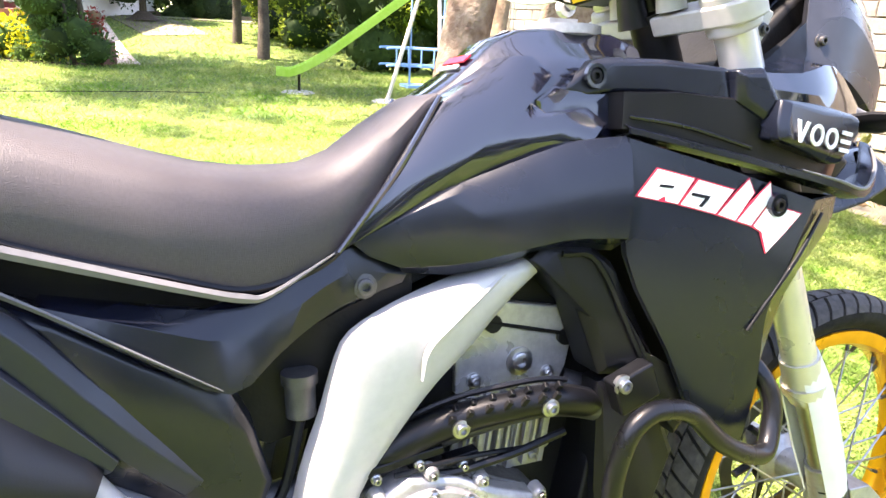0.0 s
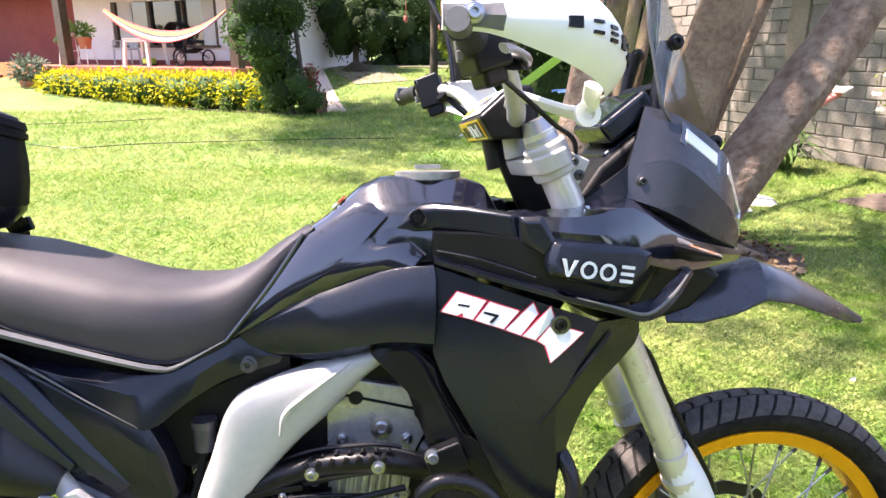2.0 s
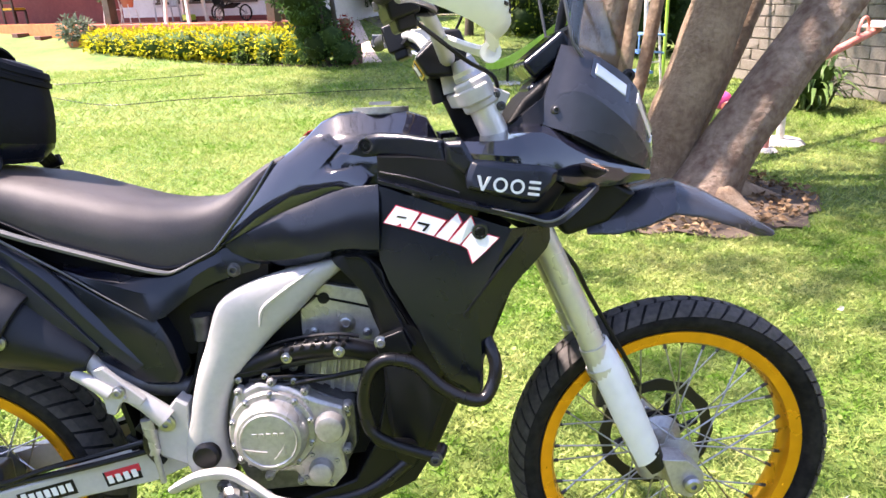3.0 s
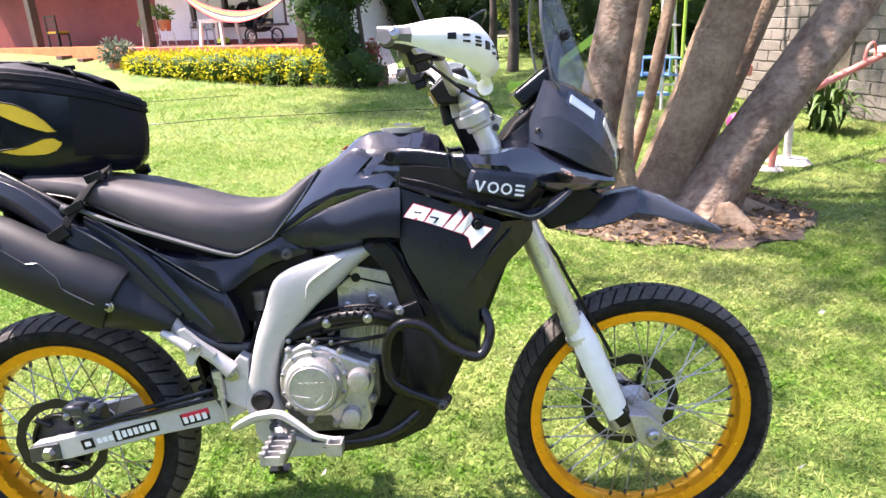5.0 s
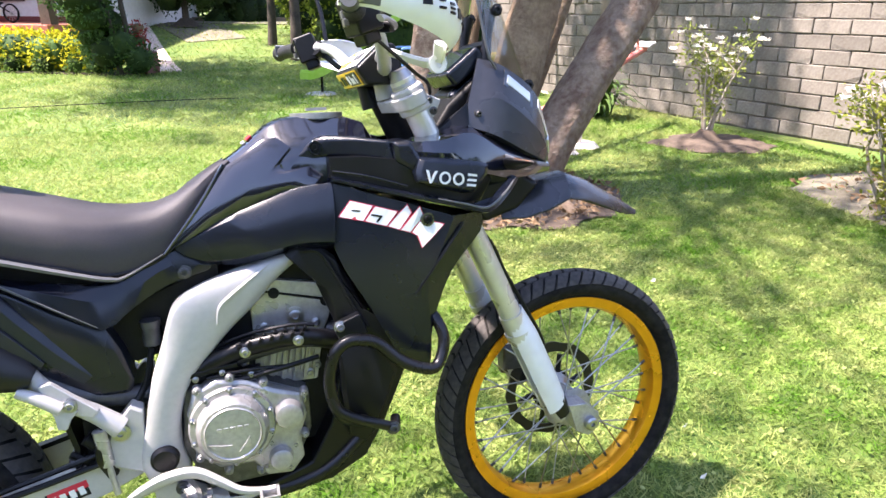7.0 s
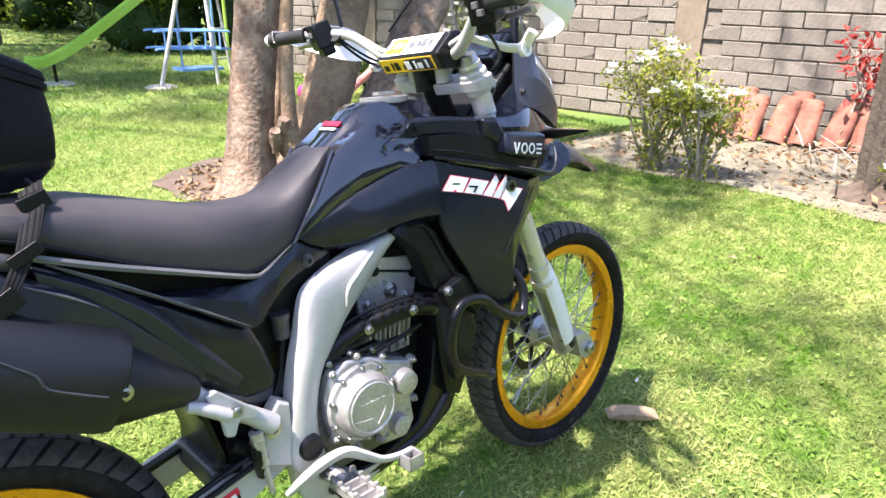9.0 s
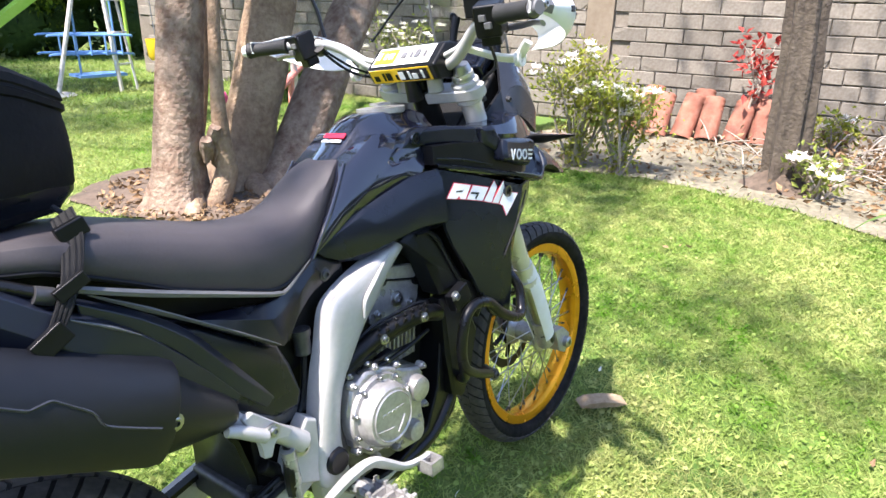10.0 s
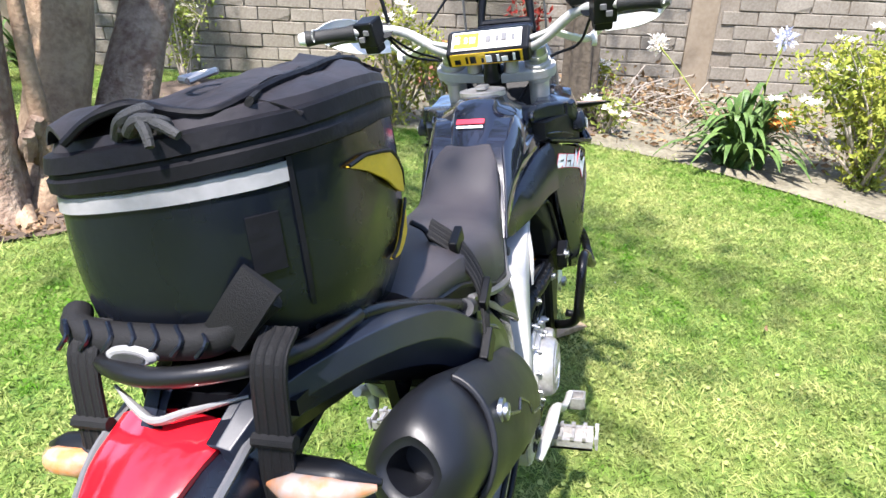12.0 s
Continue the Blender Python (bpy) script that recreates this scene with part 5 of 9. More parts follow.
part("reflector", moved(box(-0.004, 0.004, -0.052, 0.052, -0.013, 0.013), pose(-0.322, -0.004, 0.948, 0, -14)), RED_LENS, bike, "red rear reflector", bevel=0.003)
part("rear_fender", loft([[Vector((u, v, w)) for v, w in ((-0.06, a - 0.02), (0, a), (0.06, a - 0.02), (0.055, a - 0.035), (0, a - 0.015), (-0.055, a - 0.035))] for u, a in ((0.05, 0.945), (-0.12, 0.968), (-0.22, 0.955), (-0.270, 0.90), (-0.285, 0.80), (-0.300, 0.70))]), BLACK_MATT, bike)
plate = part("number_plate", moved(box(-0.002, 0.002, -0.098, 0.098, -0.052, 0.052), pose(-0.336, 0.006, 0.876, 0, -14)), WHITE_PLASTIC, bike, "white number plate with dark bars", bevel=0.001)
for a, b, c, d in ((-0.062, 0.062, 0.022, 0.042), (-0.085, -0.048, -0.04, 0.01), (-0.04, -0.004, -0.04, 0.01), (0.01, 0.045, -0.04, 0.01), (0.052, 0.086, -0.04, 0.01)):
    part("print", moved(box(-0.0036, -0.0022, a, b, c, d), pose(-0.336, 0.006, 0.876, 0, -14)), BLACK_MATT, plate)
# -- frame: silver cast spars --
SPAR_REAR = [(0.796, 0.806), (0.700, 0.782), (0.641, 0.765), (0.592, 0.744), (0.571, 0.722), (0.549, 0.658), (0.530, 0.610), (0.516, 0.560), (0.506, 0.515), (0.494, 0.470), (0.490, 0.430), (0.500, 0.402)]
SPAR_FRONT = [(0.803, 0.784), (0.762, 0.752), (0.715, 0.706), (0.670, 0.668), (0.615, 0.610), (0.584, 0.568), (0.567, 0.513), (0.563, 0.471), (0.566, 0.440), (0.574, 0.406)]


def evenly(line, n):
    """n points at even steps of length along a bent line of (u, w) points."""
    p = np.array([[q.x, q.z] for q in smooth_path([(u, 0, w) for u, w in line], 4)])
    run = np.concatenate([[0], np.cumsum(np.hypot(*np.diff(p, axis=0).T))])
    at = np.linspace(0, run[-1], n)
    return np.stack([np.interp(at, run, p[:, 0]), np.interp(at, run, p[:, 1])], -1)


SPAR_ROWS = list(zip(evenly(SPAR_REAR, 40), evenly(SPAR_FRONT, 40)))
SPAR_PROFILE = ((0.0, 0.088), (0.0, 0.120), (0.03, 0.127), (0.10, 0.131), (0.30, 0.134), (0.55, 0.135), (0.80, 0.131), (0.95, 0.125), (1.0, 0.117), (1.0, 0.088))
for s in (-1, 1):
    spar = bent(loft([[Vector((a[0] + (b[0] - a[0]) * q, s * v, a[1] + (b[1] - a[1]) * q)) for q, v in SPAR_PROFILE] for a, b in SPAR_ROWS]), lambda u, w: 0.004 - 0.113 * (u - 0.5))
    part("frame_spar", spar, SILVER, bike, "silver cast frame spar", sharp=50)
    part("frame_rib", tube([(0.755, s * 0.106, 0.790), (0.690, s * 0.121, 0.748), (0.658, s * 0.126, 0.722), (0.650, s * 0.127, 0.690)], [0.002, 0.0045, 0.0045, 0.002], 6, 4), SILVER, bike)
    part("foot_plate", slab([(0.506, 0.548), (0.486, 0.560), (0.443, 0.512), (0.427, 0.475), (0.440, 0.445), (0.470, 0.432), (0.500, 0.420)], s * 0.095, s * 0.130, rim=0.005), SILVER, bike, "silver footrest plate", bevel=0.003)
    bolt(0.465, s * 0.135, 0.513, 0.011)
    part("pivot_cap", moved(turned([(0, -0.010), (0.020, -0.010), (0.025, -0.006), (0.026, 0.004), (0, 0.004)], 24), pose(0.532, s * 0.136, 0.447, 0, 0, 0 if s < 0 else 180)), BLACK_MATT, bike)
    part("pillion_hanger", joined(slab([(0.352, 0.628), (0.372, 0.632), (0.440, 0.568), (0.430, 0.556), (0.400, 0.566), (0.362, 0.602)], s * 0.136, s * 0.150), slab([(0.366, 0.592), (0.392, 0.596), (0.410, 0.576), (0.396, 0.562), (0.388, 0.544), (0.374, 0.548), (0.372, 0.572)], s * 0.142, s * 0.158)), SILVER, bike, "silver pillion footrest hanger", bevel=0.003)
    part("pillion_peg", tube([(0.322, s * 0.150, 0.624), (0.345, s * 0.152, 0.612), (0.384, s * 0.154, 0.584)], [0.009, 0.011, 0.012], 10, 3), SILVER, bike, "folded silver pillion footrest")
    bolt(0.398, s * 0.158, 0.588, 0.008)
    # foot peg with teeth
    peg = [box(0.553, 0.607, s * 0.15 if s > 0 else -0.250, s * 0.250 if s > 0 else -0.15, 0.348, 0.354)]
    for e in (0.553, 0.599):
        peg.append(box(e, e + 0.008, min(s * 0.15, s * 0.250), max(s * 0.15, s * 0.250), 0.348, 0.372))
    for k in range(5):
        vv = s * (0.158 + k * 0.025)
        peg.append(box(0.555, 0.605, vv - 0.003, vv + 0.003, 0.350, 0.370))
        for e in (0.557, 0.603):
            peg.append(box(e - 0.004, e + 0.004, vv - 0.004, vv + 0.004, 0.368, 0.380))
    part("foot_peg", joined(*peg), CAST, bike, "toothed alloy foot peg", smooth=False)
    part("peg_mount", tube([(0.558, s * 0.12, 0.378), (0.575, s * 0.145, 0.365), (0.58, s * 0.165, 0.36)], [0.018, 0.016, 0.012], 8, 2), CAST, bike)
    part("lower_rail", tube([(0.53, s * 0.095, 0.40), (0.56, s * 0.10, 0.335), (0.63, s * 0.105, 0.318), (0.72, s * 0.11, 0.322), (0.83, s * 0.11, 0.345), (0.93, s * 0.10, 0.42)], 0.015, 10, 5), BLACK_TUBE, bike)
part("brake_pedal", tube([(0.466, -0.150, 0.386), (0.490, -0.158, 0.402), (0.533, -0.168, 0.424), (0.581, -0.172, 0.428), (0.620, -0.175, 0.404), (0.658, -0.180, 0.378), (0.700, -0.186, 0.371), (0.723, -0.188, 0.372)], [0.010, 0.014, 0.016, 0.015, 0.013, 0.011, 0.010, 0.010], 10, 5, squash=0.7), SILVER, bike, "silver brake pedal")
tip = [box(0.692, 0.728, -0.225, -0.185, 0.350, 0.356)] + [box(0.692 + a, 0.697 + a, -0.225, -0.185, 0.350, 0.378) for a in (0, 0.031)] + [box(0.692, 0.728, b, b + 0.004, 0.350, 0.378) for b in (-0.225, -0.189)]
part("pedal_tip", joined(*tip), CAST, bike, smooth=False)
part("bracket", slab([(0.500, 0.402), (0.535, 0.398), (0.560, 0.372), (0.600, 0.346), (0.640, 0.330), (0.705, 0.328), (0.700, 0.312), (0.650, 0.294), (0.566, 0.292), (0.527, 0.314), (0.505, 0.350)], -0.085, -0.122, rim=0.006), SILVER, bike, bevel=0.004)
bolt(0.556, -0.137, 0.380, 0.009, mat=DARK_CAST)
bolt(0.575, -0.126, 0.327, 0.008, mat=DARK_CAST)

# -- engine --
part("crankcase", joined(slab([(0.575, 0.560), (0.640, 0.580), (0.722, 0.560), (0.806, 0.520), (0.806, 0.440), (0.763, 0.355), (0.603, 0.348), (0.562, 0.446)], -0.105, 0.105, rim=0.012)), CASE, bike, "cast aluminium engine case", bevel=0.004)
def cover(u, w, r, v, thick, mat=CAST, name="engine_cover", label="", sides=40, dome=0.3):
    prof = [(0, -thick), (r * 0.30, -thick), (r * 0.70, -thick), (r * 0.86, -thick * 0.93), (r * 0.97, -thick * 0.6), (r, 0.0), (r, 0.03)]
    return part(name, moved(turned(prof, sides), pose(u, v, w)), mat, bike, label)


part("side_cover", slab([(0.578, 0.520), (0.592, 0.562), (0.635, 0.582), (0.690, 0.572), (0.742, 0.545), (0.790, 0.528), (0.797, 0.480), (0.782, 0.440), (0.786, 0.392), (0.760, 0.362), (0.712, 0.366), (0.690, 0.398), (0.625, 0.402), (0.585, 0.440)], -0.095, -0.130, rim=0.007), CAST, bike, "silver engine side cover", bevel=0.004)
for u, w in ((0.600, 0.566), (0.660, 0.582), (0.720, 0.562), (0.795, 0.528), (0.790, 0.440), (0.700, 0.380), (0.592, 0.430), (0.640, 0.392)):
    part("cover_boss", moved(turned([(0, -0.006), (0.006, -0.006), (0.0085, -0.002), (0.009, 0.012), (0, 0.012)], 14), pose(u, -0.126, w)), CAST, bike)
    bolt(u, -0.131, w, 0.0042)
clutch = cover(0.657, 0.488, 0.067, -0.140, 0.030, label="round silver clutch cover")
for k in range(10):
    a = 0.3 + k * 2 * math.pi / 10
    bolt(0.657 + 0.0745 * math.cos(a), -0.141, 0.488 + 0.0745 * math.sin(a), 0.0042)
part("clutch_rim", moved(turned([(0.060, -0.002), (0.077, -0.002), (0.080, 0.002), (0.080, 0.03), (0.060, 0.03)], 40), pose(0.657, -0.137, 0.488)), CAST, bike)
part("clutch_detail", moved(turned([(0.048, -0.0295), (0.0505, -0.032), (0.053, -0.0295)], 40), pose(0.657, -0.140, 0.488)), CAST, bike)
for a0, a1, lift in ((200, 262, -0.018), (278, 340, -0.018)):
    wing = [(0.657 + r * math.cos(radians(a)), 0.488 + lift + 0.7 * r * math.sin(radians(a)) + 0.018) for a, r in ((a0, 0.052), ((a0 + a1) / 2, 0.050), (a1, 0.030), ((a0 + a1) / 2, 0.034))]
    part("clutch_fin", slab(wing, -0.168, -0.1725, rim=0.001), CAST, bike)
for k in range(5):
    part("clutch_mark", moved(box(-0.0045, 0.0045, -0.0012, 0.0012, -0.0035, 0.0035), pose(0.633 + k * 0.0122, -0.1704, 0.500, 0, 3)), CAST, bike, bevel=0.001)
cover(0.762, 0.493, 0.029, -0.122, 0.030, label="small round silver cover", sides=28)
cover(0.740, 0.404, 0.024, -0.122, 0.028, label="water pump cover", sides=24)
part("pump_rim", moved(turned([(0.020, -0.004), (0.036, -0.004), (0.038, 0.0), (0.038, 0.03), (0.02, 0.03)], 28), pose(0.740, -0.120, 0.404)), CAST, bike)
for k in range(4):
    a = 0.5 + k * math.pi / 2
    bolt(0.740 + 0.034 * math.cos(a), -0.127, 0.404 + 0.034 * math.sin(a), 0.005)
    bolt(0.762 + 0.034 * math.cos(a), -0.118, 0.493 + 0.034 * math.sin(a), 0.005)
# cylinder with fins, head, head cover
cylinder = part("cylinder", slab([(0.702, 0.530), (0.828, 0.528), (0.848, 0.640), (0.722, 0.645)], -0.066, 0.066), CAST, bike, "ribbed silver cylinder", smooth=False)
for k in range(6):
    part("fin", moved(box(-0.004, 0.004, -0.075, 0.075, -0.052, 0.05), pose(0.725 + k * 0.022, 0, 0.585, 0, 10)), CAST, cylinder, bevel=0.001)
part("cylinder_head", slab([(0.712, 0.640), (0.712, 0.700), (0.745, 0.725), (0.870, 0.690), (0.862, 0.655), (0.848, 0.628), (0.75, 0.640)], -0.070, 0.070, rim=0.006), CAST, bike, "silver cylinder head", bevel=0.003)
part("head_cover", slab([(0.742, 0.727), (0.750, 0.752), (0.852, 0.732), (0.872, 0.695)], -0.074, 0.074, rim=0.006), CAST, bike, "silver valve cover", bevel=0.003)
part("head_gasket", tube([(0.738, -0.074, 0.728), (0.872, -0.074, 0.694)], 0.0025, 6, 1), ENGINE_BLACK, bike)
# near-black discs put the shade of two recesses into colour
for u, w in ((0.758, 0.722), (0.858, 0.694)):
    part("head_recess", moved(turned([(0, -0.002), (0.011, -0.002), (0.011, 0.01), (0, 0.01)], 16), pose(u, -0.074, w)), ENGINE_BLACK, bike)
bolt(0.796, -0.072, 0.670, 0.012)
for u, w in ((0.735, 0.655), (0.835, 0.650), (0.72, 0.560), (0.815, 0.545), (0.70, 0.60), (0.69, 0.588), (0.83, 0.56)):
    bolt(u, -0.074, w, 0.006)
for k in range(9):
    part("barrel_rib", moved(box(-0.0022, 0.0022, -0.004, 0.004, -0.030, 0.034), pose(0.728 + k * 0.0125, -0.077, 0.585, 0, 9)), CAST, bike, bevel=0.001)
for u, w, long in ((0.600, 0.594, 0.05), (0.648, 0.600, 0.06), (0.700, 0.588, 0.04)):
    part("hose_clip", moved(box(-long / 2, long / 2, -0.008, 0.008, -0.005, 0.005), pose(u, -0.112, w, 0, -6)), BLACK_MATT, bike, bevel=0.002)
    bolt(u, -0.122, w - 0.008, 0.004)
# intake, throttle body, reservoir, hoses
part("throttle_body", joined(tube([(0.57, 0, 0.69), (0.70, 0, 0.69)], 0.04, 16, 1), tube([(0.60, -0.075, 0.69), (0.66, -0.075, 0.69)], 0.022, 12, 1)), DARK_CAST, bike)
part("throttle_linkage", joined(box(0.615, 0.665, -0.095, -0.075, 0.665, 0.70), tube([(0.64, -0.09, 0.65), (0.67, -0.09, 0.71)], 0.006, 8, 1), tube([(0.62, -0.095, 0.69), (0.655, -0.095, 0.66)], 0.005, 8, 1)), CAST, bike)
part("fluid_reservoir", joined(tube([(0.532, -0.082, 0.655), (0.532, -0.082, 0.690)], 0.016, 16, 1), tube([(0.532, -0.082, 0.690), (0.532, -0.082, 0.702)], 0.019, 16, 1)), DARK_CAST, bike, "brake fluid reservoir")
for pts, r in (([(0.53, -0.085, 0.65), (0.51, -0.09, 0.58), (0.47, -0.10, 0.52)], 0.006), ([(0.60, -0.09, 0.64), (0.66, -0.11, 0.575), (0.74, -0.13, 0.585), (0.83, -0.12, 0.595)], 0.005), ([(0.62, -0.12, 0.585), (0.70, -0.125, 0.592), (0.79, -0.12, 0.585)], 0.003), ([(0.44, -0.12, 0.43), (0.43, -0.135, 0.48), (0.45, -0.12, 0.55)], 0.012), ([(0.43, -0.12, 0.455), (0.30, -0.12, 0.425), (0.17, -0.11, 0.395), (0.09, -0.11, 0.375)], 0.006), ([(0.56, 0.03, 0.62), (0.66, 0.04, 0.64), (0.80, 0.05, 0.78)], 0.014)):
    part("hose", tube(pts, r, 8, 6), BLACK_MATT, bike)
part("master_cylinder", joined(tube([(0.432, -0.135, 0.525), (0.438, -0.135, 0.455)], [0.013, 0.011], 10, 1), tube([(0.438, -0.135, 0.455), (0.446, -0.135, 0.395)], 0.006, 8, 1)), CAST, bike)
# added filler body; its black stands for shade between the engine parts
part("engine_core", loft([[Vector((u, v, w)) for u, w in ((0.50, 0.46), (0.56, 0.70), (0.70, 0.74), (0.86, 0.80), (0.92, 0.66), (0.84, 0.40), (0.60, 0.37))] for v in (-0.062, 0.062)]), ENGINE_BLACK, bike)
# header pipe heat shield with slots, and the pipes
SHIELD = [(0.580, -0.092, 0.578), (0.640, -0.102, 0.611), (0.693, -0.110, 0.630), (0.750, -0.126, 0.643), (0.800, -0.132, 0.645), (0.850, -0.126, 0.630), (0.895, -0.105, 0.605)]
part("header_pipe", tube([(0.86, -0.06, 0.63), (0.93, -0.10, 0.60), (0.90, -0.115, 0.61), (0.80, -0.118, 0.638), (0.66, -0.092, 0.608), (0.52, -0.070, 0.56), (0.42, -0.10, 0.58), (0.33, -0.11, 0.635)], 0.019, 14, 6), DARK_CAST, bike)
part("heat_shield", tube(SHIELD, [0.022, 0.022, 0.021, 0.020, 0.020, 0.019, 0.014], 14, 6, squash=0.85), BLACK_MATT, bike, "black slotted exhaust heat shield")
shield_line = smooth_path(SHIELD, 20)
for q in (0.30, 0.36, 0.42, 0.48, 0.54, 0.60, 0.66):
    c = shield_line[int(q * (len(shield_line) - 1))]
    # dark block stands in for the shade inside a slot
    part("shield_slot", moved(box(-0.0035, 0.0035, -0.003, 0.003, -0.009, 0.009), pose(c.x, c.y - 0.0165, c.z + 0.009, 24, 24)), ENGINE_BLACK, bike, bevel=0.0015)
    part("shield_tooth", moved(box(-0.003, 0.003, -0.004, 0.004, -0.006, 0.006), pose(c.x + 0.008, c.y - 0.010, c.z + 0.019, 30, 20)), BLACK_MATT, bike, bevel=0.0015)
bolt(0.693, -0.131, 0.629, 0.007)
bolt(0.791, -0.152, 0.645, 0.007)
part("shield_fin", tube([p + Vector((0, 0.004, 0.024)) for p in shield_line[20:95:5]], 0.0035, 6, 2), BLACK_MATT, bike)
# radiator, skid plate, crash bars
part("radiator", moved(box(-0.02, 0.02, -0.14, 0.14, -0.13, 0.13), pose(0.985, 0, 0.72, 0, -20)), RADIATOR_FIN, bike, bevel=0.003)
part("skid_plate", loft([[Vector((u, v * k, w)) for u, w, k in ((0.885, 0.640, 1), (0.985, 0.600, 0.9), (1.020, 0.545, 0.8), (0.960, 0.420, 0.85), (0.915, 0.352, 0.9), (0.840, 0.318, 0.95), (0.700, 0.298, 1), (0.560, 0.300, 1), (0.565, 0.330, 1.04), (0.700, 0.338, 1.05), (0.800, 0.372, 1.05), (0.845, 0.45, 1.05), (0.865, 0.54, 1.05))] for v in (-0.115, -0.105, 0.105, 0.115)]), BLACK_MATT, bike, "matt black engine skid plate", bevel=0.006)
for s in (-1, 1):
    part("guard_panel", slab([(0.866, 0.655), (0.930, 0.660), (0.960, 0.600), (0.985, 0.545), (0.955, 0.47), (0.915, 0.40), (0.880, 0.42), (0.868, 0.52)], s * 0.10, s * 0.138, rim=0.01), BLACK_MATT, bike)
    part("crash_bar", tube([(0.925, s * 0.12, 0.44), (0.860, s * 0.190, 0.490), (0.836, s * 0.206, 0.563), (0.846, s * 0.212, 0.625), (0.870, s * 0.214, 0.650), (0.898, s * 0.216, 0.652), (0.929, s * 0.218, 0.641), (0.965, s * 0.222, 0.606), (1.003, s * 0.226, 0.584), (1.037, s * 0.222, 0.576), (1.056, s * 0.212, 0.597), (1.063, s * 0.204, 0.629), (1.054, s * 0.190, 0.661), (1.036, s * 0.160, 0.690)], 0.0115, 12, 6), BLACK_TUBE, bike, "black tubular crash bar")
    part("crash_bar", tube([(0.836, s * 0.206, 0.545), (0.846, s * 0.208, 0.518), (0.877, s * 0.206, 0.494), (0.922, s * 0.200, 0.471), (0.957, s * 0.190, 0.454), (0.968, s * 0.160, 0.455)], 0.0100, 12, 6), BLACK_TUBE, bike)
    part("bolt", moved(bolt_mesh(0.009), pose(0.954, s * 0.202, 0.455, 0, 0, 0 if s < 0 else 180)), DARK_CAST, bike)
    part("crash_mount", moved(box(-0.028, 0.028, -0.012, 0.012, -0.022, 0.022), pose(0.888, s * 0.165, 0.660, 0, -20)), BLACK_MATT, bike, bevel=0.004)
    bolt(0.868, s * 0.176, 0.668, 0.008)

# -- swingarm, shock, muffler --
for s in (-1, 1):
    arm = slab([(-0.045, 0.336), (0.037, 0.352), (0.200, 0.395), (0.423, 0.450), (0.500, 0.470), (0.505, 0.420), (0.423, 0.384), (0.283, 0.356), (0.043, 0.298), (-0.045, 0.286)], s * 0.080, s * 0.112, rim=0.006)
    part("swingarm_leg", arm, SILVER, bike, "silver box-section swingarm with sponsor shapes", bevel=0.003)
    part("axle_block", slab([(-0.052, 0.330), (0.022, 0.342), (0.026, 0.300), (-0.050, 0.292)], s * 0.078, s * 0.116, rim=0.003), DARK_CAST, bike)
    part("axle_nut", moved(turned([(0, -0.012), (0.012, -0.012), (0.015, -0.006), (0.017, 0.0), (0, 0.0)], 6), pose(-0.002, s * 0.117, 0.316, 0, 0, 0 if s < 0 else 180)), STEEL, bike)
def decal(u0, w0, u1, w1, tall, mat, lift=0.0):
    d = Vector((u1 - u0, w1 - w0)).normalized()
    n = Vector((-d.y, d.x)) * tall / 2
    return part("print", slab([(u0 - n.x, w0 - n.y), (u1 - n.x, w1 - n.y), (u1 + n.x, w1 + n.y), (u0 + n.x, w0 + n.y)], -0.1115, -0.1130 - lift), mat, bike)


for u in (0.306,):
    decal(u + 0.02, 0.391, u + 0.088, 0.408, 0.030, BLACK_MATT)
    decal(u + 0.022, 0.400, u + 0.088, 0.4165, 0.014, RED_PRINT, 0.0006)
    for k in range(4):
        decal(u + 0.026 + k * 0.0155, 0.391 + k * 0.0039, u + 0.036 + k * 0.0155, 0.3935 + k * 0.0039, 0.016, WHITE_PRINT, 0.0014)
decal(0.158, 0.354, 0.268, 0.3815, 0.030, BLACK_MATT)
for k in range(7):
    decal(0.165 + k * 0.0145, 0.3565 + k * 0.0036, 0.175 + k * 0.0145, 0.359 + k * 0.0036, 0.017 if k else 0.024, WHITE_PRINT, 0.0008)
decal(0.078, 0.333, 0.108, 0.3405, 0.026, BLACK_MATT)
decal(0.086, 0.335, 0.100, 0.3385, 0.012, WHITE_PRINT, 0.0008)
for k in range(3):
    decal(0.116 + k * 0.0145, 0.343 + k * 0.0036, 0.127 + k * 0.0145, 0.3456 + k * 0.0036, 0.013, WHITE_PRINT)
part("swingarm_bridge", box(0.36, 0.42, -0.085, 0.085, 0.40, 0.455), DARK_CAST, bike, bevel=0.01)
part("linkage", joined(box(0.395, 0.470, -0.085, 0.05, 0.40, 0.56), tube([(0.40, -0.10, 0.50), (0.46, -0.10, 0.44)], 0.014, 10, 1), tube([(0.37, -0.095, 0.47), (0.44, -0.10, 0.42)], 0.008, 8, 1)), ENGINE_BLACK, bike, bevel=0.006)
part("shock", tube([(0.42, 0.0, 0.42), (0.47, 0.0, 0.72)], 0.035, 16, 1), ENGINE_BLACK, bike)
part("chain_guide", slab([(0.18, 0.40), (0.42, 0.46), (0.42, 0.45), (0.18, 0.39)], 0.06, 0.08), BLACK_MATT, bike)
part("mud_flap", loft([[Vector((u, v, w)) for v in (-0.095, 0.095)] + [Vector((u + 0.010, v, w)) for v in (0.095, -0.095)] for u, w in ((0.25, 0.70), (0.315, 0.64), (0.360, 0.56), (0.378, 0.48), (0.372, 0.40))]), BLACK_MATT, bike, "black rubber mud flap")
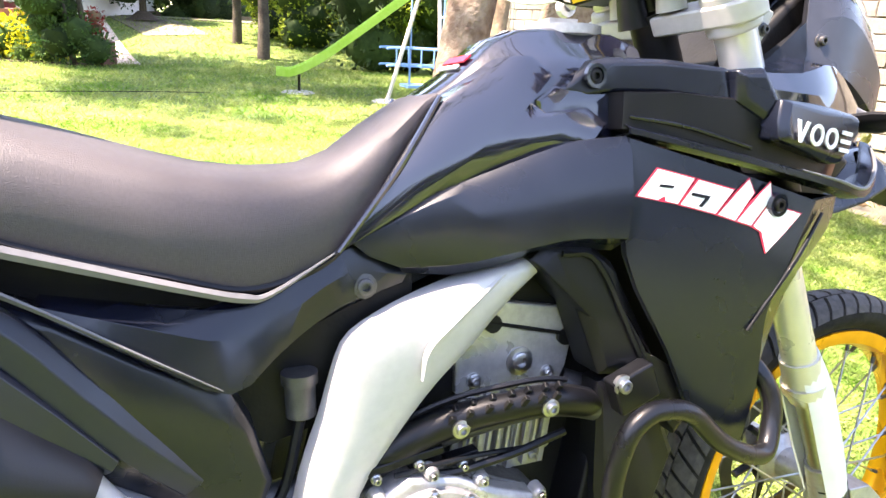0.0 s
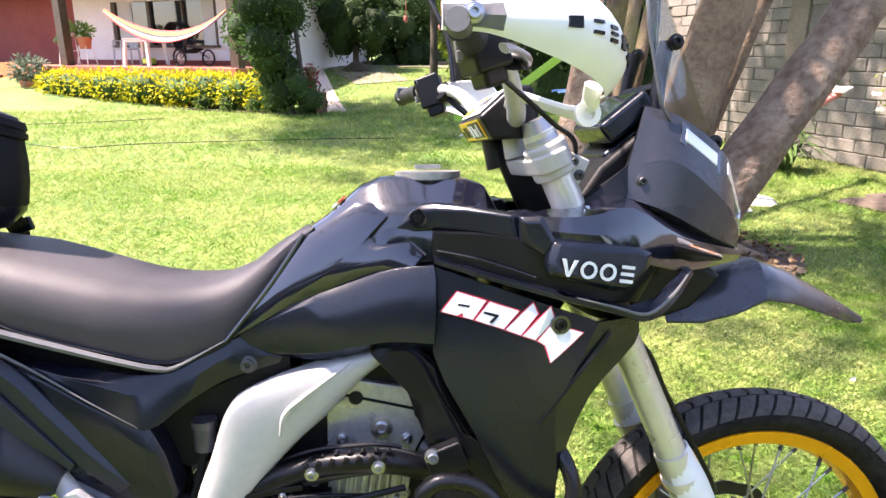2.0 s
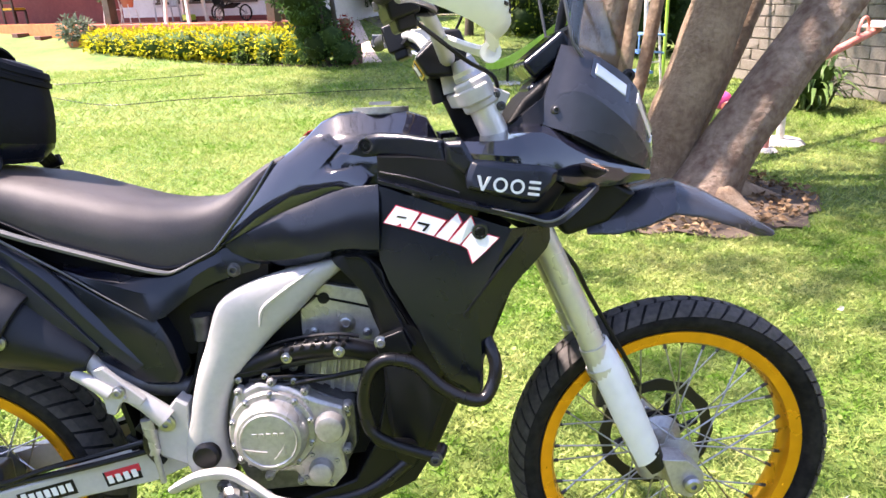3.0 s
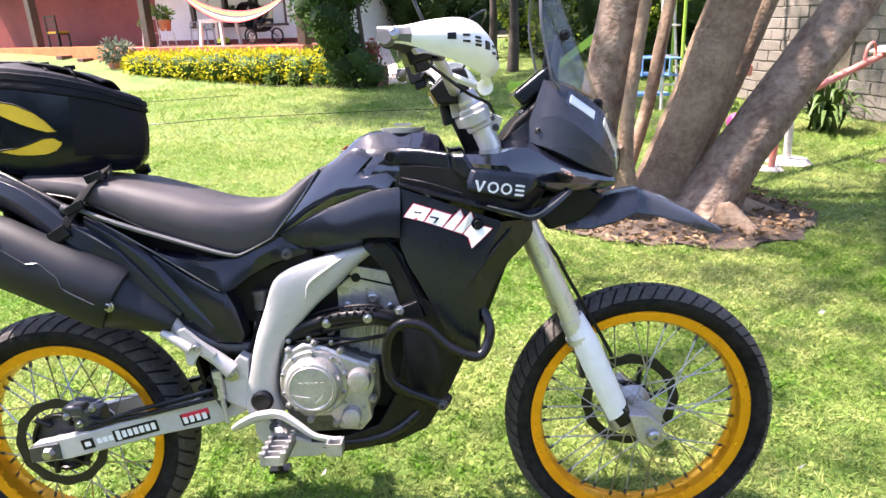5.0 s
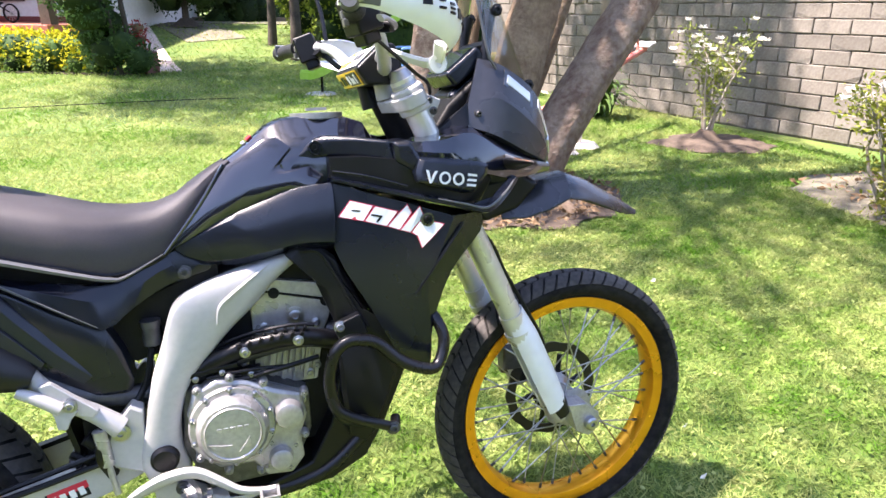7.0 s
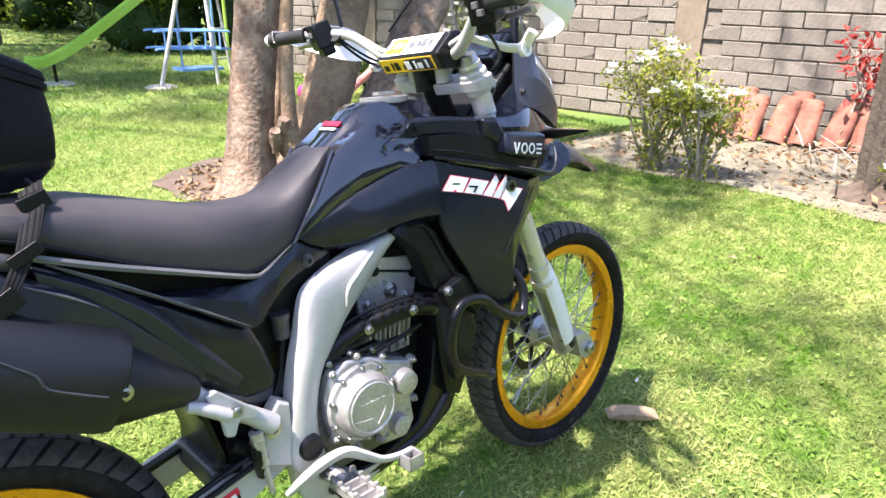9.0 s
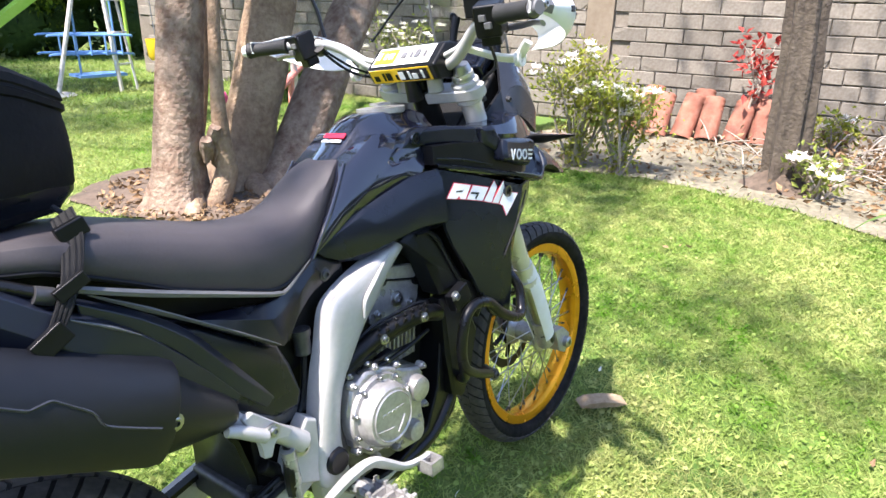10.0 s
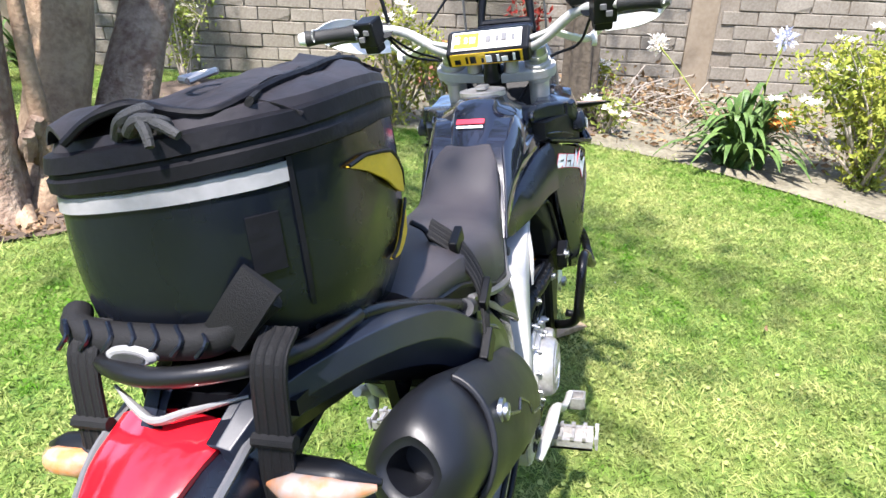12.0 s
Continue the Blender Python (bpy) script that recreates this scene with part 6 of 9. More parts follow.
part("fender_inner", loft([[Vector((u, v, w)) for v in (-0.085, 0.085)] + [Vector((u + 0.004, v, w + 0.010)) for v in (0.085, -0.085)] for u, w in ((0.055, 0.835), (0.10, 0.81), (0.22, 0.73), (0.32, 0.64))]), ENGINE_BLACK, bike)
part("rear_caliper", joined(box(0.055, 0.125, -0.10, -0.055, 0.36, 0.42), box(0.035, 0.085, -0.105, -0.065, 0.40, 0.43)), DARK_CAST, bike, bevel=0.008)
for u, w in ((0.045, 0.405), (0.11, 0.425), (0.075, 0.385)):
    bolt(u, -0.106, w, 0.006)
part("brake_line", tube([(0.10, -0.105, 0.40), (0.14, -0.112, 0.395), (0.22, -0.112, 0.42), (0.33, -0.11, 0.445), (0.42, -0.115, 0.47)], 0.0055, 8, 6), BLACK_MATT, bike)
# muffler
MUF = Vector((-0.380, 0, 0.186)).normalized()
MUF_UP = Vector((MUF.z * -1, 0, MUF.x)).normalized() * -1
def muf(q, a, ru, rv, v0=-0.132):
    c = Vector((0.345, v0, 0.640)).lerp(Vector((-0.132, v0, 0.872)), q)
    return c + MUF_UP * (ru * math.sin(a)) + Vector((0, rv * math.cos(a), 0))


rings = []
for q, ru, rv in ((0.0, 0.020, 0.022), (0.03, 0.030, 0.030), (0.22, 0.066, 0.052), (0.26, 0.072, 0.056), (0.60, 0.078, 0.060), (0.80, 0.079, 0.062), (0.82, 0.077, 0.061), (0.89, 0.074, 0.059), (0.94, 0.067, 0.056), (0.975, 0.056, 0.050), (0.998, 0.043, 0.040), (1.004, 0.034, 0.033), (0.998, 0.030, 0.029), (0.996, 0.024, 0.024), (0.97, 0.0225, 0.0225), (0.90, 0.022, 0.022)):
    rings.append([muf(q, a, ru * (1 - 0.08 * abs(math.sin(2 * a))), rv * (1 - 0.08 * abs(math.sin(2 * a)))) for a in np.linspace(0, 2 * math.pi, 28, endpoint=False)])
muffler = part("muffler", loft(rings), MUFFLER_BLACK, bike, "matt black angular exhaust muffler")
shell = []
for q in (0.24, 0.28, 0.50, 0.76, 0.82):
    grow = 0.009 if 0.25 < q < 0.8 else 0.004
    out = [muf(q, a, 0.078 + grow, 0.061 + grow) for a in np.linspace(1.75, 3.9, 14)]
    inn = [muf(q, a, 0.074, 0.057) for a in np.linspace(3.9, 1.75, 14)]
    shell.append(out + inn)
part("muffler_shield", loft(shell), MUFFLER_BLACK, muffler, "black stepped heat shield", bevel=0.003)
# the step is drawn in graphite so its highlight shows as colour
part("shield_crease", tube([muf(q, a, 0.0872, 0.0702) for q, a in ((0.29, 3.14), (0.36, 3.12), (0.43, 3.08), (0.450, 2.98), (0.470, 2.88), (0.51, 2.81), (0.548, 2.74), (0.565, 2.74), (0.595, 2.84), (0.615, 2.86), (0.70, 2.79), (0.77, 2.73))], 0.0022, 6, 2), GREY_SATIN, muffler, "pressed step line with its highlight in lighter grey")
bolt(0.000, -0.1965, 0.850, 0.010)
bolt(0.230, -0.192, 0.701, 0.009)
part("muffler_bracket", joined(slab([(-0.045, 0.930), (0.005, 0.935), (0.020, 0.880), (-0.030, 0.860)], -0.078, -0.090), tube([(-0.019, -0.07, 0.910), (-0.019, -0.095, 0.910)], 0.017, 14, 1)), BLACK_MATT, bike)
bolt(-0.019, -0.097, 0.910, 0.008)
part("side_stand", tube([(0.50, 0.12, 0.36), (0.47, 0.19, 0.20), (0.44, 0.262, 0.045)], [0.012, 0.011, 0.010], 10, 2), BLACK_TUBE, bike)
part("stand_foot", moved(box(-0.03, 0.03, -0.018, 0.018, -0.005, 0.005), pose(0.44, 0.268, 0.044, 8)), BLACK_TUBE, bike)
# ---- tail bag on the seat and rack ----
bag = thing("tail_bag", "black nylon motorcycle tail bag with yellow crescents, strapped on", "bag", pose(0, BASE_Y, 0, -LEAN_DEG) @ Matrix.Translation((0, -0.003, 0)))


def bag_plan(n=44):
    """The bag's outline from above: flat rear, sides that draw together to a rounded front."""
    pts = []
    for a in np.linspace(0, 2 * math.pi, n, endpoint=False):
        c, s = math.cos(a), math.sin(a)
        u = 0.022 + 0.222 * math.copysign(abs(c) ** 0.62, c)
        taper = np.interp(u, [-0.20, -0.10, 0.0, 0.08, 0.16, 0.25], [0.116, 0.126, 0.119, 0.102, 0.074, 0.040])
        v = 0.032 + taper * math.copysign(abs(s) ** 0.55, s)
        pts.append((u, v))
    return pts


def bag_ring(e, grow=0.0, plan=bag_plan()):
    """A ring round the bag at the share e of its height."""
    ring = []
    for u, v in plan:
        lo = np.interp(u, [-0.19, 0.02, 0.27], [1.022, 0.982, 0.985])
        hi = np.interp(u, [-0.19, 0.05, 0.18, 0.27], [1.214, 1.206, 1.178, 1.142])
        pull = 1 + grow + 0.05 * math.sin(math.pi * min(max(e, 0), 1)) - (0.10 * (1 - e / 0.15) if e < 0.15 else 0)
        w = lo + (hi - lo) * e - 0.11 * (v - 0.032) * e
        ring.append(Vector((0.022 + (u - 0.022) * pull + 0.006 * e, 0.032 + (v - 0.032) * pull, w + 0.003 * noise.noise(Vector((u * 12, v * 12, e * 4))))))
    return ring


body = part("body", loft([bag_ring(e) for e in (0, 0.03, 0.08, 0.15, 0.3, 0.45, 0.6, 0.75, 0.88)]), BAG_SHINY, bag, "coated black side wall")
part("zip_band", loft([bag_ring(e, g) for e, g in ((0.80, 0.006), (0.81, 0.034), (0.86, 0.042), (0.87, 0.030), (0.885, 0.030), (0.895, 0.046), (0.955, 0.042), (0.965, 0.012))]), BAG_CLOTH, bag, "black quilted zip band")
# lid, a little uneven, with a turned-up flap
lid = [bag_ring(0.955, 0.01), bag_ring(1.0, 0.0), bag_ring(1.035, -0.12), bag_ring(1.065, -0.34), bag_ring(1.075, -0.65)]
for k, ring in enumerate(lid[2:]):
    for p in ring:
        p.z += 0.010 * noise.noise(Vector((p.x * 14, p.y * 14, 3.1))) * (k + 1) * 0.8
part("lid", loft(lid), BAG_TOP, bag, "soft black lid with elastic loops")
# flap that stands a little open along the top, its edge wavy and turned up
EDGE = [(-0.206, 0.070, 1.210), (-0.198, 0.046, 1.226), (-0.186, 0.016, 1.232), (-0.188, -0.014, 1.226), (-0.180, -0.040, 1.222), (-0.150, -0.054, 1.228), (-0.108, -0.056, 1.232),
        (-0.055, -0.056, 1.233), (0.002, -0.050, 1.234), (0.058, -0.045, 1.230), (0.110, -0.035, 1.220), (0.150, -0.020, 1.204), (0.178, 0.000, 1.188)]
edge_path = smooth_path(EDGE, 4)
rows = []
for k, p in enumerate(edge_path):
    q = k / (len(edge_path) - 1)
    rim = Vector((-0.185 + 0.375 * q, 0.014 + np.interp(q, [0, 0.5, 1], [0.094, 0.100, 0.055]), np.interp(q, [0, 0.6, 1], [1.210, 1.208, 1.176])))
    row = []
    for j in range(11):
        e = j / 10
        c = rim.lerp(p, e)
        c.z += 0.016 * math.sin(math.pi * e) * (1 - 0.5 * e) + 0.010 * noise.noise(Vector((c.x * 22, c.y * 22, 1.7))) * e
        row.append(c)
    rows.append(row + [c + Vector((0, 0, -0.004)) for c in reversed(row)])
part("flap", loft(rows), BAG_TOP, bag, "loose black flap standing open")
part("flap_hem", tube([p + Vector((0, 0, 0.001)) for p in edge_path], 0.0036, 7, 1), BAG_CLOTH, bag)
# draw cord and knot
part("cord", tube([(-0.196, 0.030, 1.212), (-0.204, 0.014, 1.226), (-0.196, -0.002, 1.230), (-0.203, 0.012, 1.216), (-0.208, -0.002, 1.225), (-0.198, -0.016, 1.220), (-0.190, 0.002, 1.212), (-0.204, 0.020, 1.220)], 0.0050, 8, 6), CORD_GREY, bag, "grey-black knotted cord")
part("cord", tube([(-0.206, 0.000, 1.226), (-0.213, -0.010, 1.218), (-0.217, -0.014, 1.208)], [0.0042, 0.0042, 0.0035], 8, 5), CORD_GREY, bag)
part("cord", tube([(-0.204, -0.008, 1.224), (-0.207, -0.022, 1.219), (-0.208, -0.032, 1.213)], [0.0042, 0.0042, 0.0035], 8, 5), CORD_GREY, bag)
for k, (u, v, w) in enumerate(((-0.150, -0.058, 1.224), (-0.098, -0.052, 1.226), (-0.045, -0.040, 1.228), (0.012, -0.038, 1.228), (0.070, -0.028, 1.228), (0.124, -0.020, 1.220))):
    part("elastic_loop", tube([(u - 0.004, v + 0.010, w + 0.002), (u + 0.004, v - 0.008, w - 0.003), (u + 0.014, v - 0.018, w - 0.010), (u + 0.020, v - 0.024, w - 0.016)], [0.006, 0.0045, 0.0045, 0.008], 8, 4, squash=0.35), BAG_TOP, bag)
    part("loop_bar", tube([(u - 0.012, v - 0.004, w + 0.002), (u + 0.010, v + 0.003, w + 0.003)], [0.005, 0.006], 7, 2, squash=0.6), WEBBING, bag)
part("carabiner", joined(tube([(-0.128, 0.010, 1.240), (-0.110, 0.000, 1.244), (-0.096, 0.006, 1.243), (-0.100, 0.018, 1.242), (-0.118, 0.024, 1.241), (-0.128, 0.010, 1.240)], 0.003, 7, 5)), STEEL, bag)


def bag_patch(a0, a1, e0, e1, grow, mat, name, label="", rows=5):
    """A strip lying on the bag's wall from plan share a0 to a1 (0 to 1 round) and height e0 to e1."""
    plan = bag_plan(176)
    i0, i1 = int(a0 * 176), int(a1 * 176)
    idx = [i % 176 for i in range(i0, i1 + 1)]
    sheet = []
    for e in np.linspace(e0, e1, rows):
        ring = bag_ring(e, grow, plan)
        sheet.append([ring[i] for i in idx])
    back = [[p + Vector((0.022 - p.x, 0.032 - p.y, 0)) * 0.015 for p in row] for row in sheet]
    return part(name, loft([r + list(reversed(b)) for r, b in zip(sheet, back)]), mat, bag, label)


def bag_side(u, w):
    """How far out the bag's wall lies at u along and w up."""
    lo, hi = np.interp(u, [-0.19, 0.02, 0.27], [1.022, 0.982, 0.985]), np.interp(u, [-0.19, 0.05, 0.18, 0.27], [1.214, 1.206, 1.178, 1.142])
    e = min(max((w - lo) / (hi - lo + 0.014), 0), 1)
    pull = 1 + 0.05 * math.sin(math.pi * e)
    x = 0.022 + (u - 0.006 * e - 0.022) / pull
    c = min(abs(x - 0.022) / 0.222, 1) ** (1 / 0.62)
    return np.interp(x, [-0.20, -0.10, 0.0, 0.08, 0.16, 0.25], [0.116, 0.126, 0.119, 0.102, 0.074, 0.040]) * pull * math.sqrt(1 - c * c) ** 0.55


def crescent(side, mid, n=28):
    """A yellow crescent let into the side wall: mid holds u, w and half its width along it."""
    rows, top = [], []
    for q in np.linspace(0, len(mid) - 1, n):
        u, w, h = (float(np.interp(q, range(len(mid)), [m[i] for m in mid])) for i in range(3))
        row = []
        for lift in (0.004, 0.001):
            for e in (np.linspace(1, -1, 5) if lift == 0.004 else np.linspace(-1, 1, 5)):
                row.append(Vector((u, 0.032 + side * (bag_side(u, w + h * e) + lift), w + h * e)))
        rows.append(row)
        top.append(row[0])
    part("yellow_patch", loft(rows), YELLOW_CLOTH, bag, "yellow crescent patch")
    part("patch_edge", tube(top, 0.0020, 6, 1), BAG_CLOTH, bag)


for side in (-1, 1):
    crescent(side, [(-0.090, 1.156, 0.0006), (-0.055, 1.150, 0.007), (-0.012, 1.136, 0.0135), (0.030, 1.120, 0.0200), (0.064, 1.104, 0.0185), (0.086, 1.091, 0.0125), (0.101, 1.081, 0.001)])
    crescent(side, [(-0.018, 1.040, 0.0006), (0.020, 1.038, 0.008), (0.050, 1.042, 0.0135), (0.076, 1.048, 0.0180), (0.096, 1.052, 0.0150), (0.108, 1.054, 0.003)])
# plan angle: 0 = front, 0.25 = left, 0.5 = rear, 0.75 = right
bag_patch(0.385, 0.640, 0.715, 0.785, 0.010, REFLECT, "reflective_strip", "silver reflective strip")
bag_patch(0.640, 0.646, 0.05, 0.80, 0.012, BAG_CLOTH, "seam")
bag_patch(0.354, 0.360, 0.05, 0.80, 0.012, BAG_CLOTH, "seam")
bag_patch(0.588, 0.622, 0.40, 0.62, 0.012, BAG_CLOTH, "pull_tab")
bag_patch(0.86, 1.14, 0.02, 0.80, 0.006, BAG_CLOTH, "front_panel", "soft black front panel")
bag_patch(0.80, 0.86, 0.02, 0.80, 0.010, BAG_CLOTH, "side_pleat")
# carry handle at the rear: padded bar with stitched ridges, oval badge
part("carry_handle", tube([(-0.185, 0.135, 1.06), (-0.205, 0.115, 1.052), (-0.212, 0.05, 1.05), (-0.208, -0.02, 1.055), (-0.192, -0.065, 1.085)], [0.012, 0.014, 0.015, 0.014, 0.012], 12, 6), WEBBING, bag, "padded black carry handle")
for k in range(7):
    v = 0.112 - k * 0.022
    part("stitch_ridge", tube([(-0.210, v + 0.012, 1.0645), (-0.2235, v - 0.002, 1.0595), (-0.2270, v + 0.008, 1.048)], 0.0022, 6, 3), BLACK_SATIN, bag)
part("oval_badge", moved(turned([(0, -0.004), (0.018, -0.004), (0.022, -0.001), (0.022, 0.003), (0, 0.003)], 28), pose(-0.227, 0.048, 1.046, 0, 0, -90) @ Matrix.Diagonal((1.1, 1, 0.40, 1))), REFLECT, bag, "silver oval badge")
part("badge_field", moved(turned([(0, -0.0055), (0.014, -0.0055), (0.0145, -0.003), (0, -0.003)], 24), pose(-0.227, 0.048, 1.046, 0, 0, -90) @ Matrix.Diagonal((1.1, 1, 0.34, 1))), DARK_CAST, bag)
tab_rows = [(-0.213, -0.030, 1.060), (-0.212, -0.044, 1.076), (-0.206, -0.058, 1.094), (-0.201, -0.066, 1.104)]
part("handle_tab", loft([[Vector((u, v, w)) + d for d in (Vector((0.004, -0.013, -0.012)), Vector((0.002, 0.013, 0.010)), Vector((-0.002, 0.013, 0.010)), Vector((-0.003, -0.013, -0.012)))] for u, v, w in tab_rows]), WEBBING, bag, "folded grey webbing tab")


def strap(pts, wide, name="strap", side=(0, 0, 0), parent=bag):
    """Flat webbing along a path; side is the direction of its width."""
    path = smooth_path(pts, 5)
    wd = Vector(side).normalized() * wide / 2
    rings = []
    for i, p in enumerate(path):
        d = (path[min(i + 1, len(path) - 1)] - path[max(i - 1, 0)]).normalized()
        n = d.cross(wd).normalized() * 0.0016
        rings.append([p - wd - n, p + wd - n, p + wd + n, p - wd + n])
    band = part(name, loft(rings), WEBBING, parent, "black ribbed webbing strap", smooth=False)
    for q in (-0.78, -0.28, 0.28, 0.78):
        part("rib", tube([p + wd * q for p in path], 0.0026, 6, 1), WEBBING, band)
    return band



for s in (-1, 1):
    c = 0.015
    strap([(0.196, c + s * 0.080, 0.992), (0.188, c + s * 0.118, 0.968), (0.172, c + s * 0.146, 0.936), (0.156, c + s * 0.157, 0.906), (0.138, c + s * 0.162, 0.878), (0.118, c + s * 0.163, 0.848), (0.110, c + s * 0.159, 0.832)], 0.034, side=(1, 0, 0.45))
    part("buckle", moved(box(-0.020, 0.020, -0.006, 0.006, -0.012, 0.012), pose(0.190, c + s * 0.118, 0.975, 0, -18)), BLACK_MATT, bag, bevel=0.003)
    part("strap_slide", moved(box(-0.022, 0.022, -0.005, 0.005, -0.009, 0.009), pose(0.160, c + s * 0.159, 0.914, 0, -26)), BLACK_MATT, bag, bevel=0.002)
    part("strap_slide", moved(box(-0.023, 0.023, -0.006, 0.006, -0.014, 0.014), pose(0.122, c + s * 0.165, 0.856, 0, -30)), BLACK_MATT, bag, bevel=0.002)
    strap([(-0.200, s * 0.085 + 0.012, 1.062), (-0.226, s * 0.085 + 0.012, 1.045), (-0.236, s * 0.085 + 0.014, 0.990), (-0.240, s * 0.085 + 0.018, 0.930), (-0.236, s * 0.085 + 0.018, 0.890)], 0.030, side=(0, 1, 0))
    part("strap_loop", tube([(-0.2375, s * 0.103 + 0.014, 0.985), (-0.2375, s * 0.067 + 0.014, 0.985)], 0.006, 8, 1), WEBBING, bag)
part("zip_pull", tube([(0.196, -0.040, 1.000), (0.204, -0.056, 0.985), (0.196, -0.070, 0.962)], 0.004, 7, 5), BLACK_MATT, bag)
# ---- trees ----
def trunk(name, base, slope, r, mat, tall=3.4, bends=0.05, flare=1.35, fork=None, sides=18, seed=1, flute=0.0):
    """A tapered, slightly crooked stem with a flared foot, knots and low ridges."""
    rnd = random.Random(seed)
    bm = bmesh.new()
    rows, n = [], 46
    for k in range(n):
        z = -0.08 + tall * (k / (n - 1)) ** 1.15
        c = Vector((base[0] + slope[0] * z + bends * noise.noise(Vector((seed, z * 0.9, 0))), base[1] + slope[1] * z + bends * noise.noise(Vector((seed, 5, z * 0.9))), z))
        rad = r * (1 - 0.38 * z / tall) * (1 + (flare - 1) * math.exp(-max(z, 0) / 0.14))
        ring = []
        for i in range(sides):
            a = 2 * math.pi * i / sides
            root = 1 + 0.30 * math.exp(-max(z, 0) / 0.12) * math.sin(a * 4 + seed)
            knob = 1 + 0.10 * noise.noise(Vector((math.cos(a) * 1.6, math.sin(a) * 1.6, z * 3 + seed * 7))) + 0.045 * noise.noise(Vector((math.cos(a) * 5, math.sin(a) * 5, z * 11 + seed)))
            knob += flute * math.sin(a * 7 + 0.6 * z)
            ring.append(bm.verts.new(c + Vector((math.cos(a), math.sin(a), 0)) * rad * root * knob))
        rows.append(ring)
    for a, b in zip(rows, rows[1:]):
        for i in range(sides):
            bm.faces.new((a[i], a[(i + 1) % sides], b[(i + 1) % sides], b[i]))
    bm.faces.new(rows[-1])
    return bm


tree = thing("tree", "old multi-stemmed tree with flaking bark in a soil ring", "tree")
STEMS = (((1.86, 2.85), (0.17, 0.05), 0.155, BARK_LICHEN, 3), ((2.39, 3.02), (0.33, 0.0), 0.195, BARK, 5), ((2.62, 2.77), (0.66, 0.08), 0.195, BARK_LICHEN, 8),
         ((2.62, 3.22), (0.44, 0.10), 0.085, BARK, 11), ((2.25, 3.35), (0.26, 0.12), 0.050, BARK, 13))
for base, slope, r, mat, seed in STEMS:
    part("stem", trunk("stem", base, slope, r, mat, seed=seed), mat, tree)
part("side_shoot", tube([(2.02, 2.70, 0.0), (2.12, 2.68, 0.22), (2.10, 2.67, 0.45), (2.12, 2.70, 0.8), (2.20, 2.76, 1.4), (2.34, 2.85, 2.4)], [0.085, 0.070, 0.055, 0.04, 0.036, 0.03], 12, 5), BARK, tree)
for k, (x, y, z, long) in enumerate(((2.00, 2.68, 0.40, 0.10), (2.05, 2.67, 0.46, 0.12), (2.08, 2.69, 0.34, 0.14))):
    part("burl", tube([(x + 0.03, y + 0.05, z - 0.06), (x, y, z), (x + 0.02 * (k - 1), y - 0.03, z + long * 0.4), (x + 0.05 * k, y + 0.02, z - long)], [0.05, 0.045, 0.03, 0.02], 9, 4), BARK_LICHEN, tree)
for pts, r in (([(2.45, 2.95, 0.06), (2.36, 2.60, 0.02), (2.42, 2.38, -0.03)], [0.11, 0.06, 0.02]), ([(2.68, 2.74, 0.10), (2.78, 2.46, 0.02), (2.88, 2.28, -0.03)], [0.13, 0.08, 0.03]), ([(1.9, 2.75, 0.05), (1.78, 2.52, 0.0)], [0.09, 0.03]), ([(2.9, 2.8, 0.05), (3.2, 2.75, 0.0)], [0.09, 0.02])):
    part("root", tube(pts, r, 10, 5), BARK, tree)


def crown(centres, count, size, mat, parent, spread, squash=0.75, name="crown", seed=1):
    """A loose crown: leaves in clumps round many twig ends, with gaps."""
    rng = np.random.default_rng(seed)
    which = rng.integers(0, len(centres), count)
    p = np.array(centres)[which] + rng.normal(size=(count, 3)) * spread * np.array([1, 1, squash])
    d = rng.normal(size=(count, 3)) + np.array([0, 0, -0.2])
    return scattered(name, p, d, size * rng.uniform(0.6, 1.3, count), mat, parent)


CROWN_LEAF = leafy("tree_leaves", (0.045, 0.085, 0.018), (0.08, 0.13, 0.03), scale=2)
rng = np.random.default_rng(7)
twigs = [(2.1 + rng.normal() * 1.3, 2.5 + rng.normal() * 1.0, 4.2 + rng.uniform(-0.4, 0.9)) for _ in range(40)]
# unseen clumps, placed for the shade they throw on bike, lawn and wall
loose = [(rng.uniform(-2.6, 0.2), rng.uniform(-1.6, 0.9), 4.4 + rng.uniform(-0.2, 0.6)) for _ in range(26)]
twigs += [(rng.uniform(-0.4, 1.2), rng.uniform(-0.2, 1.7), 4.4 + rng.uniform(-0.2, 0.6)) for _ in range(3)]
twigs += [(4.6 + rng.normal() * 0.4, rng.uniform(4.6, 8.1), 4.3 + rng.uniform(-0.3, 0.5)) for _ in range(50)]
twigs += [(rng.uniform(-2.2, 2.2), rng.uniform(5.4, 8.4), 4.6 + rng.uniform(-0.3, 0.6)) for _ in range(30)]
crown(twigs, 13800, 0.125, CROWN_LEAF, tree, 0.21, seed=3)
# sparse unseen leaves added for dappled shade round the bike
crown(loose, 1050, 0.125, CROWN_LEAF, tree, 0.27, name="loose_crown", seed=6)
twigs += loose
for k, t in enumerate(twigs[::6]):
    s = STEMS[k % 3]
    z = 2.9
    part("limb", tube([(s[0][0] + s[1][0] * z, s[0][1] + s[1][1] * z, z), ((s[0][0] + s[1][0] * z + t[0]) / 2, (s[0][1] + s[1][1] * z + t[1]) / 2, z + 0.5), t], [0.034, 0.018, 0.008], 7, 4), BARK, tree)

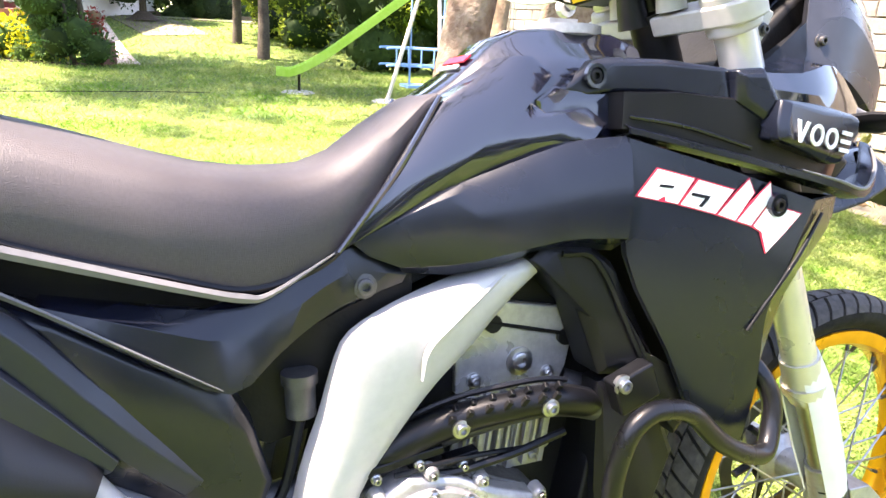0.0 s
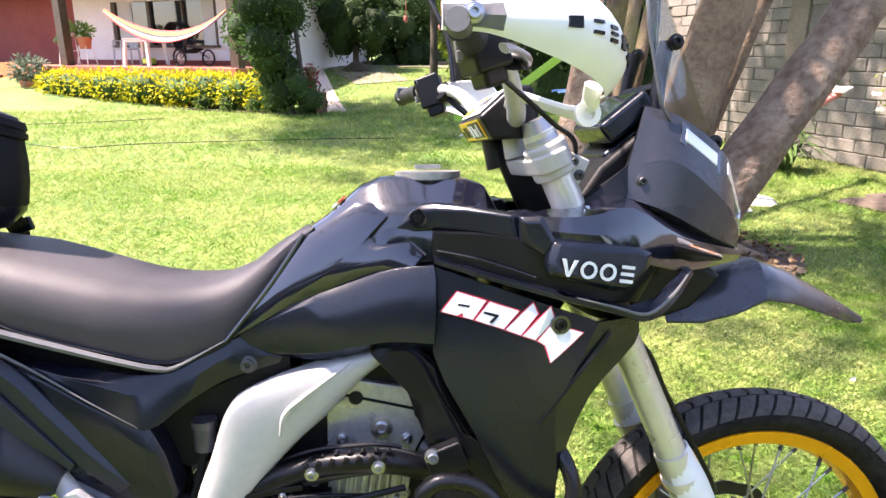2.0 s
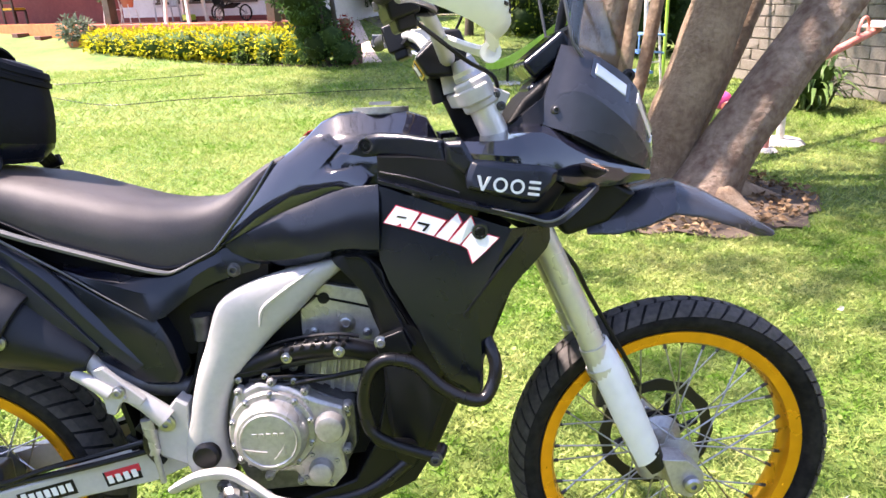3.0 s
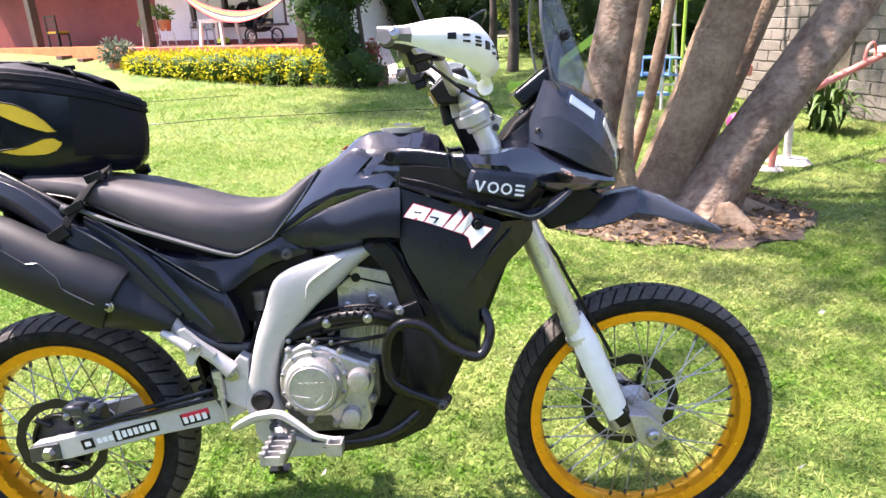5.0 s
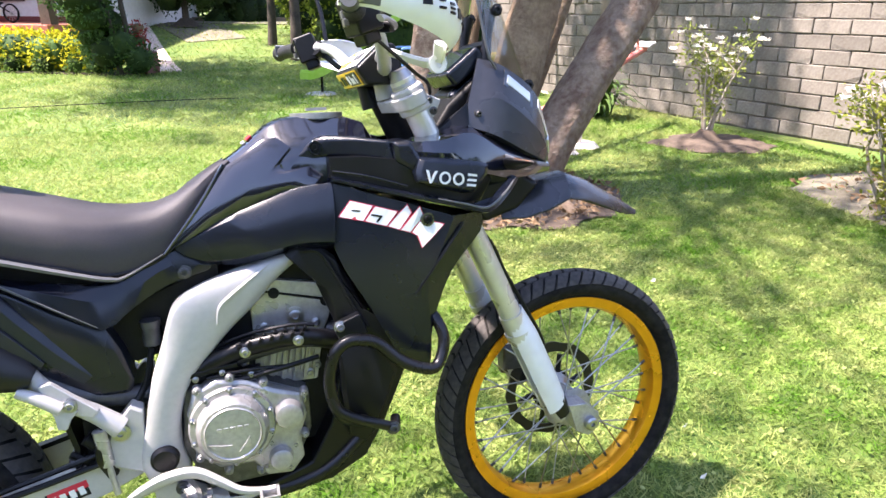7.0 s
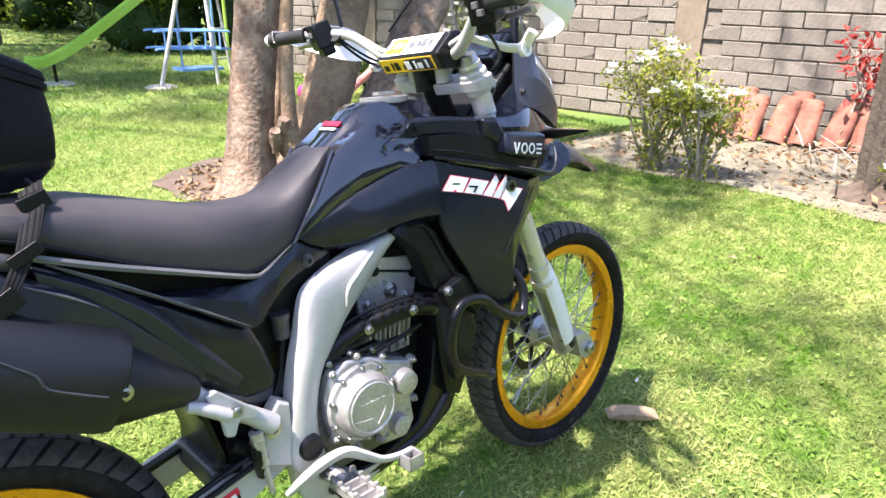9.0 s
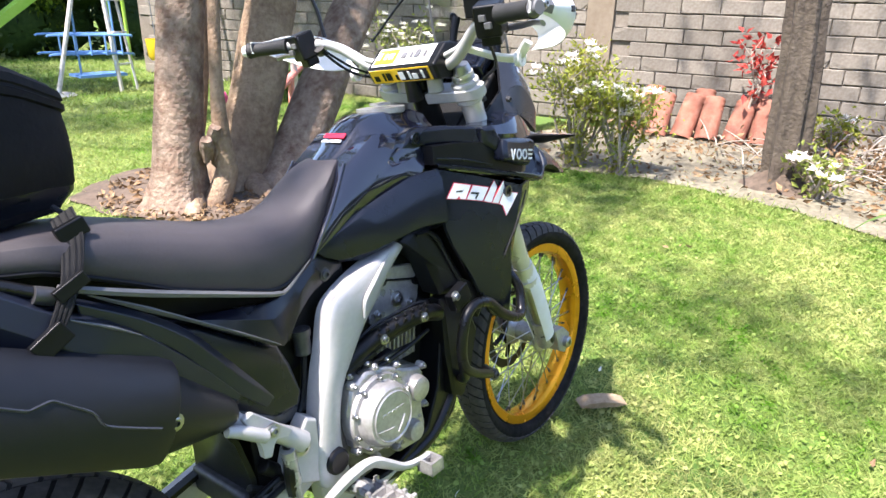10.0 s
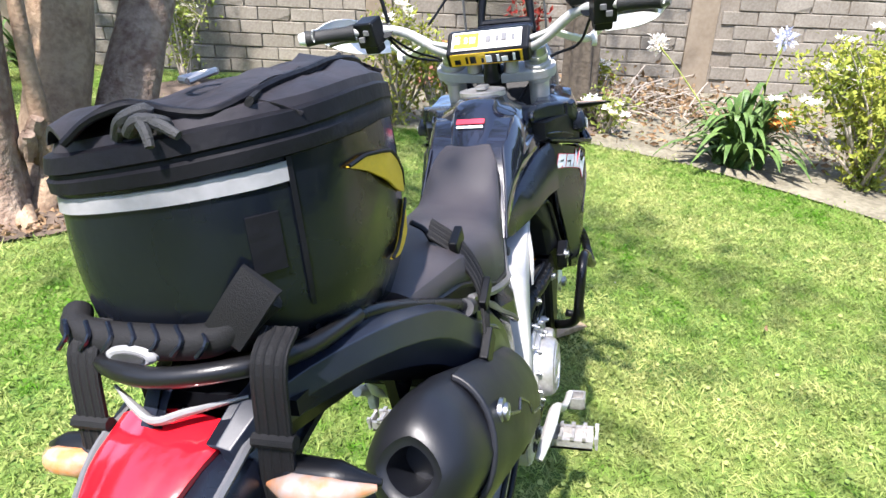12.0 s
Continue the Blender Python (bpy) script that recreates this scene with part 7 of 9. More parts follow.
fruit_tree = thing("garden_tree", "dark fluted tree trunk standing in the border bed", "tree")
part("trunk", trunk("trunk", (5.22, 0.13), (-0.02, 0.05), 0.145, BARK_DARK, tall=3.8, seed=21, flare=1.2, flute=0.13, sides=44), BARK_DARK, fruit_tree)
part("mound", moved(turned([(0, 0.16), (0.13, 0.15), (0.19, 0.09), (0.26, 0.03), (0.34, 0.0)], 20, "z"), pose(5.22, 0.13, 0.0)), DIRT, fruit_tree)
twigs2 = [(5.0 + rng.normal() * 0.8, 0.7 + rng.normal() * 0.8, 4.0 + rng.uniform(-0.4, 0.9)) for _ in range(26)]
crown(twigs2, 700, 0.12, CROWN_LEAF, fruit_tree, 0.22, seed=4)
part("limb", tube([(5.27, 0.30, 3.4), (5.0, 0.6, 3.8), (4.9, 0.8, 4.4)], [0.07, 0.05, 0.02], 8, 4), BARK_DARK, fruit_tree)
# ---- smaller planting, play things and litter ----
ROSE_LEAF = leafy("rose_leaves", (0.15, 0.20, 0.04), (0.26, 0.29, 0.07), scale=5)
YOUNG_LEAF = leafy("young_leaves", (0.30, 0.30, 0.04), (0.20, 0.26, 0.05), scale=6)
STRAP_LEAF = leafy("strap_leaves", (0.055, 0.11, 0.030), (0.13, 0.20, 0.06), scale=5, rough=0.4)
RED_LEAF = leafy("red_leaves", (0.30, 0.03, 0.03), (0.42, 0.07, 0.05), scale=6)
PETAL = leafy("white_petals", (0.82, 0.80, 0.74), (0.75, 0.70, 0.62), scale=8, through=0.3)
DRY_LEAF = leafy("dry_leaves", (0.15, 0.088, 0.046), (0.24, 0.165, 0.092), scale=6, through=0.1)
GREY_TWIG = material("grey_dry_twigs", (0.24, 0.20, 0.16), 0.9, second=(0.36, 0.32, 0.27), scale=40, bump=0.4)


def shrub(name, label, category, at, tall, wide, stems, leaves, leaf, flowers=0, seed=1, leaf_size=0.06, flower_r=0.028, low=0.2):
    """An open shrub: crooked stems that fork, leaves along the twigs, blooms at the tips."""
    r = np.random.default_rng(seed)
    ob = thing(name, label, category)
    tips, along_pts = [], []
    stem_bm = []
    for _ in range(stems):
        a, lean = r.uniform(0, 2 * math.pi), r.uniform(0.1, 1.0)
        top = Vector((at[0] + math.cos(a) * wide / 2 * lean, at[1] + math.sin(a) * wide / 2 * lean, tall * r.uniform(0.6, 1.0)))
        mid = Vector((at[0], at[1], 0)).lerp(top, 0.5) + Vector((r.normal() * 0.05, r.normal() * 0.05, 0.05))
        stem_bm.append(tube([(at[0] + r.normal() * 0.03, at[1] + r.normal() * 0.03, 0), mid, top], [0.014, 0.009, 0.004], 6, 3))
        tips.append(top)
        for q in np.linspace(low, 1, 9):
            along_pts.append(mid.lerp(top, (q - 0.5) * 2) if q > 0.5 else Vector((at[0], at[1], 0)).lerp(mid, q * 2))
        for _ in range(3):
            q = r.uniform(0.4, 0.95)
            b = mid.lerp(top, q)
            e = b + Vector((r.normal() * wide * 0.16, r.normal() * wide * 0.16, r.uniform(0.03, 0.2) * tall))
            stem_bm.append(tube([b, e], [0.005, 0.003], 5, 1))
            tips.append(e)
            along_pts += [b.lerp(e, t) for t in (0.3, 0.6, 0.9)]
    part("stem", joined(*stem_bm), GREY_TWIG, ob)
    pts = np.array([along_pts[i] for i in r.integers(0, len(along_pts), leaves)]) + r.normal(size=(leaves, 3)) * 0.05
    pts[:, 2] = np.maximum(pts[:, 2], 0.03)
    scattered("foliage", pts, r.normal(size=(leaves, 3)) + np.array([0, 0, 0.2]), leaf_size * r.uniform(0.6, 1.3, leaves), leaf, ob)
    if flowers:
        for k in range(flowers):
            p, d, z = [], [], []
            t = tips[k % len(tips)] + Vector((r.normal() * 0.035, r.normal() * 0.035, r.uniform(-0.02, 0.05)))
            for a in np.linspace(0, 2 * math.pi, 6, endpoint=False):
                for up in (0.25, 0.9):
                    p.append(tuple(t)), d.append((math.cos(a + up), math.sin(a + up), up)), z.append(flower_r * 2.0)
            scattered("bloom", np.array(p), np.array(d), np.array(z), PETAL, ob, label="white blooms")
    return ob


shrub("rose_bush", "small rose bush with pale blooms in a soil ring", "shrub", (5.38, 4.17), 1.10, 0.75, 9, 1100, ROSE_LEAF, 40, seed=5, low=0.30, flower_r=0.024, leaf_size=0.05)
part("root_mound", moved(turned([(0, 0.13), (0.07, 0.12), (0.13, 0.05), (0.22, 0.0)], 14, "z"), pose(5.38, 4.17, 0)), DIRT, bpy.data.objects["rose_bush"])
shrub("flower_bush", "white-flowered bush in the border bed", "shrub", (4.70, 1.62), 0.98, 0.66, 16, 2200, YOUNG_LEAF, 22, seed=8, low=0.10, flower_r=0.028, leaf_size=0.045)
shrub("flower_bush", "lower white-flowered bush in the border bed", "shrub", (4.72, 1.22), 0.70, 0.62, 14, 1700, YOUNG_LEAF, 16, seed=9, low=0.06, leaf_size=0.045)
shrub("leafy_bush", "pale green leafy bush in the border bed", "shrub", (4.15, -1.85), 0.78, 1.0, 24, 4200, YOUNG_LEAF, 10, seed=12, low=0.05, leaf_size=0.05)
shrub("leafy_bush", "pale green leafy bush in the border bed", "shrub", (5.2, -2.1), 0.85, 1.2, 18, 2200, YOUNG_LEAF, 8, seed=14, low=0.05)
shrub("red_leaf_plant", "young plant with red leaves against the wall", "shrub", (6.86, 0.92), 0.95, 0.42, 4, 120, RED_LEAF, seed=15, low=0.5, leaf_size=0.10)
shrub("weed_plant", "weedy green plant at the foot of the trunk", "weed", (5.05, -0.15), 0.32, 0.5, 8, 260, ROSE_LEAF, 8, seed=16, low=0.1)
shrub("weed_plant", "weedy green plant by the dry twigs", "weed", (6.7, 0.05), 0.38, 0.6, 10, 420, YOUNG_LEAF, 4, seed=17, low=0.1)


def strap_plant(at, count, long, label, seed, blooms=()):
    """A clump of arching strap leaves, each its own tapering blade."""
    r = np.random.default_rng(seed)
    ob = thing("lily_clump", label, "plant")
    for _ in range(count):
        a, ln, rise = r.uniform(0, 2 * math.pi), long * r.uniform(0.65, 1.1), r.uniform(0.7, 1.6)
        d = Vector((math.cos(a), math.sin(a), 0))
        side = Vector((-d.y, d.x, 0))
        rings = []
        o = Vector((at[0] + r.normal() * 0.06, at[1] + r.normal() * 0.06, 0.0))
        for q in np.linspace(0, 1, 9):
            c = o + d * (ln * (0.25 + 0.75 * (1 - rise * 0.6)) * q) + Vector((0, 0, ln * (rise * 1.25 * q - (0.35 + 0.75 * rise) * q * q * (0.9 if rise > 0.6 else 1.15))))
            c.z = max(c.z, 0.02)
            wd = float(0.027 * np.interp(q, [0, 0.3, 0.8, 1], [0.8, 1.0, 0.7, 0.08]))
            rings.append([c - side * wd, c - Vector((0, 0, 0.006)), c + side * wd, c + Vector((0, 0, 0.002))])
        part("leaf", loft(rings), STRAP_LEAF, ob)
    for bx, by, bz, mat in blooms:
        top = Vector((at[0] + bx, at[1] + by, bz))
        part("flower_stalk", tube([(at[0], at[1], 0.05), Vector((at[0], at[1], 0)).lerp(top, 0.6) + Vector((0, 0, 0.05)), top], 0.006, 6, 4), ROSE_LEAF, ob)
        n = 90
        dd = r.normal(size=(n, 3)) + np.array([0, 0, 0.4])
        scattered("flower_head", np.array([top] * n) + dd * 0.02, dd, np.full(n, 0.055), mat, ob)
    return ob


LILAC = leafy("lilac_petals", (0.60, 0.62, 0.80), (0.75, 0.76, 0.85), scale=9)
ORANGE_FL = leafy("orange_petals", (0.75, 0.25, 0.05), (0.85, 0.4, 0.12), scale=9)
strap_plant((5.15, 5.90), 80, 0.92, "dark green lily clump by the wall", 31)
strap_plant((4.40, -1.08), 120, 0.80, "dark green lily clump with pale flower heads", 32, ((0.55, -0.25, 0.86, LILAC), (1.00, 0.62, 0.72, PETAL), (-0.02, -0.24, 0.36, ORANGE_FL)))

# twigs and dry litter in the border
r = np.random.default_rng(40)
twig_parts = []
for _ in range(110):
    c = Vector((6.2 + r.normal() * 0.42, -0.30 + r.normal() * 0.55, abs(r.normal()) * 0.09 + 0.03))
    a = r.uniform(0, math.pi)
    h = Vector((math.cos(a), math.sin(a), r.normal() * 0.3)) * r.uniform(0.08, 0.35)
    twig_parts.append(tube([c - h, c + Vector((0, 0, 0.02)), c + h], [0.007, 0.006, 0.003], 5, 2))
tagged(part("twig_heap", joined(*twig_parts), GREY_TWIG), "heap of dry grey twigs and cuttings", "twigs", kind="stuff")
n = 900
p = np.stack([6.3 + r.normal(size=n) * 0.5, -0.35 + r.normal(size=n) * 0.6, np.abs(r.normal(size=n)) * 0.12 + 0.03], -1)
tagged(scattered("dry_leaf_heap", p, r.normal(size=(n, 3)), r.uniform(0.04, 0.09, n), DRY_LEAF), "dry brown leaves among the twigs", "leaves", kind="stuff")
n = 1500
ang, rad = r.uniform(0, 2 * math.pi, n), np.sqrt(r.uniform(0, 1, n))
p = np.stack([2.45 + 0.95 * rad * np.cos(ang), 2.95 + 0.85 * rad * np.sin(ang), np.full(n, 0.045)], -1)
tagged(scattered("leaf_litter", p, r.normal(size=(n, 3)) * np.array([1, 1, 0.3]), r.uniform(0.03, 0.07, n), DRY_LEAF), "dry leaf litter on the tree's soil ring", "leaves", kind="stuff")
n = 1300
p = np.stack([r.uniform(4.4, 6.9, n), r.uniform(-2.5, 2.6, n), np.full(n, 0.04)], -1)
p = p[(p[:, 0] > 4.75 - 0.2 * np.minimum(p[:, 1], 0) ** 2)]
tagged(scattered("border_litter", p, r.normal(size=(len(p), 3)) * np.array([1, 1, 0.3]), r.uniform(0.03, 0.08, len(p)), DRY_LEAF), "dry leaves and bark chips on the border", "leaves", kind="stuff")
# fallen leaves and petals on the lawn
for x, y, s, mat, turn in ((3.38, 0.22, 0.06, DRY_LEAF, 20), (3.31, 0.26, 0.05, DRY_LEAF, 80), (3.42, 0.165, 0.05, DRY_LEAF, 140), (1.012, -0.041, 0.035, PETAL, 30), (1.893, -0.028, 0.03, PETAL, 10), (0.575, 0.181, 0.03, PETAL, 60), (2.0, 0.19, 0.03, PETAL, 0), (0.62, -0.62, 0.055, DRY_LEAF, 40), (1.95, -0.9, 0.04, DRY_LEAF, 0), (2.6, 1.2, 0.05, PETAL, 10), (3.1, 1.1, 0.04, DRY_LEAF, 70), (2.2, -0.3, 0.03, PETAL, 30), (1.5, 0.75, 0.03, PETAL, 0)):
    ob = scattered("fallen_leaf", np.array([[x, y, 0.022 + float(ground_z(x, y))]]), np.array([[math.cos(radians(turn)), math.sin(radians(turn)), 0.15]]), np.array([s * 0.9]), mat)
    tagged(ob, "small pale fallen leaf lying on the grass", "leaf", group="fallen leaves on the lawn")
chip = slab([(-0.085, 0.0), (-0.06, 0.016), (0.0, 0.020), (0.06, 0.012), (0.09, 0.002), (0.05, -0.004), (-0.04, -0.005)], -0.028, 0.028, rim=0.006)
WOOD_CHIP = material("weathered_wood", (0.25, 0.175, 0.10), 0.85, second=(0.36, 0.27, 0.17), scale=60, patch=12, bump=0.5)
tagged(part("wood_chip", moved(chip, pose(1.713, -0.125, 0.024 + float(ground_z(1.713, -0.125)), 4, 3, -38)), WOOD_CHIP, bevel=0.004), "worn flat piece of wood beside the front tyre", "wood")

# ---- seesaw ----
RED_PAINT = material("faded_red_paint", (0.62, 0.15, 0.11), 0.45, second=(0.70, 0.30, 0.25), scale=30, patch=5, bump=0.1)
WHITE_PAINT = material("worn_white_paint", (0.72, 0.70, 0.68), 0.45, second=(0.50, 0.45, 0.40), scale=25, patch=9, bump=0.1)
seesaw = thing("seesaw", "faded red metal seesaw with a white seat, on a concrete pad", "seesaw")
lo, hi = Vector((3.20, 3.70, 0.43)), Vector((5.35, 5.32, 0.855))
part("beam", tube([lo, hi], 0.035, 10, 1), RED_PAINT, seesaw)
d = (hi - lo).normalized()
sd = Vector((-d.y, d.x, 0)).normalized()
part("seat", moved(box(-0.14, 0.10, -0.10, 0.10, 0.035, 0.06), Matrix.Translation(hi) @ Matrix((d, sd, d.cross(sd))).transposed().to_4x4()), WHITE_PAINT, seesaw, "white seat board", bevel=0.01)
part("handle", tube([hi - d * 0.26, hi - d * 0.25 + Vector((0, 0, 0.10)), hi - d * 0.33 + Vector((0, 0, 0.17)), hi - d * 0.43 + Vector((0, 0, 0.16)), hi - d * 0.47 + Vector((0, 0, 0.07)), hi - d * 0.45], 0.014, 8, 5), RED_PAINT, seesaw)
part("red_leg", tube([(3.745, 4.08, 0), (3.77, 4.10, 0.56)], 0.030, 10, 1), RED_PAINT, seesaw)
part("white_leg", tube([(4.01, 4.34, 0), (3.92, 4.24, 0.68)], 0.032, 10, 1), WHITE_PAINT, seesaw, "white painted leg")
part("pad", moved(turned([(0, 0.04), (0.16, 0.035), (0.20, 0.0)], 9, "z"), pose(4.03, 4.35, 0)), PALE_CONCRETE, seesaw)
part("pad", moved(turned([(0, 0.03), (0.08, 0.025), (0.11, 0.0)], 9, "z"), pose(3.745, 4.08, 0)), PALE_CONCRETE, seesaw)

# ---- slide and swing frame ----
GREEN_PAINT = material("lime_green_paint", (0.28, 0.52, 0.05), 0.4, second=(0.36, 0.58, 0.10), scale=20, patch=4)
BLUE_PAINT = material("blue_paint", (0.12, 0.27, 0.58), 0.4, second=(0.18, 0.34, 0.64), scale=25, patch=5)
YELLOW_TUB = material("yellow_plastic_tub", (0.85, 0.58, 0.02), 0.4, grain=0.1)
slide = thing("slide", "lime green metal slide on the lawn", "slide")
line = [Vector((1.95, 9.22, 0.26)), Vector((2.20, 9.18, 0.27)), Vector((2.60, 9.10, 0.48)), Vector((3.30, 8.95, 1.00)), Vector((4.40, 8.72, 1.85))]
path = smooth_path(line, 6)
rows = []
for i, p in enumerate(path):
    d = (path[min(i + 1, len(path) - 1)] - path[max(i - 1, 0)]).normalized()
    sd = Vector((-d.y, d.x, 0)).normalized()
    up = d.cross(sd) * -1
    up = up if up.z > 0 else -up
    rows.append([p + sd * a + up * b for a, b in ((-0.22, 0.09), (-0.20, 0.09), (-0.19, 0.0), (0.19, 0.0), (0.20, 0.09), (0.22, 0.09), (0.21, -0.015), (-0.21, -0.015))])
part("chute", loft(rows), GREEN_PAINT, slide, smooth=False)
part("foot_post", tube([(2.27, 9.17, 0), (2.27, 9.17, 0.30)], 0.022, 8, 1), BLACK_TUBE, slide)
part("pad", moved(turned([(0, 0.03), (0.20, 0.025), (0.25, 0.0)], 9, "z"), pose(2.25, 9.15, 0)), PALE_CONCRETE, slide)
for y in (8.5, 8.95):
    part("leg", tube([(4.45, y, 0), (4.42, y, 1.85)], 0.025, 8, 1), GREEN_PAINT, slide)
swing = thing("playground_swing", "white swing frame with a blue glider seat", "swing")
for x0, y0 in ((3.62, 8.10), (6.2, 8.35)):
    apex = (x0 + 0.35, y0 + 0.1, 2.25)
    for dx, dy in ((-0.33, 0.06), (0.42, -0.06)):
        part("leg", tube([(x0 + dx, y0 + dy, 0), apex], 0.028, 10, 1), WHITE_PAINT, swing)
    part("pad", moved(turned([(0, 0.03), (0.18, 0.025), (0.22, 0.0)], 9, "z"), pose(x0 - 0.33, y0 + 0.06, 0)), PALE_CONCRETE, swing)
    for z in (0.35, 0.75, 1.15):
        q = z / 2.25
        part("rung", tube([(x0 + 0.42 * (1 - q) + 0.35 * q, y0 - 0.06, z), (x0 + 0.62, y0 + 0.02, z)], 0.014, 8, 1), WHITE_PAINT, swing)
    part("ladder_rail", tube([(x0 + 0.68, y0 + 0.02, 0.0), (x0 + 0.45, y0 + 0.1, 2.25)], 0.018, 8, 1), WHITE_PAINT, swing)
part("top_bar", tube([(3.97, 8.2, 2.25), (6.55, 8.45, 2.25)], 0.03, 10, 1), WHITE_PAINT, swing)
glider = part("glider", joined(*[tube([(3.30, 8.25 + o, z), (3.40, 8.22 + o, z + 0.02), (4.15, 8.0 + o, z + 0.02), (4.25, 8.0 + o, z)], 0.016, 8, 3) for o in (0, 0.35) for z in (0.47, 0.70)], *[tube([(x, 8.28 - (x - 3.3) * 0.28, 0.22), (x, 8.28 - (x - 3.3) * 0.28, 1.9)], 0.013, 7, 1) for x in (3.62, 4.05)], box(3.55, 4.15, 8.05, 8.40, 0.20, 0.235), *[tube([(x, 8.22 - (x - 3.3) * 0.28, 0.47), (x, 8.22 - (x - 3.3) * 0.28, 0.72)], 0.012, 7, 1) for x in (3.42, 3.58, 3.75, 3.92, 4.1)]), BLUE_PAINT, swing, "blue tubular glider seat")
tub = thing("bucket_swing", "yellow plastic bucket swing on chains", "swing")
part("shell", moved(turned([(0.0, 0.0), (0.15, 0.01), (0.18, 0.05), (0.20, 0.28), (0.185, 0.28), (0.16, 0.06), (0, 0.03)], 20, "z"), pose(4.62, 7.95, 0.38)), YELLOW_TUB, tub)
for y in (7.82, 8.08):
    part("chain", tube([(4.62, y, 0.64), (4.62, 8.25, 2.22)], 0.006, 6, 1), STEEL, tub)
ball = moved(turned([(0.10 * math.cos(a), 0.10 * math.sin(a)) for a in np.linspace(-math.pi / 2, math.pi / 2, 12)], 18, "z"), pose(4.30, 6.15, 0.10))
tagged(part("toy_ball", ball, material("pink_rubber", (0.75, 0.08, 0.25), 0.4, grain=0.1)), "pink toy ball on the lawn", "ball")
red_seat = thing("chain_swing", "small red plastic swing on chains", "swing")
part("seat", moved(box(-0.14, 0.14, -0.10, 0.10, 0, 0.16), pose(5.2, 8.25, 0.42, 0, 0, 12)), RED_PAINT, red_seat, bevel=0.03)
for y in (8.16, 8.36):
    part("chain", tube([(5.2, y, 0.56), (5.2, 8.30, 2.22)], 0.006, 6, 1), STEEL, red_seat)
# thin wires on the grass
for pts in (([-4.9, 9.3], [-3.37, 8.0], [-2.33, 8.34], [-0.17, 8.66], [1.0, 8.7]), ([-6.5, 10.8], [-4.72, 11.14], [-3.25, 11.9])):
    w = tube([(a, b, 0.035) for a, b in pts], 0.006, 6, 5)
    tagged(part("ground_wire", w, BLACK_MATT), "thin dark wire lying across the lawn", "wire")
# ---- house, porch and the far end of the garden ----
H0, E1, E2 = Vector((-1.2, 13.2, 0)), Vector((-0.883, 0.47, 0)).normalized(), Vector((0.47, 0.883, 0)).normalized()
HOUSE = Matrix((( E1.x, E2.x, 0, H0.x), (E1.y, E2.y, 0, H0.y), (0, 0, 1, 0), (0, 0, 0, 1)))
PLASTER = material("white_plaster", (0.74, 0.71, 0.70), 0.85, second=(0.66, 0.62, 0.61), scale=12, patch=1.5, bump=0.15, bump_scale=80)
RED_WALL = material("dark_red_plaster", (0.17, 0.02, 0.02), 0.7, second=(0.22, 0.035, 0.03), scale=10, patch=1.2)
PORCH_RED = material("red_porch_floor", (0.36, 0.10, 0.065), 0.45, second=(0.44, 0.16, 0.10), scale=8, patch=1.5)
ORANGE_WALL = material("orange_porch_face", (0.60, 0.17, 0.06), 0.8, second=(0.68, 0.24, 0.09), scale=9, patch=1.4, bump=0.2)
DARK_WOOD = material("dark_stained_wood", (0.055, 0.032, 0.02), 0.6, second=(0.09, 0.055, 0.035), scale=30, patch=6, bump=0.2)
WINDOW_DARK = material("window_glass", (0.02, 0.022, 0.025), 0.06, coat=0.6)
PINK_PATH = material("pink_concrete_path", (0.56, 0.42, 0.36), 0.9, second=(0.66, 0.53, 0.46), scale=12, patch=2, bump=0.2)
BROWN_BOX = material("brown_planter_paint", (0.10, 0.035, 0.025), 0.6, second=(0.14, 0.055, 0.04), scale=20)
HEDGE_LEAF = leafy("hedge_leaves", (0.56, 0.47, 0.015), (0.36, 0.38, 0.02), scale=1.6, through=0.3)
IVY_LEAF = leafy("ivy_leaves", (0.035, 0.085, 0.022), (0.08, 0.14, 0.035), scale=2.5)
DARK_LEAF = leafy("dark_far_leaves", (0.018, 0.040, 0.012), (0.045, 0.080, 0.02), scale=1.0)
LIME_LEAF = leafy("lime_conifer_leaves", (0.26, 0.32, 0.03), (0.12, 0.20, 0.025), scale=1.2)
MID_LEAF = leafy("mid_green_leaves", (0.07, 0.14, 0.03), (0.16, 0.22, 0.05), scale=1.5)


def in_house(bm):
    return moved(bm, HOUSE)


FLOOR = 0.88
tagged(part("porch_floor", in_house(box(1.95, 18, 0.95, 3.25, 0.3, FLOOR)), PORCH_RED, smooth=False, bevel=0.01), "polished red porch floor", "porch", kind="structure")
tagged(part("porch_face", in_house(box(8.9, 18, 0.90, 0.948, -0.05, FLOOR + 0.06)), ORANGE_WALL, smooth=False, bevel=0.008), "orange painted porch face", "porch", kind="structure")
tagged(part("porch_step", in_house(box(10.6, 18, 0.45, 0.896, -0.05, 0.55)), ORANGE_WALL, smooth=False, bevel=0.012), "orange painted porch step", "step", kind="structure")
for x in (10.9, 9.9):
    tagged(part("porch_block", in_house(box(x, x + 0.28, 0.55, 0.895, 0.0, 0.62 if x < 10 else 0.70)), BROWN_BOX, smooth=False, bevel=0.01), "small dark block on the step", "block", kind="structure")
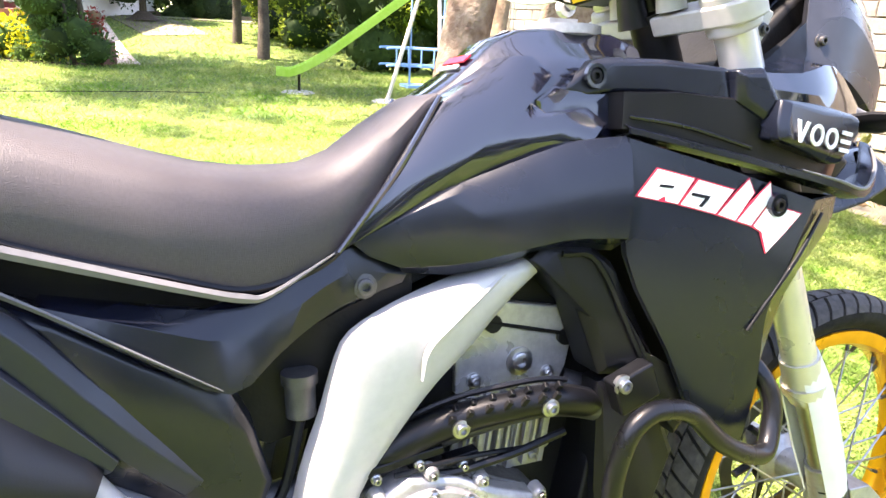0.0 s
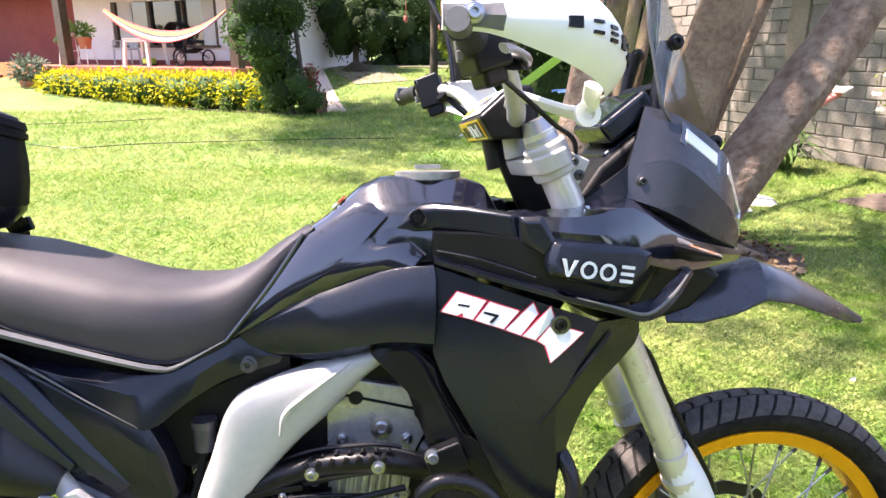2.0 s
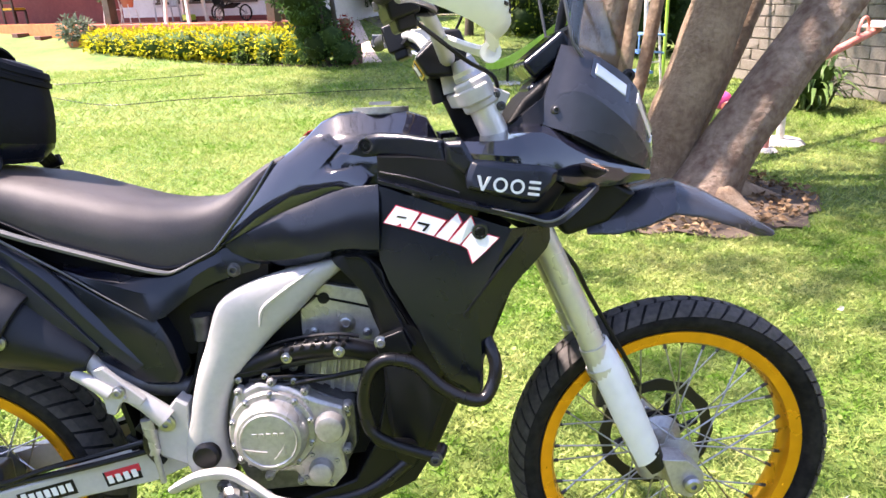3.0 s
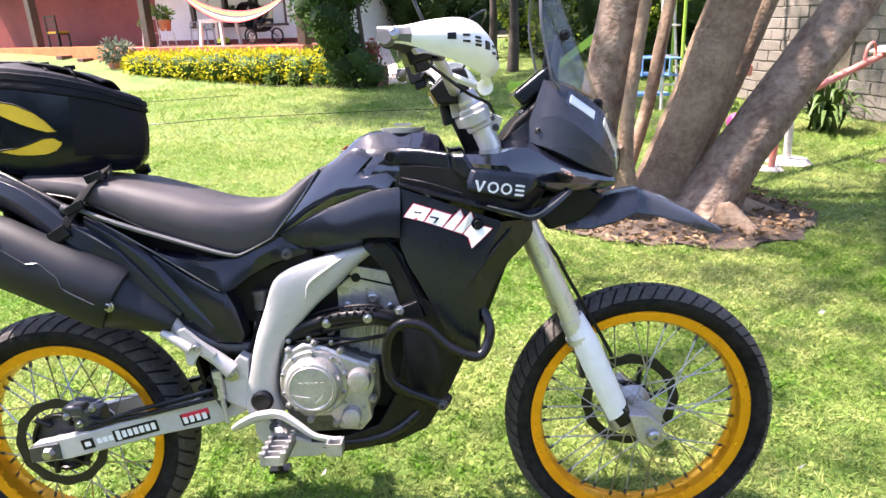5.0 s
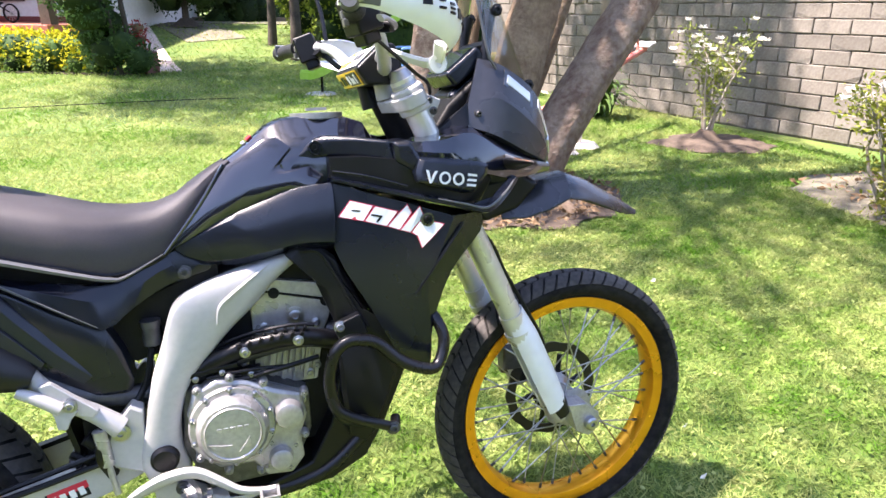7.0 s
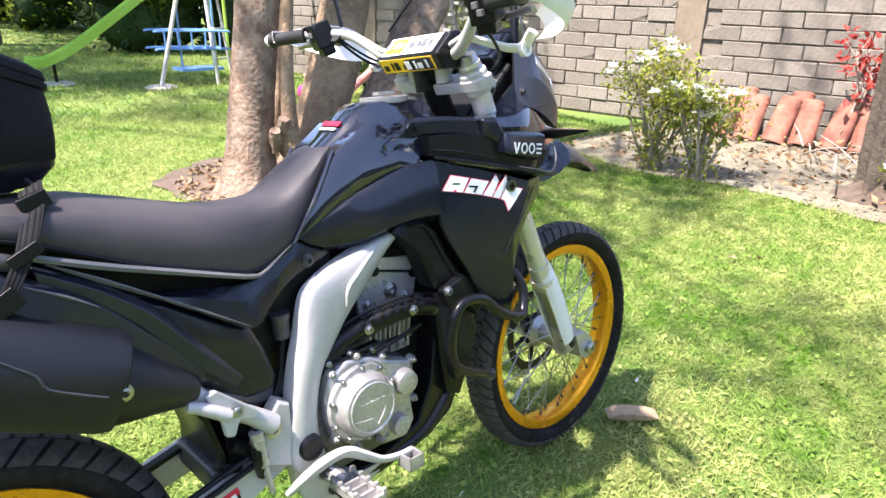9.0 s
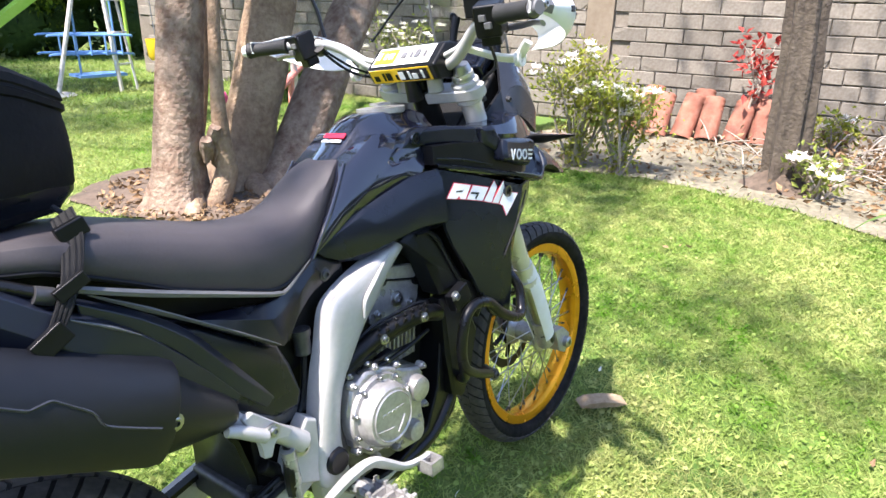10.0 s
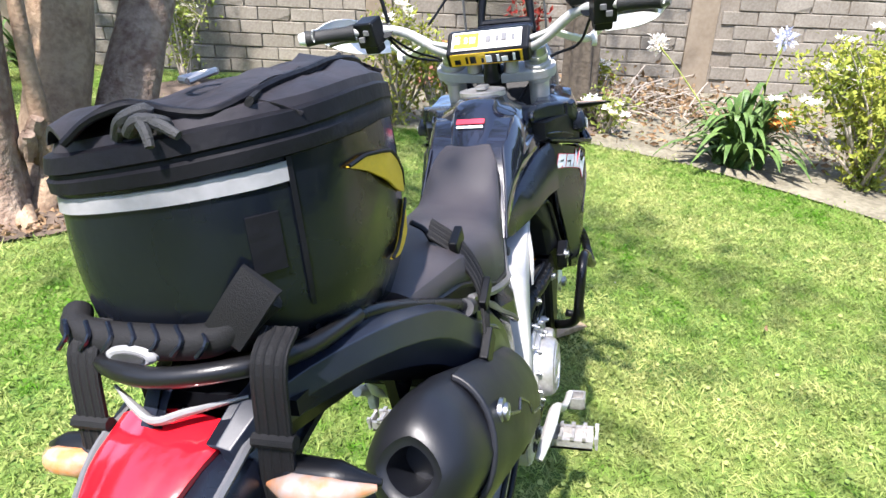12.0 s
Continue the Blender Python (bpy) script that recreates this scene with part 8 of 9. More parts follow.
# white wall with two window openings
W0, W1, SILL, HEAD = 3.2, 9.7, 1.42, 2.6
for a, b, z0, z1 in ((W0, 4.35, 0, 3.0), (4.35, 8.2, 0, SILL), (4.35, 8.2, HEAD, 3.0), (8.2, W1, 0, 3.0)):
    tagged(part("wall_house", in_house(box(a, b, 3.25, 3.45, z0, z1)), PLASTER, smooth=False), "white plastered house wall", "wall", kind="structure")
tagged(part("wall_base_band", in_house(box(W0 - 0.01, W1, 3.225, 3.252, FLOOR - 0.01, FLOOR + 0.13)), RED_WALL, smooth=False), "dark red painted skirting", "skirting", kind="structure")
tagged(part("wall_house_red", in_house(box(W1, 19, 3.3, 3.5, 0, 3.0)), RED_WALL, smooth=False), "dark red recessed house wall", "wall", kind="structure")
tagged(part("wall_house_end", in_house(box(W0 - 0.2, W0 - 0.002, 3.25, 9.0, 0, 3.0)), PLASTER, smooth=False), "white plastered end wall", "wall", kind="structure")
tagged(part("porch_roof", in_house(box(2.4, 19, 1.6, 9.0, 3.002, 3.15)), DARK_WOOD, smooth=False), "dark porch roof", "roof", kind="structure")
win = tagged(new("window_1"), "dark window with brown frame and pale curtain", "window", kind="structure")
part("pane", in_house(box(4.37, 8.18, 3.36, 3.37, SILL, HEAD)), WINDOW_DARK, win)
for a, b in ((4.35, 4.47), (5.55, 5.62), (6.75, 6.87), (8.08, 8.2)):
    part("frame", in_house(box(a, b, 3.28, 3.355, SILL, HEAD)), DARK_WOOD, win)
part("sill", in_house(box(4.3, 8.25, 3.18, 3.248, SILL - 0.07, SILL - 0.002)), DARK_WOOD, win)
CURTAIN = material("pale_curtain", (0.55, 0.55, 0.52), 0.9, grain=0.1)
for a, b in ((4.5, 4.95), (7.5, 8.05)):
    rows = [[Vector((a + (b - a) * k / 16, 3.345 + 0.006 * math.sin(k * 1.7), z)) for k in range(17)] + [Vector((a + (b - a) * k / 16, 3.35 + 0.006 * math.sin(k * 1.7), z)) for k in range(16, -1, -1)] for z in (SILL, HEAD)]
    part("curtain", in_house(loft(rows)), CURTAIN, win)
for s in (7.7, 13.0, 2.1):
    tagged(part("porch_post", in_house(box(s - 0.12, s + 0.12, 1.1, 1.34, FLOOR, 3.0)), DARK_WOOD, bevel=0.012), "dark stained wooden porch post", "post", kind="structure")

# porch furniture
table = thing("plastic_table", "white plastic table on the porch", "table", HOUSE @ pose(5.95, 2.2, FLOOR))
part("top", box(-0.45, 0.45, -0.35, 0.35, 0.66, 0.70), WHITE_PLASTIC, table, bevel=0.015)
part("apron", box(-0.42, 0.42, -0.32, 0.32, 0.60, 0.658), WHITE_PLASTIC, table, bevel=0.01)
for x in (-1, 1):
    for y in (-1, 1):
        part("leg", loft([[Vector((x * (0.38 + 0.05 * q) + a, y * (0.29 + 0.04 * q) + b, 0.6 * (1 - q))) for a, b in ((-0.04, -0.04), (0.04, -0.04), (0.04, 0.04), (-0.04, 0.04))] for q in (0, 1)]), WHITE_PLASTIC, table, bevel=0.008)
GREY_PLASTIC = material("grey_white_plastic", (0.50, 0.50, 0.52), 0.5, grain=0.1)
chair = thing("plastic_chair", "grey-white plastic garden chair on the porch", "chair", HOUSE @ pose(7.0, 2.5, FLOOR, 0, 0, 200))
part("seat", box(-0.24, 0.24, -0.24, 0.24, 0.40, 0.44), GREY_PLASTIC, chair, bevel=0.02)
for k in range(5):
    part("back_slat", loft([[Vector((-0.20 + k * 0.10 + a, -0.24 - 0.10 * q, 0.42 + 0.5 * q)) for a in (-0.035, 0.035)] + [Vector((-0.20 + k * 0.10 + a, -0.26 - 0.10 * q, 0.42 + 0.5 * q)) for a in (0.035, -0.035)] for q in (0, 1)]), GREY_PLASTIC, chair)
part("back_rail", box(-0.25, 0.25, -0.37, -0.33, 0.90, 0.96), GREY_PLASTIC, chair, bevel=0.015)
for x in (-1, 1):
    part("armrest", box(x * 0.27 - 0.03, x * 0.27 + 0.03, -0.30, 0.22, 0.63, 0.66), GREY_PLASTIC, chair, bevel=0.01)
    for y in (-0.24, 0.2):
        part("leg", tube([(x * 0.25, y, 0.64), (x * 0.28, y * 1.1, 0)], 0.024, 8, 1), GREY_PLASTIC, chair)
# three-wheeled stroller
stroller = thing("stroller", "black three-wheeled stroller with spoked wheels on the porch", "stroller", HOUSE @ pose(4.5, 2.2, FLOOR))
for x, y, rr in ((-0.58, 0.1, 0.21), (0.02, -0.28, 0.22), (0.52, 0.28, 0.18)):
    part("wheel", moved(turned([(rr - 0.035, -0.02), (rr - 0.01, -0.024), (rr, 0.0), (rr - 0.01, 0.024), (rr - 0.035, 0.02), (rr - 0.035, -0.02)], 28), pose(x, y, rr)), RUBBER, stroller)
    part("spokes", joined(*[tube([(x, y, rr), (x + (rr - 0.03) * math.cos(a), y, rr + (rr - 0.03) * math.sin(a))], 0.005, 5, 1) for a in np.linspace(0, 2 * math.pi, 12, endpoint=False)], moved(turned([(0, -0.03), (0.03, -0.03), (0.03, 0.03), (0, 0.03)], 12), pose(x, y, rr))), STEEL, stroller)
part("frame", joined(tube([(-0.58, 0.1, 0.21), (-0.1, 0.0, 0.55), (0.35, 0.0, 0.95)], 0.016, 8, 3), tube([(0.52, 0.28, 0.18), (0.0, 0.2, 0.55), (-0.45, 0.1, 0.95)], 0.016, 8, 3), tube([(0.02, -0.28, 0.22), (0.1, 0.0, 0.6), (0.4, 0.0, 1.0)], 0.016, 8, 3)), BLACK_TUBE, stroller)
part("seat_sling", loft([[Vector((u, v, w)) for v in (-0.2, 0.2)] + [Vector((u, v, w - 0.03)) for v in (0.2, -0.2)] for u, w in ((-0.35, 0.45), (-0.1, 0.35), (0.2, 0.42), (0.38, 0.85))]), BAG_CLOTH, stroller)
part("canopy", loft([[Vector((0.25 + 0.30 * math.cos(a), v, 0.80 + 0.30 * math.sin(a))) for a in np.linspace(0.3, 2.6, 8)] + [Vector((0.25 + 0.28 * math.cos(a), v, 0.80 + 0.28 * math.sin(a))) for a in np.linspace(2.6, 0.3, 8)] for v in (-0.2, 0.2)]), BAG_CLOTH, stroller)
toy = thing("toy_truck", "small green and black toy under the table", "toy", HOUSE @ pose(5.75, 2.1, FLOOR))
part("body", box(-0.16, 0.16, -0.1, 0.1, 0.05, 0.20), GREEN_PAINT, toy, bevel=0.03)
part("base", box(-0.18, 0.18, -0.11, 0.11, 0.0, 0.048), BLACK_MATT, toy, bevel=0.02)
# hammock, five coloured bands
ham = thing("hammock", "striped hammock in red, yellow and grey bands", "hammock")
for k, col in enumerate(((0.55, 0.03, 0.06), (0.04, 0.04, 0.045), (0.62, 0.30, 0.03), (0.30, 0.30, 0.32), (0.05, 0.05, 0.05), (0.70, 0.34, 0.04), (0.60, 0.08, 0.06))):
    mat = material("hammock_band", col, 0.8, grain=0.3, scale=120, bump=0.2)
    rows = []
    for q in np.linspace(0, 1, 20):
        s = 2.2 + 3.95 * q
        sag = 1.50 + 0.72 * (2 * q - 1) ** 2
        wide = 0.055 * (0.25 + 0.75 * math.sin(math.pi * q))
        o = (k - 3) * wide * 0.95
        rows.append([Vector((s, 1.2 + o * 0.8, sag + abs(o) * 0.4 + o * 0.7)), Vector((s, 1.2 + (o + wide) * 0.8, sag + abs(o + wide) * 0.4 + (o + wide) * 0.7)), Vector((s, 1.21 + (o + wide) * 0.8, sag + abs(o + wide) * 0.4 + (o + wide) * 0.7 - 0.015)), Vector((s, 1.21 + o * 0.8, sag + abs(o) * 0.4 + o * 0.7 - 0.015))])
    part("band", in_house(loft(rows)), mat, ham)


def leaf_mass(name, blobs, count, size, mat, label, category, core=None, kind="", seed=1, stems=(), squash=1.0):
    """A plant out of overlapping clumps: leaves on and near each clump's skin, over an inner mass coloured dark for the
    shade inside.
    """
    g = np.random.default_rng(seed)
    ob = thing(name, label, category, kind=kind)
    vol = np.array([b[3] ** 2 for b in blobs])
    which = g.choice(len(blobs), count, p=vol / vol.sum())
    c = np.array([b[:3] for b in blobs])[which]
    rr = np.array([b[3] for b in blobs])[which]
    d = g.normal(size=(count, 3))
    d /= np.linalg.norm(d, axis=1, keepdims=True)
    p = c + d * (rr * g.uniform(0.78, 1.10, count))[:, None] * np.array([1, 1, squash])
    scattered("leaves", p, d + g.normal(size=(count, 3)) * 0.6, size * g.uniform(0.6, 1.35, count), mat, ob)
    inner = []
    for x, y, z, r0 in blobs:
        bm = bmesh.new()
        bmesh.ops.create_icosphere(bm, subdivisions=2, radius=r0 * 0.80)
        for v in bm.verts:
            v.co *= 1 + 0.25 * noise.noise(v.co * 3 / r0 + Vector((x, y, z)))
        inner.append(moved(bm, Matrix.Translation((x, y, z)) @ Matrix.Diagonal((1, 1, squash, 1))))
    # dark core colour stands for the shade between the leaves
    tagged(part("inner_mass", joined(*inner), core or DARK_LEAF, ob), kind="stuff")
    for pts, r in stems:
        part("stem", tube(pts, r, 9, 4), BARK_DARK, ob)
    return ob


def hp(s, k, z):
    p = H0 + E1 * s + E2 * k
    return (p.x, p.y, z)


g = np.random.default_rng(70)
blobs = []
for s in np.arange(0.5, 7.5, 0.32):
    for k in (0.25, 0.62):
        blobs.append((*hp(s, k + g.normal() * 0.03, 0.42 + g.normal() * 0.03), 0.36))
# no ivy here: the core takes its darker green as shade inside the hedge
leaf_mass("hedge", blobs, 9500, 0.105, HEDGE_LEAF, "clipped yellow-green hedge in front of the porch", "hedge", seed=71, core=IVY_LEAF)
tagged(part("hedge_soil", moved(box(-0.4, 7.8, -0.12, 0.3, -0.02, 0.03), HOUSE), DIRT, smooth=False, bevel=0.01), "dark soil strip along the hedge", "soil", kind="structure")
leaf_mass("low_plant", [(*hp(s, 0.0, 0.16), 0.2) for s in (0.3, 0.7, 1.4, 2.1)], 900, 0.08, MID_LEAF, "dark leafy plants at the hedge's foot", "plant", seed=72)
# ivy-clad small tree at the hedge's end
blobs = [(-1.15 + g.normal() * 0.22, 12.95 + g.normal() * 0.2, z, 0.30 + 0.05 * g.normal()) for z in np.arange(0.3, 1.1, 0.14)]
blobs += [(-1.35 + g.normal() * 0.40, 13.1 + g.normal() * 0.35, z, 0.42) for z in np.arange(1.15, 3.0, 0.13)]
leaf_mass("ivy_tree", blobs, 6500, 0.085, IVY_LEAF, "ivy-covered small tree at the end of the hedge", "tree", seed=73, stems=(([(-0.75, 13.2, 0), (-0.80, 13.1, 0.9), (-0.9, 13.1, 2.4)], [0.07, 0.05, 0.04]), ([(-1.0, 13.0, 0), (-1.05, 13.0, 0.9), (-1.2, 13.0, 2.4)], [0.06, 0.05, 0.04])))
leaf_mass("red_shoot_plant", [(-0.60, 13.15, z, 0.14) for z in (0.45, 0.65, 0.85)], 260, 0.07, RED_LEAF, "reddish shoots beside the planter", "plant", seed=74, core=DRY_LEAF)
# unseen tree, added so its high crown shades the middle of the lawn
sh = thing("shade_tree", "unseen tall tree added to shade the lawn", "tree")
part("trunk", tube([(-1.45, 14.4, 0.0), (-1.6, 14.2, 2.5), (-2.4, 13.8, 5.0)], [0.20, 0.16, 0.10], 12, 5), BARK_DARK, sh)
cs = [(g.uniform(-3.6, 1.0), g.uniform(8.6, 15.5), 5.8 + g.uniform(-0.7, 1.0)) for _ in range(130)]
crown(cs, 12000, 0.24, CROWN_LEAF, sh, 0.45, seed=75)
part("limb", joined(*[tube([(-2.4, 13.8, 4.8), ((-2.4 + c[0]) / 2, (13.8 + c[1]) / 2, 5.3), c], [0.06, 0.04, 0.015], 6, 3) for c in cs[::6]]), BARK_DARK, sh)
box_p = thing("planter_box", "brown painted planter box at the hedge's end", "planter", pose(-0.62, 13.45, 0, 0, 0, -28))
part("body", box(-0.22, 0.22, -0.22, 0.22, 0.0, 0.42), BROWN_BOX, box_p, bevel=0.012)
part("soil", box(-0.19, 0.19, -0.19, 0.19, 0.415, 0.425), DIRT, box_p)
# pot plants
TERRACOTTA = material("terracotta_pot", (0.46, 0.16, 0.08), 0.8, second=(0.40, 0.12, 0.06), scale=20, patch=4)


def pot(at, r, tall, plant_r, leaf, label, seed, mat=TERRACOTTA, stand=0.0):
    ob = thing("potted_plant", label, "potted plant", Matrix.Translation(at))
    part("pot", moved(turned([(0, 0), (r * 0.72, 0), (r, tall * 0.85), (r * 1.08, tall * 0.85), (r * 1.08, tall), (r * 0.9, tall), (r * 0.85, tall * 0.8), (0, tall * 0.8)], 20, "z"), pose(0, 0, stand)), mat, ob)
    q = np.random.default_rng(seed)
    n = 420
    d = q.normal(size=(n, 3))
    d /= np.linalg.norm(d, axis=1, keepdims=True)
    p = d * plant_r * q.uniform(0.3, 1.05, n)[:, None] * np.array([1, 1, 0.8]) + np.array([0, 0, stand + tall + plant_r * 0.65])
    scattered("leaves", p, d + q.normal(size=(n, 3)) * 0.5, np.full(n, plant_r * 0.32), leaf, ob)
    part("stem", tube([(0, 0, stand + tall * 0.8), (0, 0, stand + tall + plant_r * 0.6)], 0.015, 6, 1), BARK_DARK, ob)
    if stand:
        for a in np.linspace(0.4, 0.4 + 2 * math.pi, 4, endpoint=False):
            part("stand_leg", tube([(r * 0.9 * math.cos(a), r * 0.9 * math.sin(a), stand + 0.08), (r * 1.3 * math.cos(a), r * 1.3 * math.sin(a), 0)], 0.014, 7, 1), WHITE_PAINT, ob, "white stand leg")
        part("stand_ring", tube([(r * 1.15 * math.cos(a), r * 1.15 * math.sin(a), stand * 0.5) for a in np.linspace(0, 2 * math.pi, 17)], 0.010, 6, 1), WHITE_PAINT, ob)
    return ob


GREY_LEAF = leafy("grey_green_leaves", (0.08, 0.11, 0.07), (0.16, 0.19, 0.14), scale=4)
pot(hp(8.25, 0.5, 0), 0.26, 0.50, 0.45, GREY_LEAF, "grey-green bush in a square clay pot by the porch", 81)
pot(hp(7.25, 1.45, FLOOR), 0.18, 0.30, 0.26, MID_LEAF, "green plant in an orange pot on a white stand", 82, stand=0.42)
pot(hp(8.25, 1.6, FLOOR), 0.12, 0.18, 0.20, IVY_LEAF, "small plant on a white stand", 83, mat=WHITE_PLASTIC, stand=0.35)
pot(hp(8.15, 1.75, FLOOR), 0.12, 0.16, 0.18, MID_LEAF, "small trailing plant on a high white stand", 84, mat=WHITE_PLASTIC, stand=0.75)
# wooden chairs with yellow cushions deep in the porch
def porch_chair(m):
    ob = thing("porch_chair", "dark wooden chair with a yellow cushion on the porch", "chair", m, group="porch chairs")
    part("seat", box(-0.25, 0.25, -0.25, 0.25, 0.42, 0.46), DARK_WOOD, ob, bevel=0.01)
    part("cushion", box(-0.24, 0.24, -0.24, 0.24, 0.462, 0.53), YELLOW_TUB, ob, "yellow cushion", bevel=0.025)
    for x in (-0.22, 0.22):
        for y in (-0.22, 0.22):
            part("leg", box(x - 0.03, x + 0.03, y - 0.03, y + 0.03, 0.0, 0.42), DARK_WOOD, ob, bevel=0.006)
        part("back_post", box(x - 0.03, x + 0.03, 0.19, 0.25, 0.46, 1.05), DARK_WOOD, ob, bevel=0.006)
    for z in (0.65, 0.80, 0.95):
        part("back_slat", box(-0.2, 0.2, 0.20, 0.23, z, z + 0.08), DARK_WOOD, ob, bevel=0.005)
    return ob


pc = porch_chair(HOUSE @ pose(13.9, 2.5, FLOOR, 0, 0, 170))
copy_thing(pc, HOUSE @ pose(14.9, 2.45, FLOOR, 0, 0, 195))
copy_thing(pc, HOUSE @ pose(12.6, 2.7, FLOOR, 0, 0, 150))
# paths and kerb at the far end
def strip(name, a, b, wide, mat, label, category, lift=0.012):
    a, b = Vector((*a, 0)), Vector((*b, 0))
    d = (b - a).normalized()
    sd = Vector((-d.y, d.x, 0)) * wide / 2
    n = 24
    rows = []
    for k in range(n + 1):
        c = a.lerp(b, k / n)
        rows.append([Vector((p.x, p.y, float(ground_z(p.x, p.y)) + h)) for p, h in ((c - sd, lift), (c + sd, lift), (c + sd, -0.1), (c - sd, -0.1))])
    return tagged(part(name, loft(rows), mat, smooth=False), label, category, kind="structure")


strip("path", (-0.30, 13.75), (-1.55, 21.6), 0.75, PINK_PATH, "pale pink concrete garden path", "path")
strip("path_far", (-6.0, 22.4), (9.0, 20.2), 1.4, DRY_GRASS, "pale dusty path across the far garden", "path", 0.02)
strip("kerb", (-6.0, 23.3), (9.5, 21.0), 0.25, CONCRETE, "low concrete kerb along the far bed", "kerb", 0.14)
strip("soil_patch", (0.9, 17.8), (-0.2, 21.0), 1.6, DRY_GRASS, "worn dusty patch on the far lawn", "soil", 0.008)
# far planting
blobs = [(0.1 + g.normal() * 0.35, 20.0 + g.normal() * 0.3, 2.1 + g.normal() * 0.3, 0.55) for _ in range(14)]
leaf_mass("round_tree", blobs, 3200, 0.12, DARK_LEAF, "small round-topped dark tree with a bare stem", "tree", seed=90, stems=(([(0.1, 20.0, 0.4), (0.1, 20.0, 1.8)], [0.12, 0.07]),))
part("mound", moved(turned([(0, 0.25), (0.15, 0.22), (0.35, 0.05), (0.5, 0.0)], 12, "z"), pose(0.1, 20.0, float(ground_z(0, 20.0)))), DIRT, bpy.data.objects["round_tree"])
for i, (x, y, r0) in enumerate(((2.25, 17.2, 0.10), (2.62, 15.3, 0.12))):
    t = thing("far_tree", "slim dark garden tree on the lawn", "tree")
    z0 = float(ground_z(x, y))
    part("trunk", tube([(x, y, z0 - 0.05), (x + 0.03, y, z0 + 1.2), (x - 0.05, y + 0.1, z0 + 3.2)], [r0 * 1.3, r0, r0 * 0.7], 10, 5), BARK_DARK, t)
    crown([(x + g.normal() * 1.0, y + 0.5 + g.normal() * 0.9, z0 + 3.6 + g.uniform(-0.5, 1.2)) for _ in range(26)], 1500, 0.20, CROWN_LEAF, t, 0.35, seed=91 + i)
    for k in range(2):
        c = (x - 0.7 + 1.2 * k + i * 0.4, y + 0.4, z0 + 1.75)
        part("red_feeder", joined(moved(turned([(0, 0.09), (0.05, 0.08), (0.07, 0.0), (0.04, -0.08), (0, -0.09)], 12, "z"), pose(*c)), tube([c, (c[0], c[1], c[2] + 1.6)], 0.005, 5, 1)), RED_PAINT, t, "hanging red feeder")
blobs = []
for q in np.linspace(0, 1, 30):
    blobs.append((-7 + 17 * q + g.normal() * 0.2, 24.2 - 2.2 * q + g.normal() * 0.2, 1.05 + g.normal() * 0.12, 0.42 + 0.08 * g.normal()))
leaf_mass("far_border", blobs, 4200, 0.13, MID_LEAF, "mixed low shrubs in the far bed behind the kerb", "shrubs", seed=93, kind="stuff")
leaf_mass("yellow_shrub", [(2.9 + g.normal() * 0.25, 18.3 + g.normal() * 0.25, z, 0.45) for z in np.arange(0.6, 3.0, 0.25)], 2600, 0.11, LIME_LEAF, "upright yellow-green conifer beside the far path", "conifer", seed=94)
blobs = [(3.6 + 2.9 * q + g.normal() * 0.15, 17.1 - 0.9 * q + g.normal() * 0.15, z, 0.50) for q in np.linspace(0, 1, 6) for z in np.arange(0.7, 3.0, 0.4)]
leaf_mass("conifer_hedge", blobs, 5200, 0.12, LIME_LEAF, "tall clipped green conifer hedge", "hedge", seed=95)
leaf_mass("bright_bush", [(5.3 + g.normal() * 0.3, 13.2 + g.normal() * 0.3, 1.3 + g.normal() * 0.35, 0.45) for _ in range(10)], 1800, 0.11, LIME_LEAF, "bright young leafy bush behind the slide", "shrub", seed=96)
blobs = [(4.6 + 9.0 * q + g.normal() * 0.3, 13.6 - 2.2 * q + g.normal() * 0.3, z, 0.85) for q in np.linspace(0, 1, 9) for z in (0.7, 1.6, 2.6)]
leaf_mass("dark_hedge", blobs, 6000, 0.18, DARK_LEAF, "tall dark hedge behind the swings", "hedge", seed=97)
blobs = [(x + g.normal() * 0.8, 29 + g.normal() * 1.0, z + g.normal() * 0.4, 1.7) for x in np.arange(-24, 26, 2.2) for z in (1.6, 3.8, 6.0)]
leaf_mass("far_woods", blobs, 9000, 0.42, DARK_LEAF, "dark trees closing the far end of the garden", "trees", seed=98, kind="stuff")
blobs = [(1.3 + g.normal() * 0.8, 22.6 + g.normal() * 0.4, 2.4 + g.normal() * 0.9, 0.65) for _ in range(26)]
leaf_mass("leafy_tree", blobs, 3600, 0.17, DARK_LEAF, "dark leafy tree at the far end of the path", "tree", seed=101, stems=(([(1.3, 22.6, 0.4), (1.3, 22.6, 2.2)], [0.14, 0.08]),))
# unseen trees, added so the bike's panels reflect darker, broken tones
blobs = [(x + g.normal() * 0.6, -11 + g.normal() * 0.7, z + g.normal() * 0.4, 1.2 + 0.25 * g.normal()) for x in np.arange(-13, 16, 2.0) for z in (0.9, 2.3, 3.2 + g.uniform(-0.8, 1.2))]
leaf_mass("hedge_south", blobs, 9000, 0.32, DARK_LEAF, "unseen dark trees added behind the camera to darken reflections", "hedge", seed=99, kind="stuff")
# second unseen row, added to the west for the same reflections
blobs = [(-13 + g.normal() * 0.6, y + g.normal() * 0.5, z + g.normal() * 0.4, 1.3 + 0.2 * g.normal()) for y in np.arange(-11, 12, 2.0) for z in (0.9, 2.3, 3.4 + g.uniform(-0.8, 1.0))]
leaf_mass("hedge_west", blobs, 8000, 0.32, DARK_LEAF, "unseen dark trees added on the west to darken reflections", "hedge", seed=100, kind="stuff")
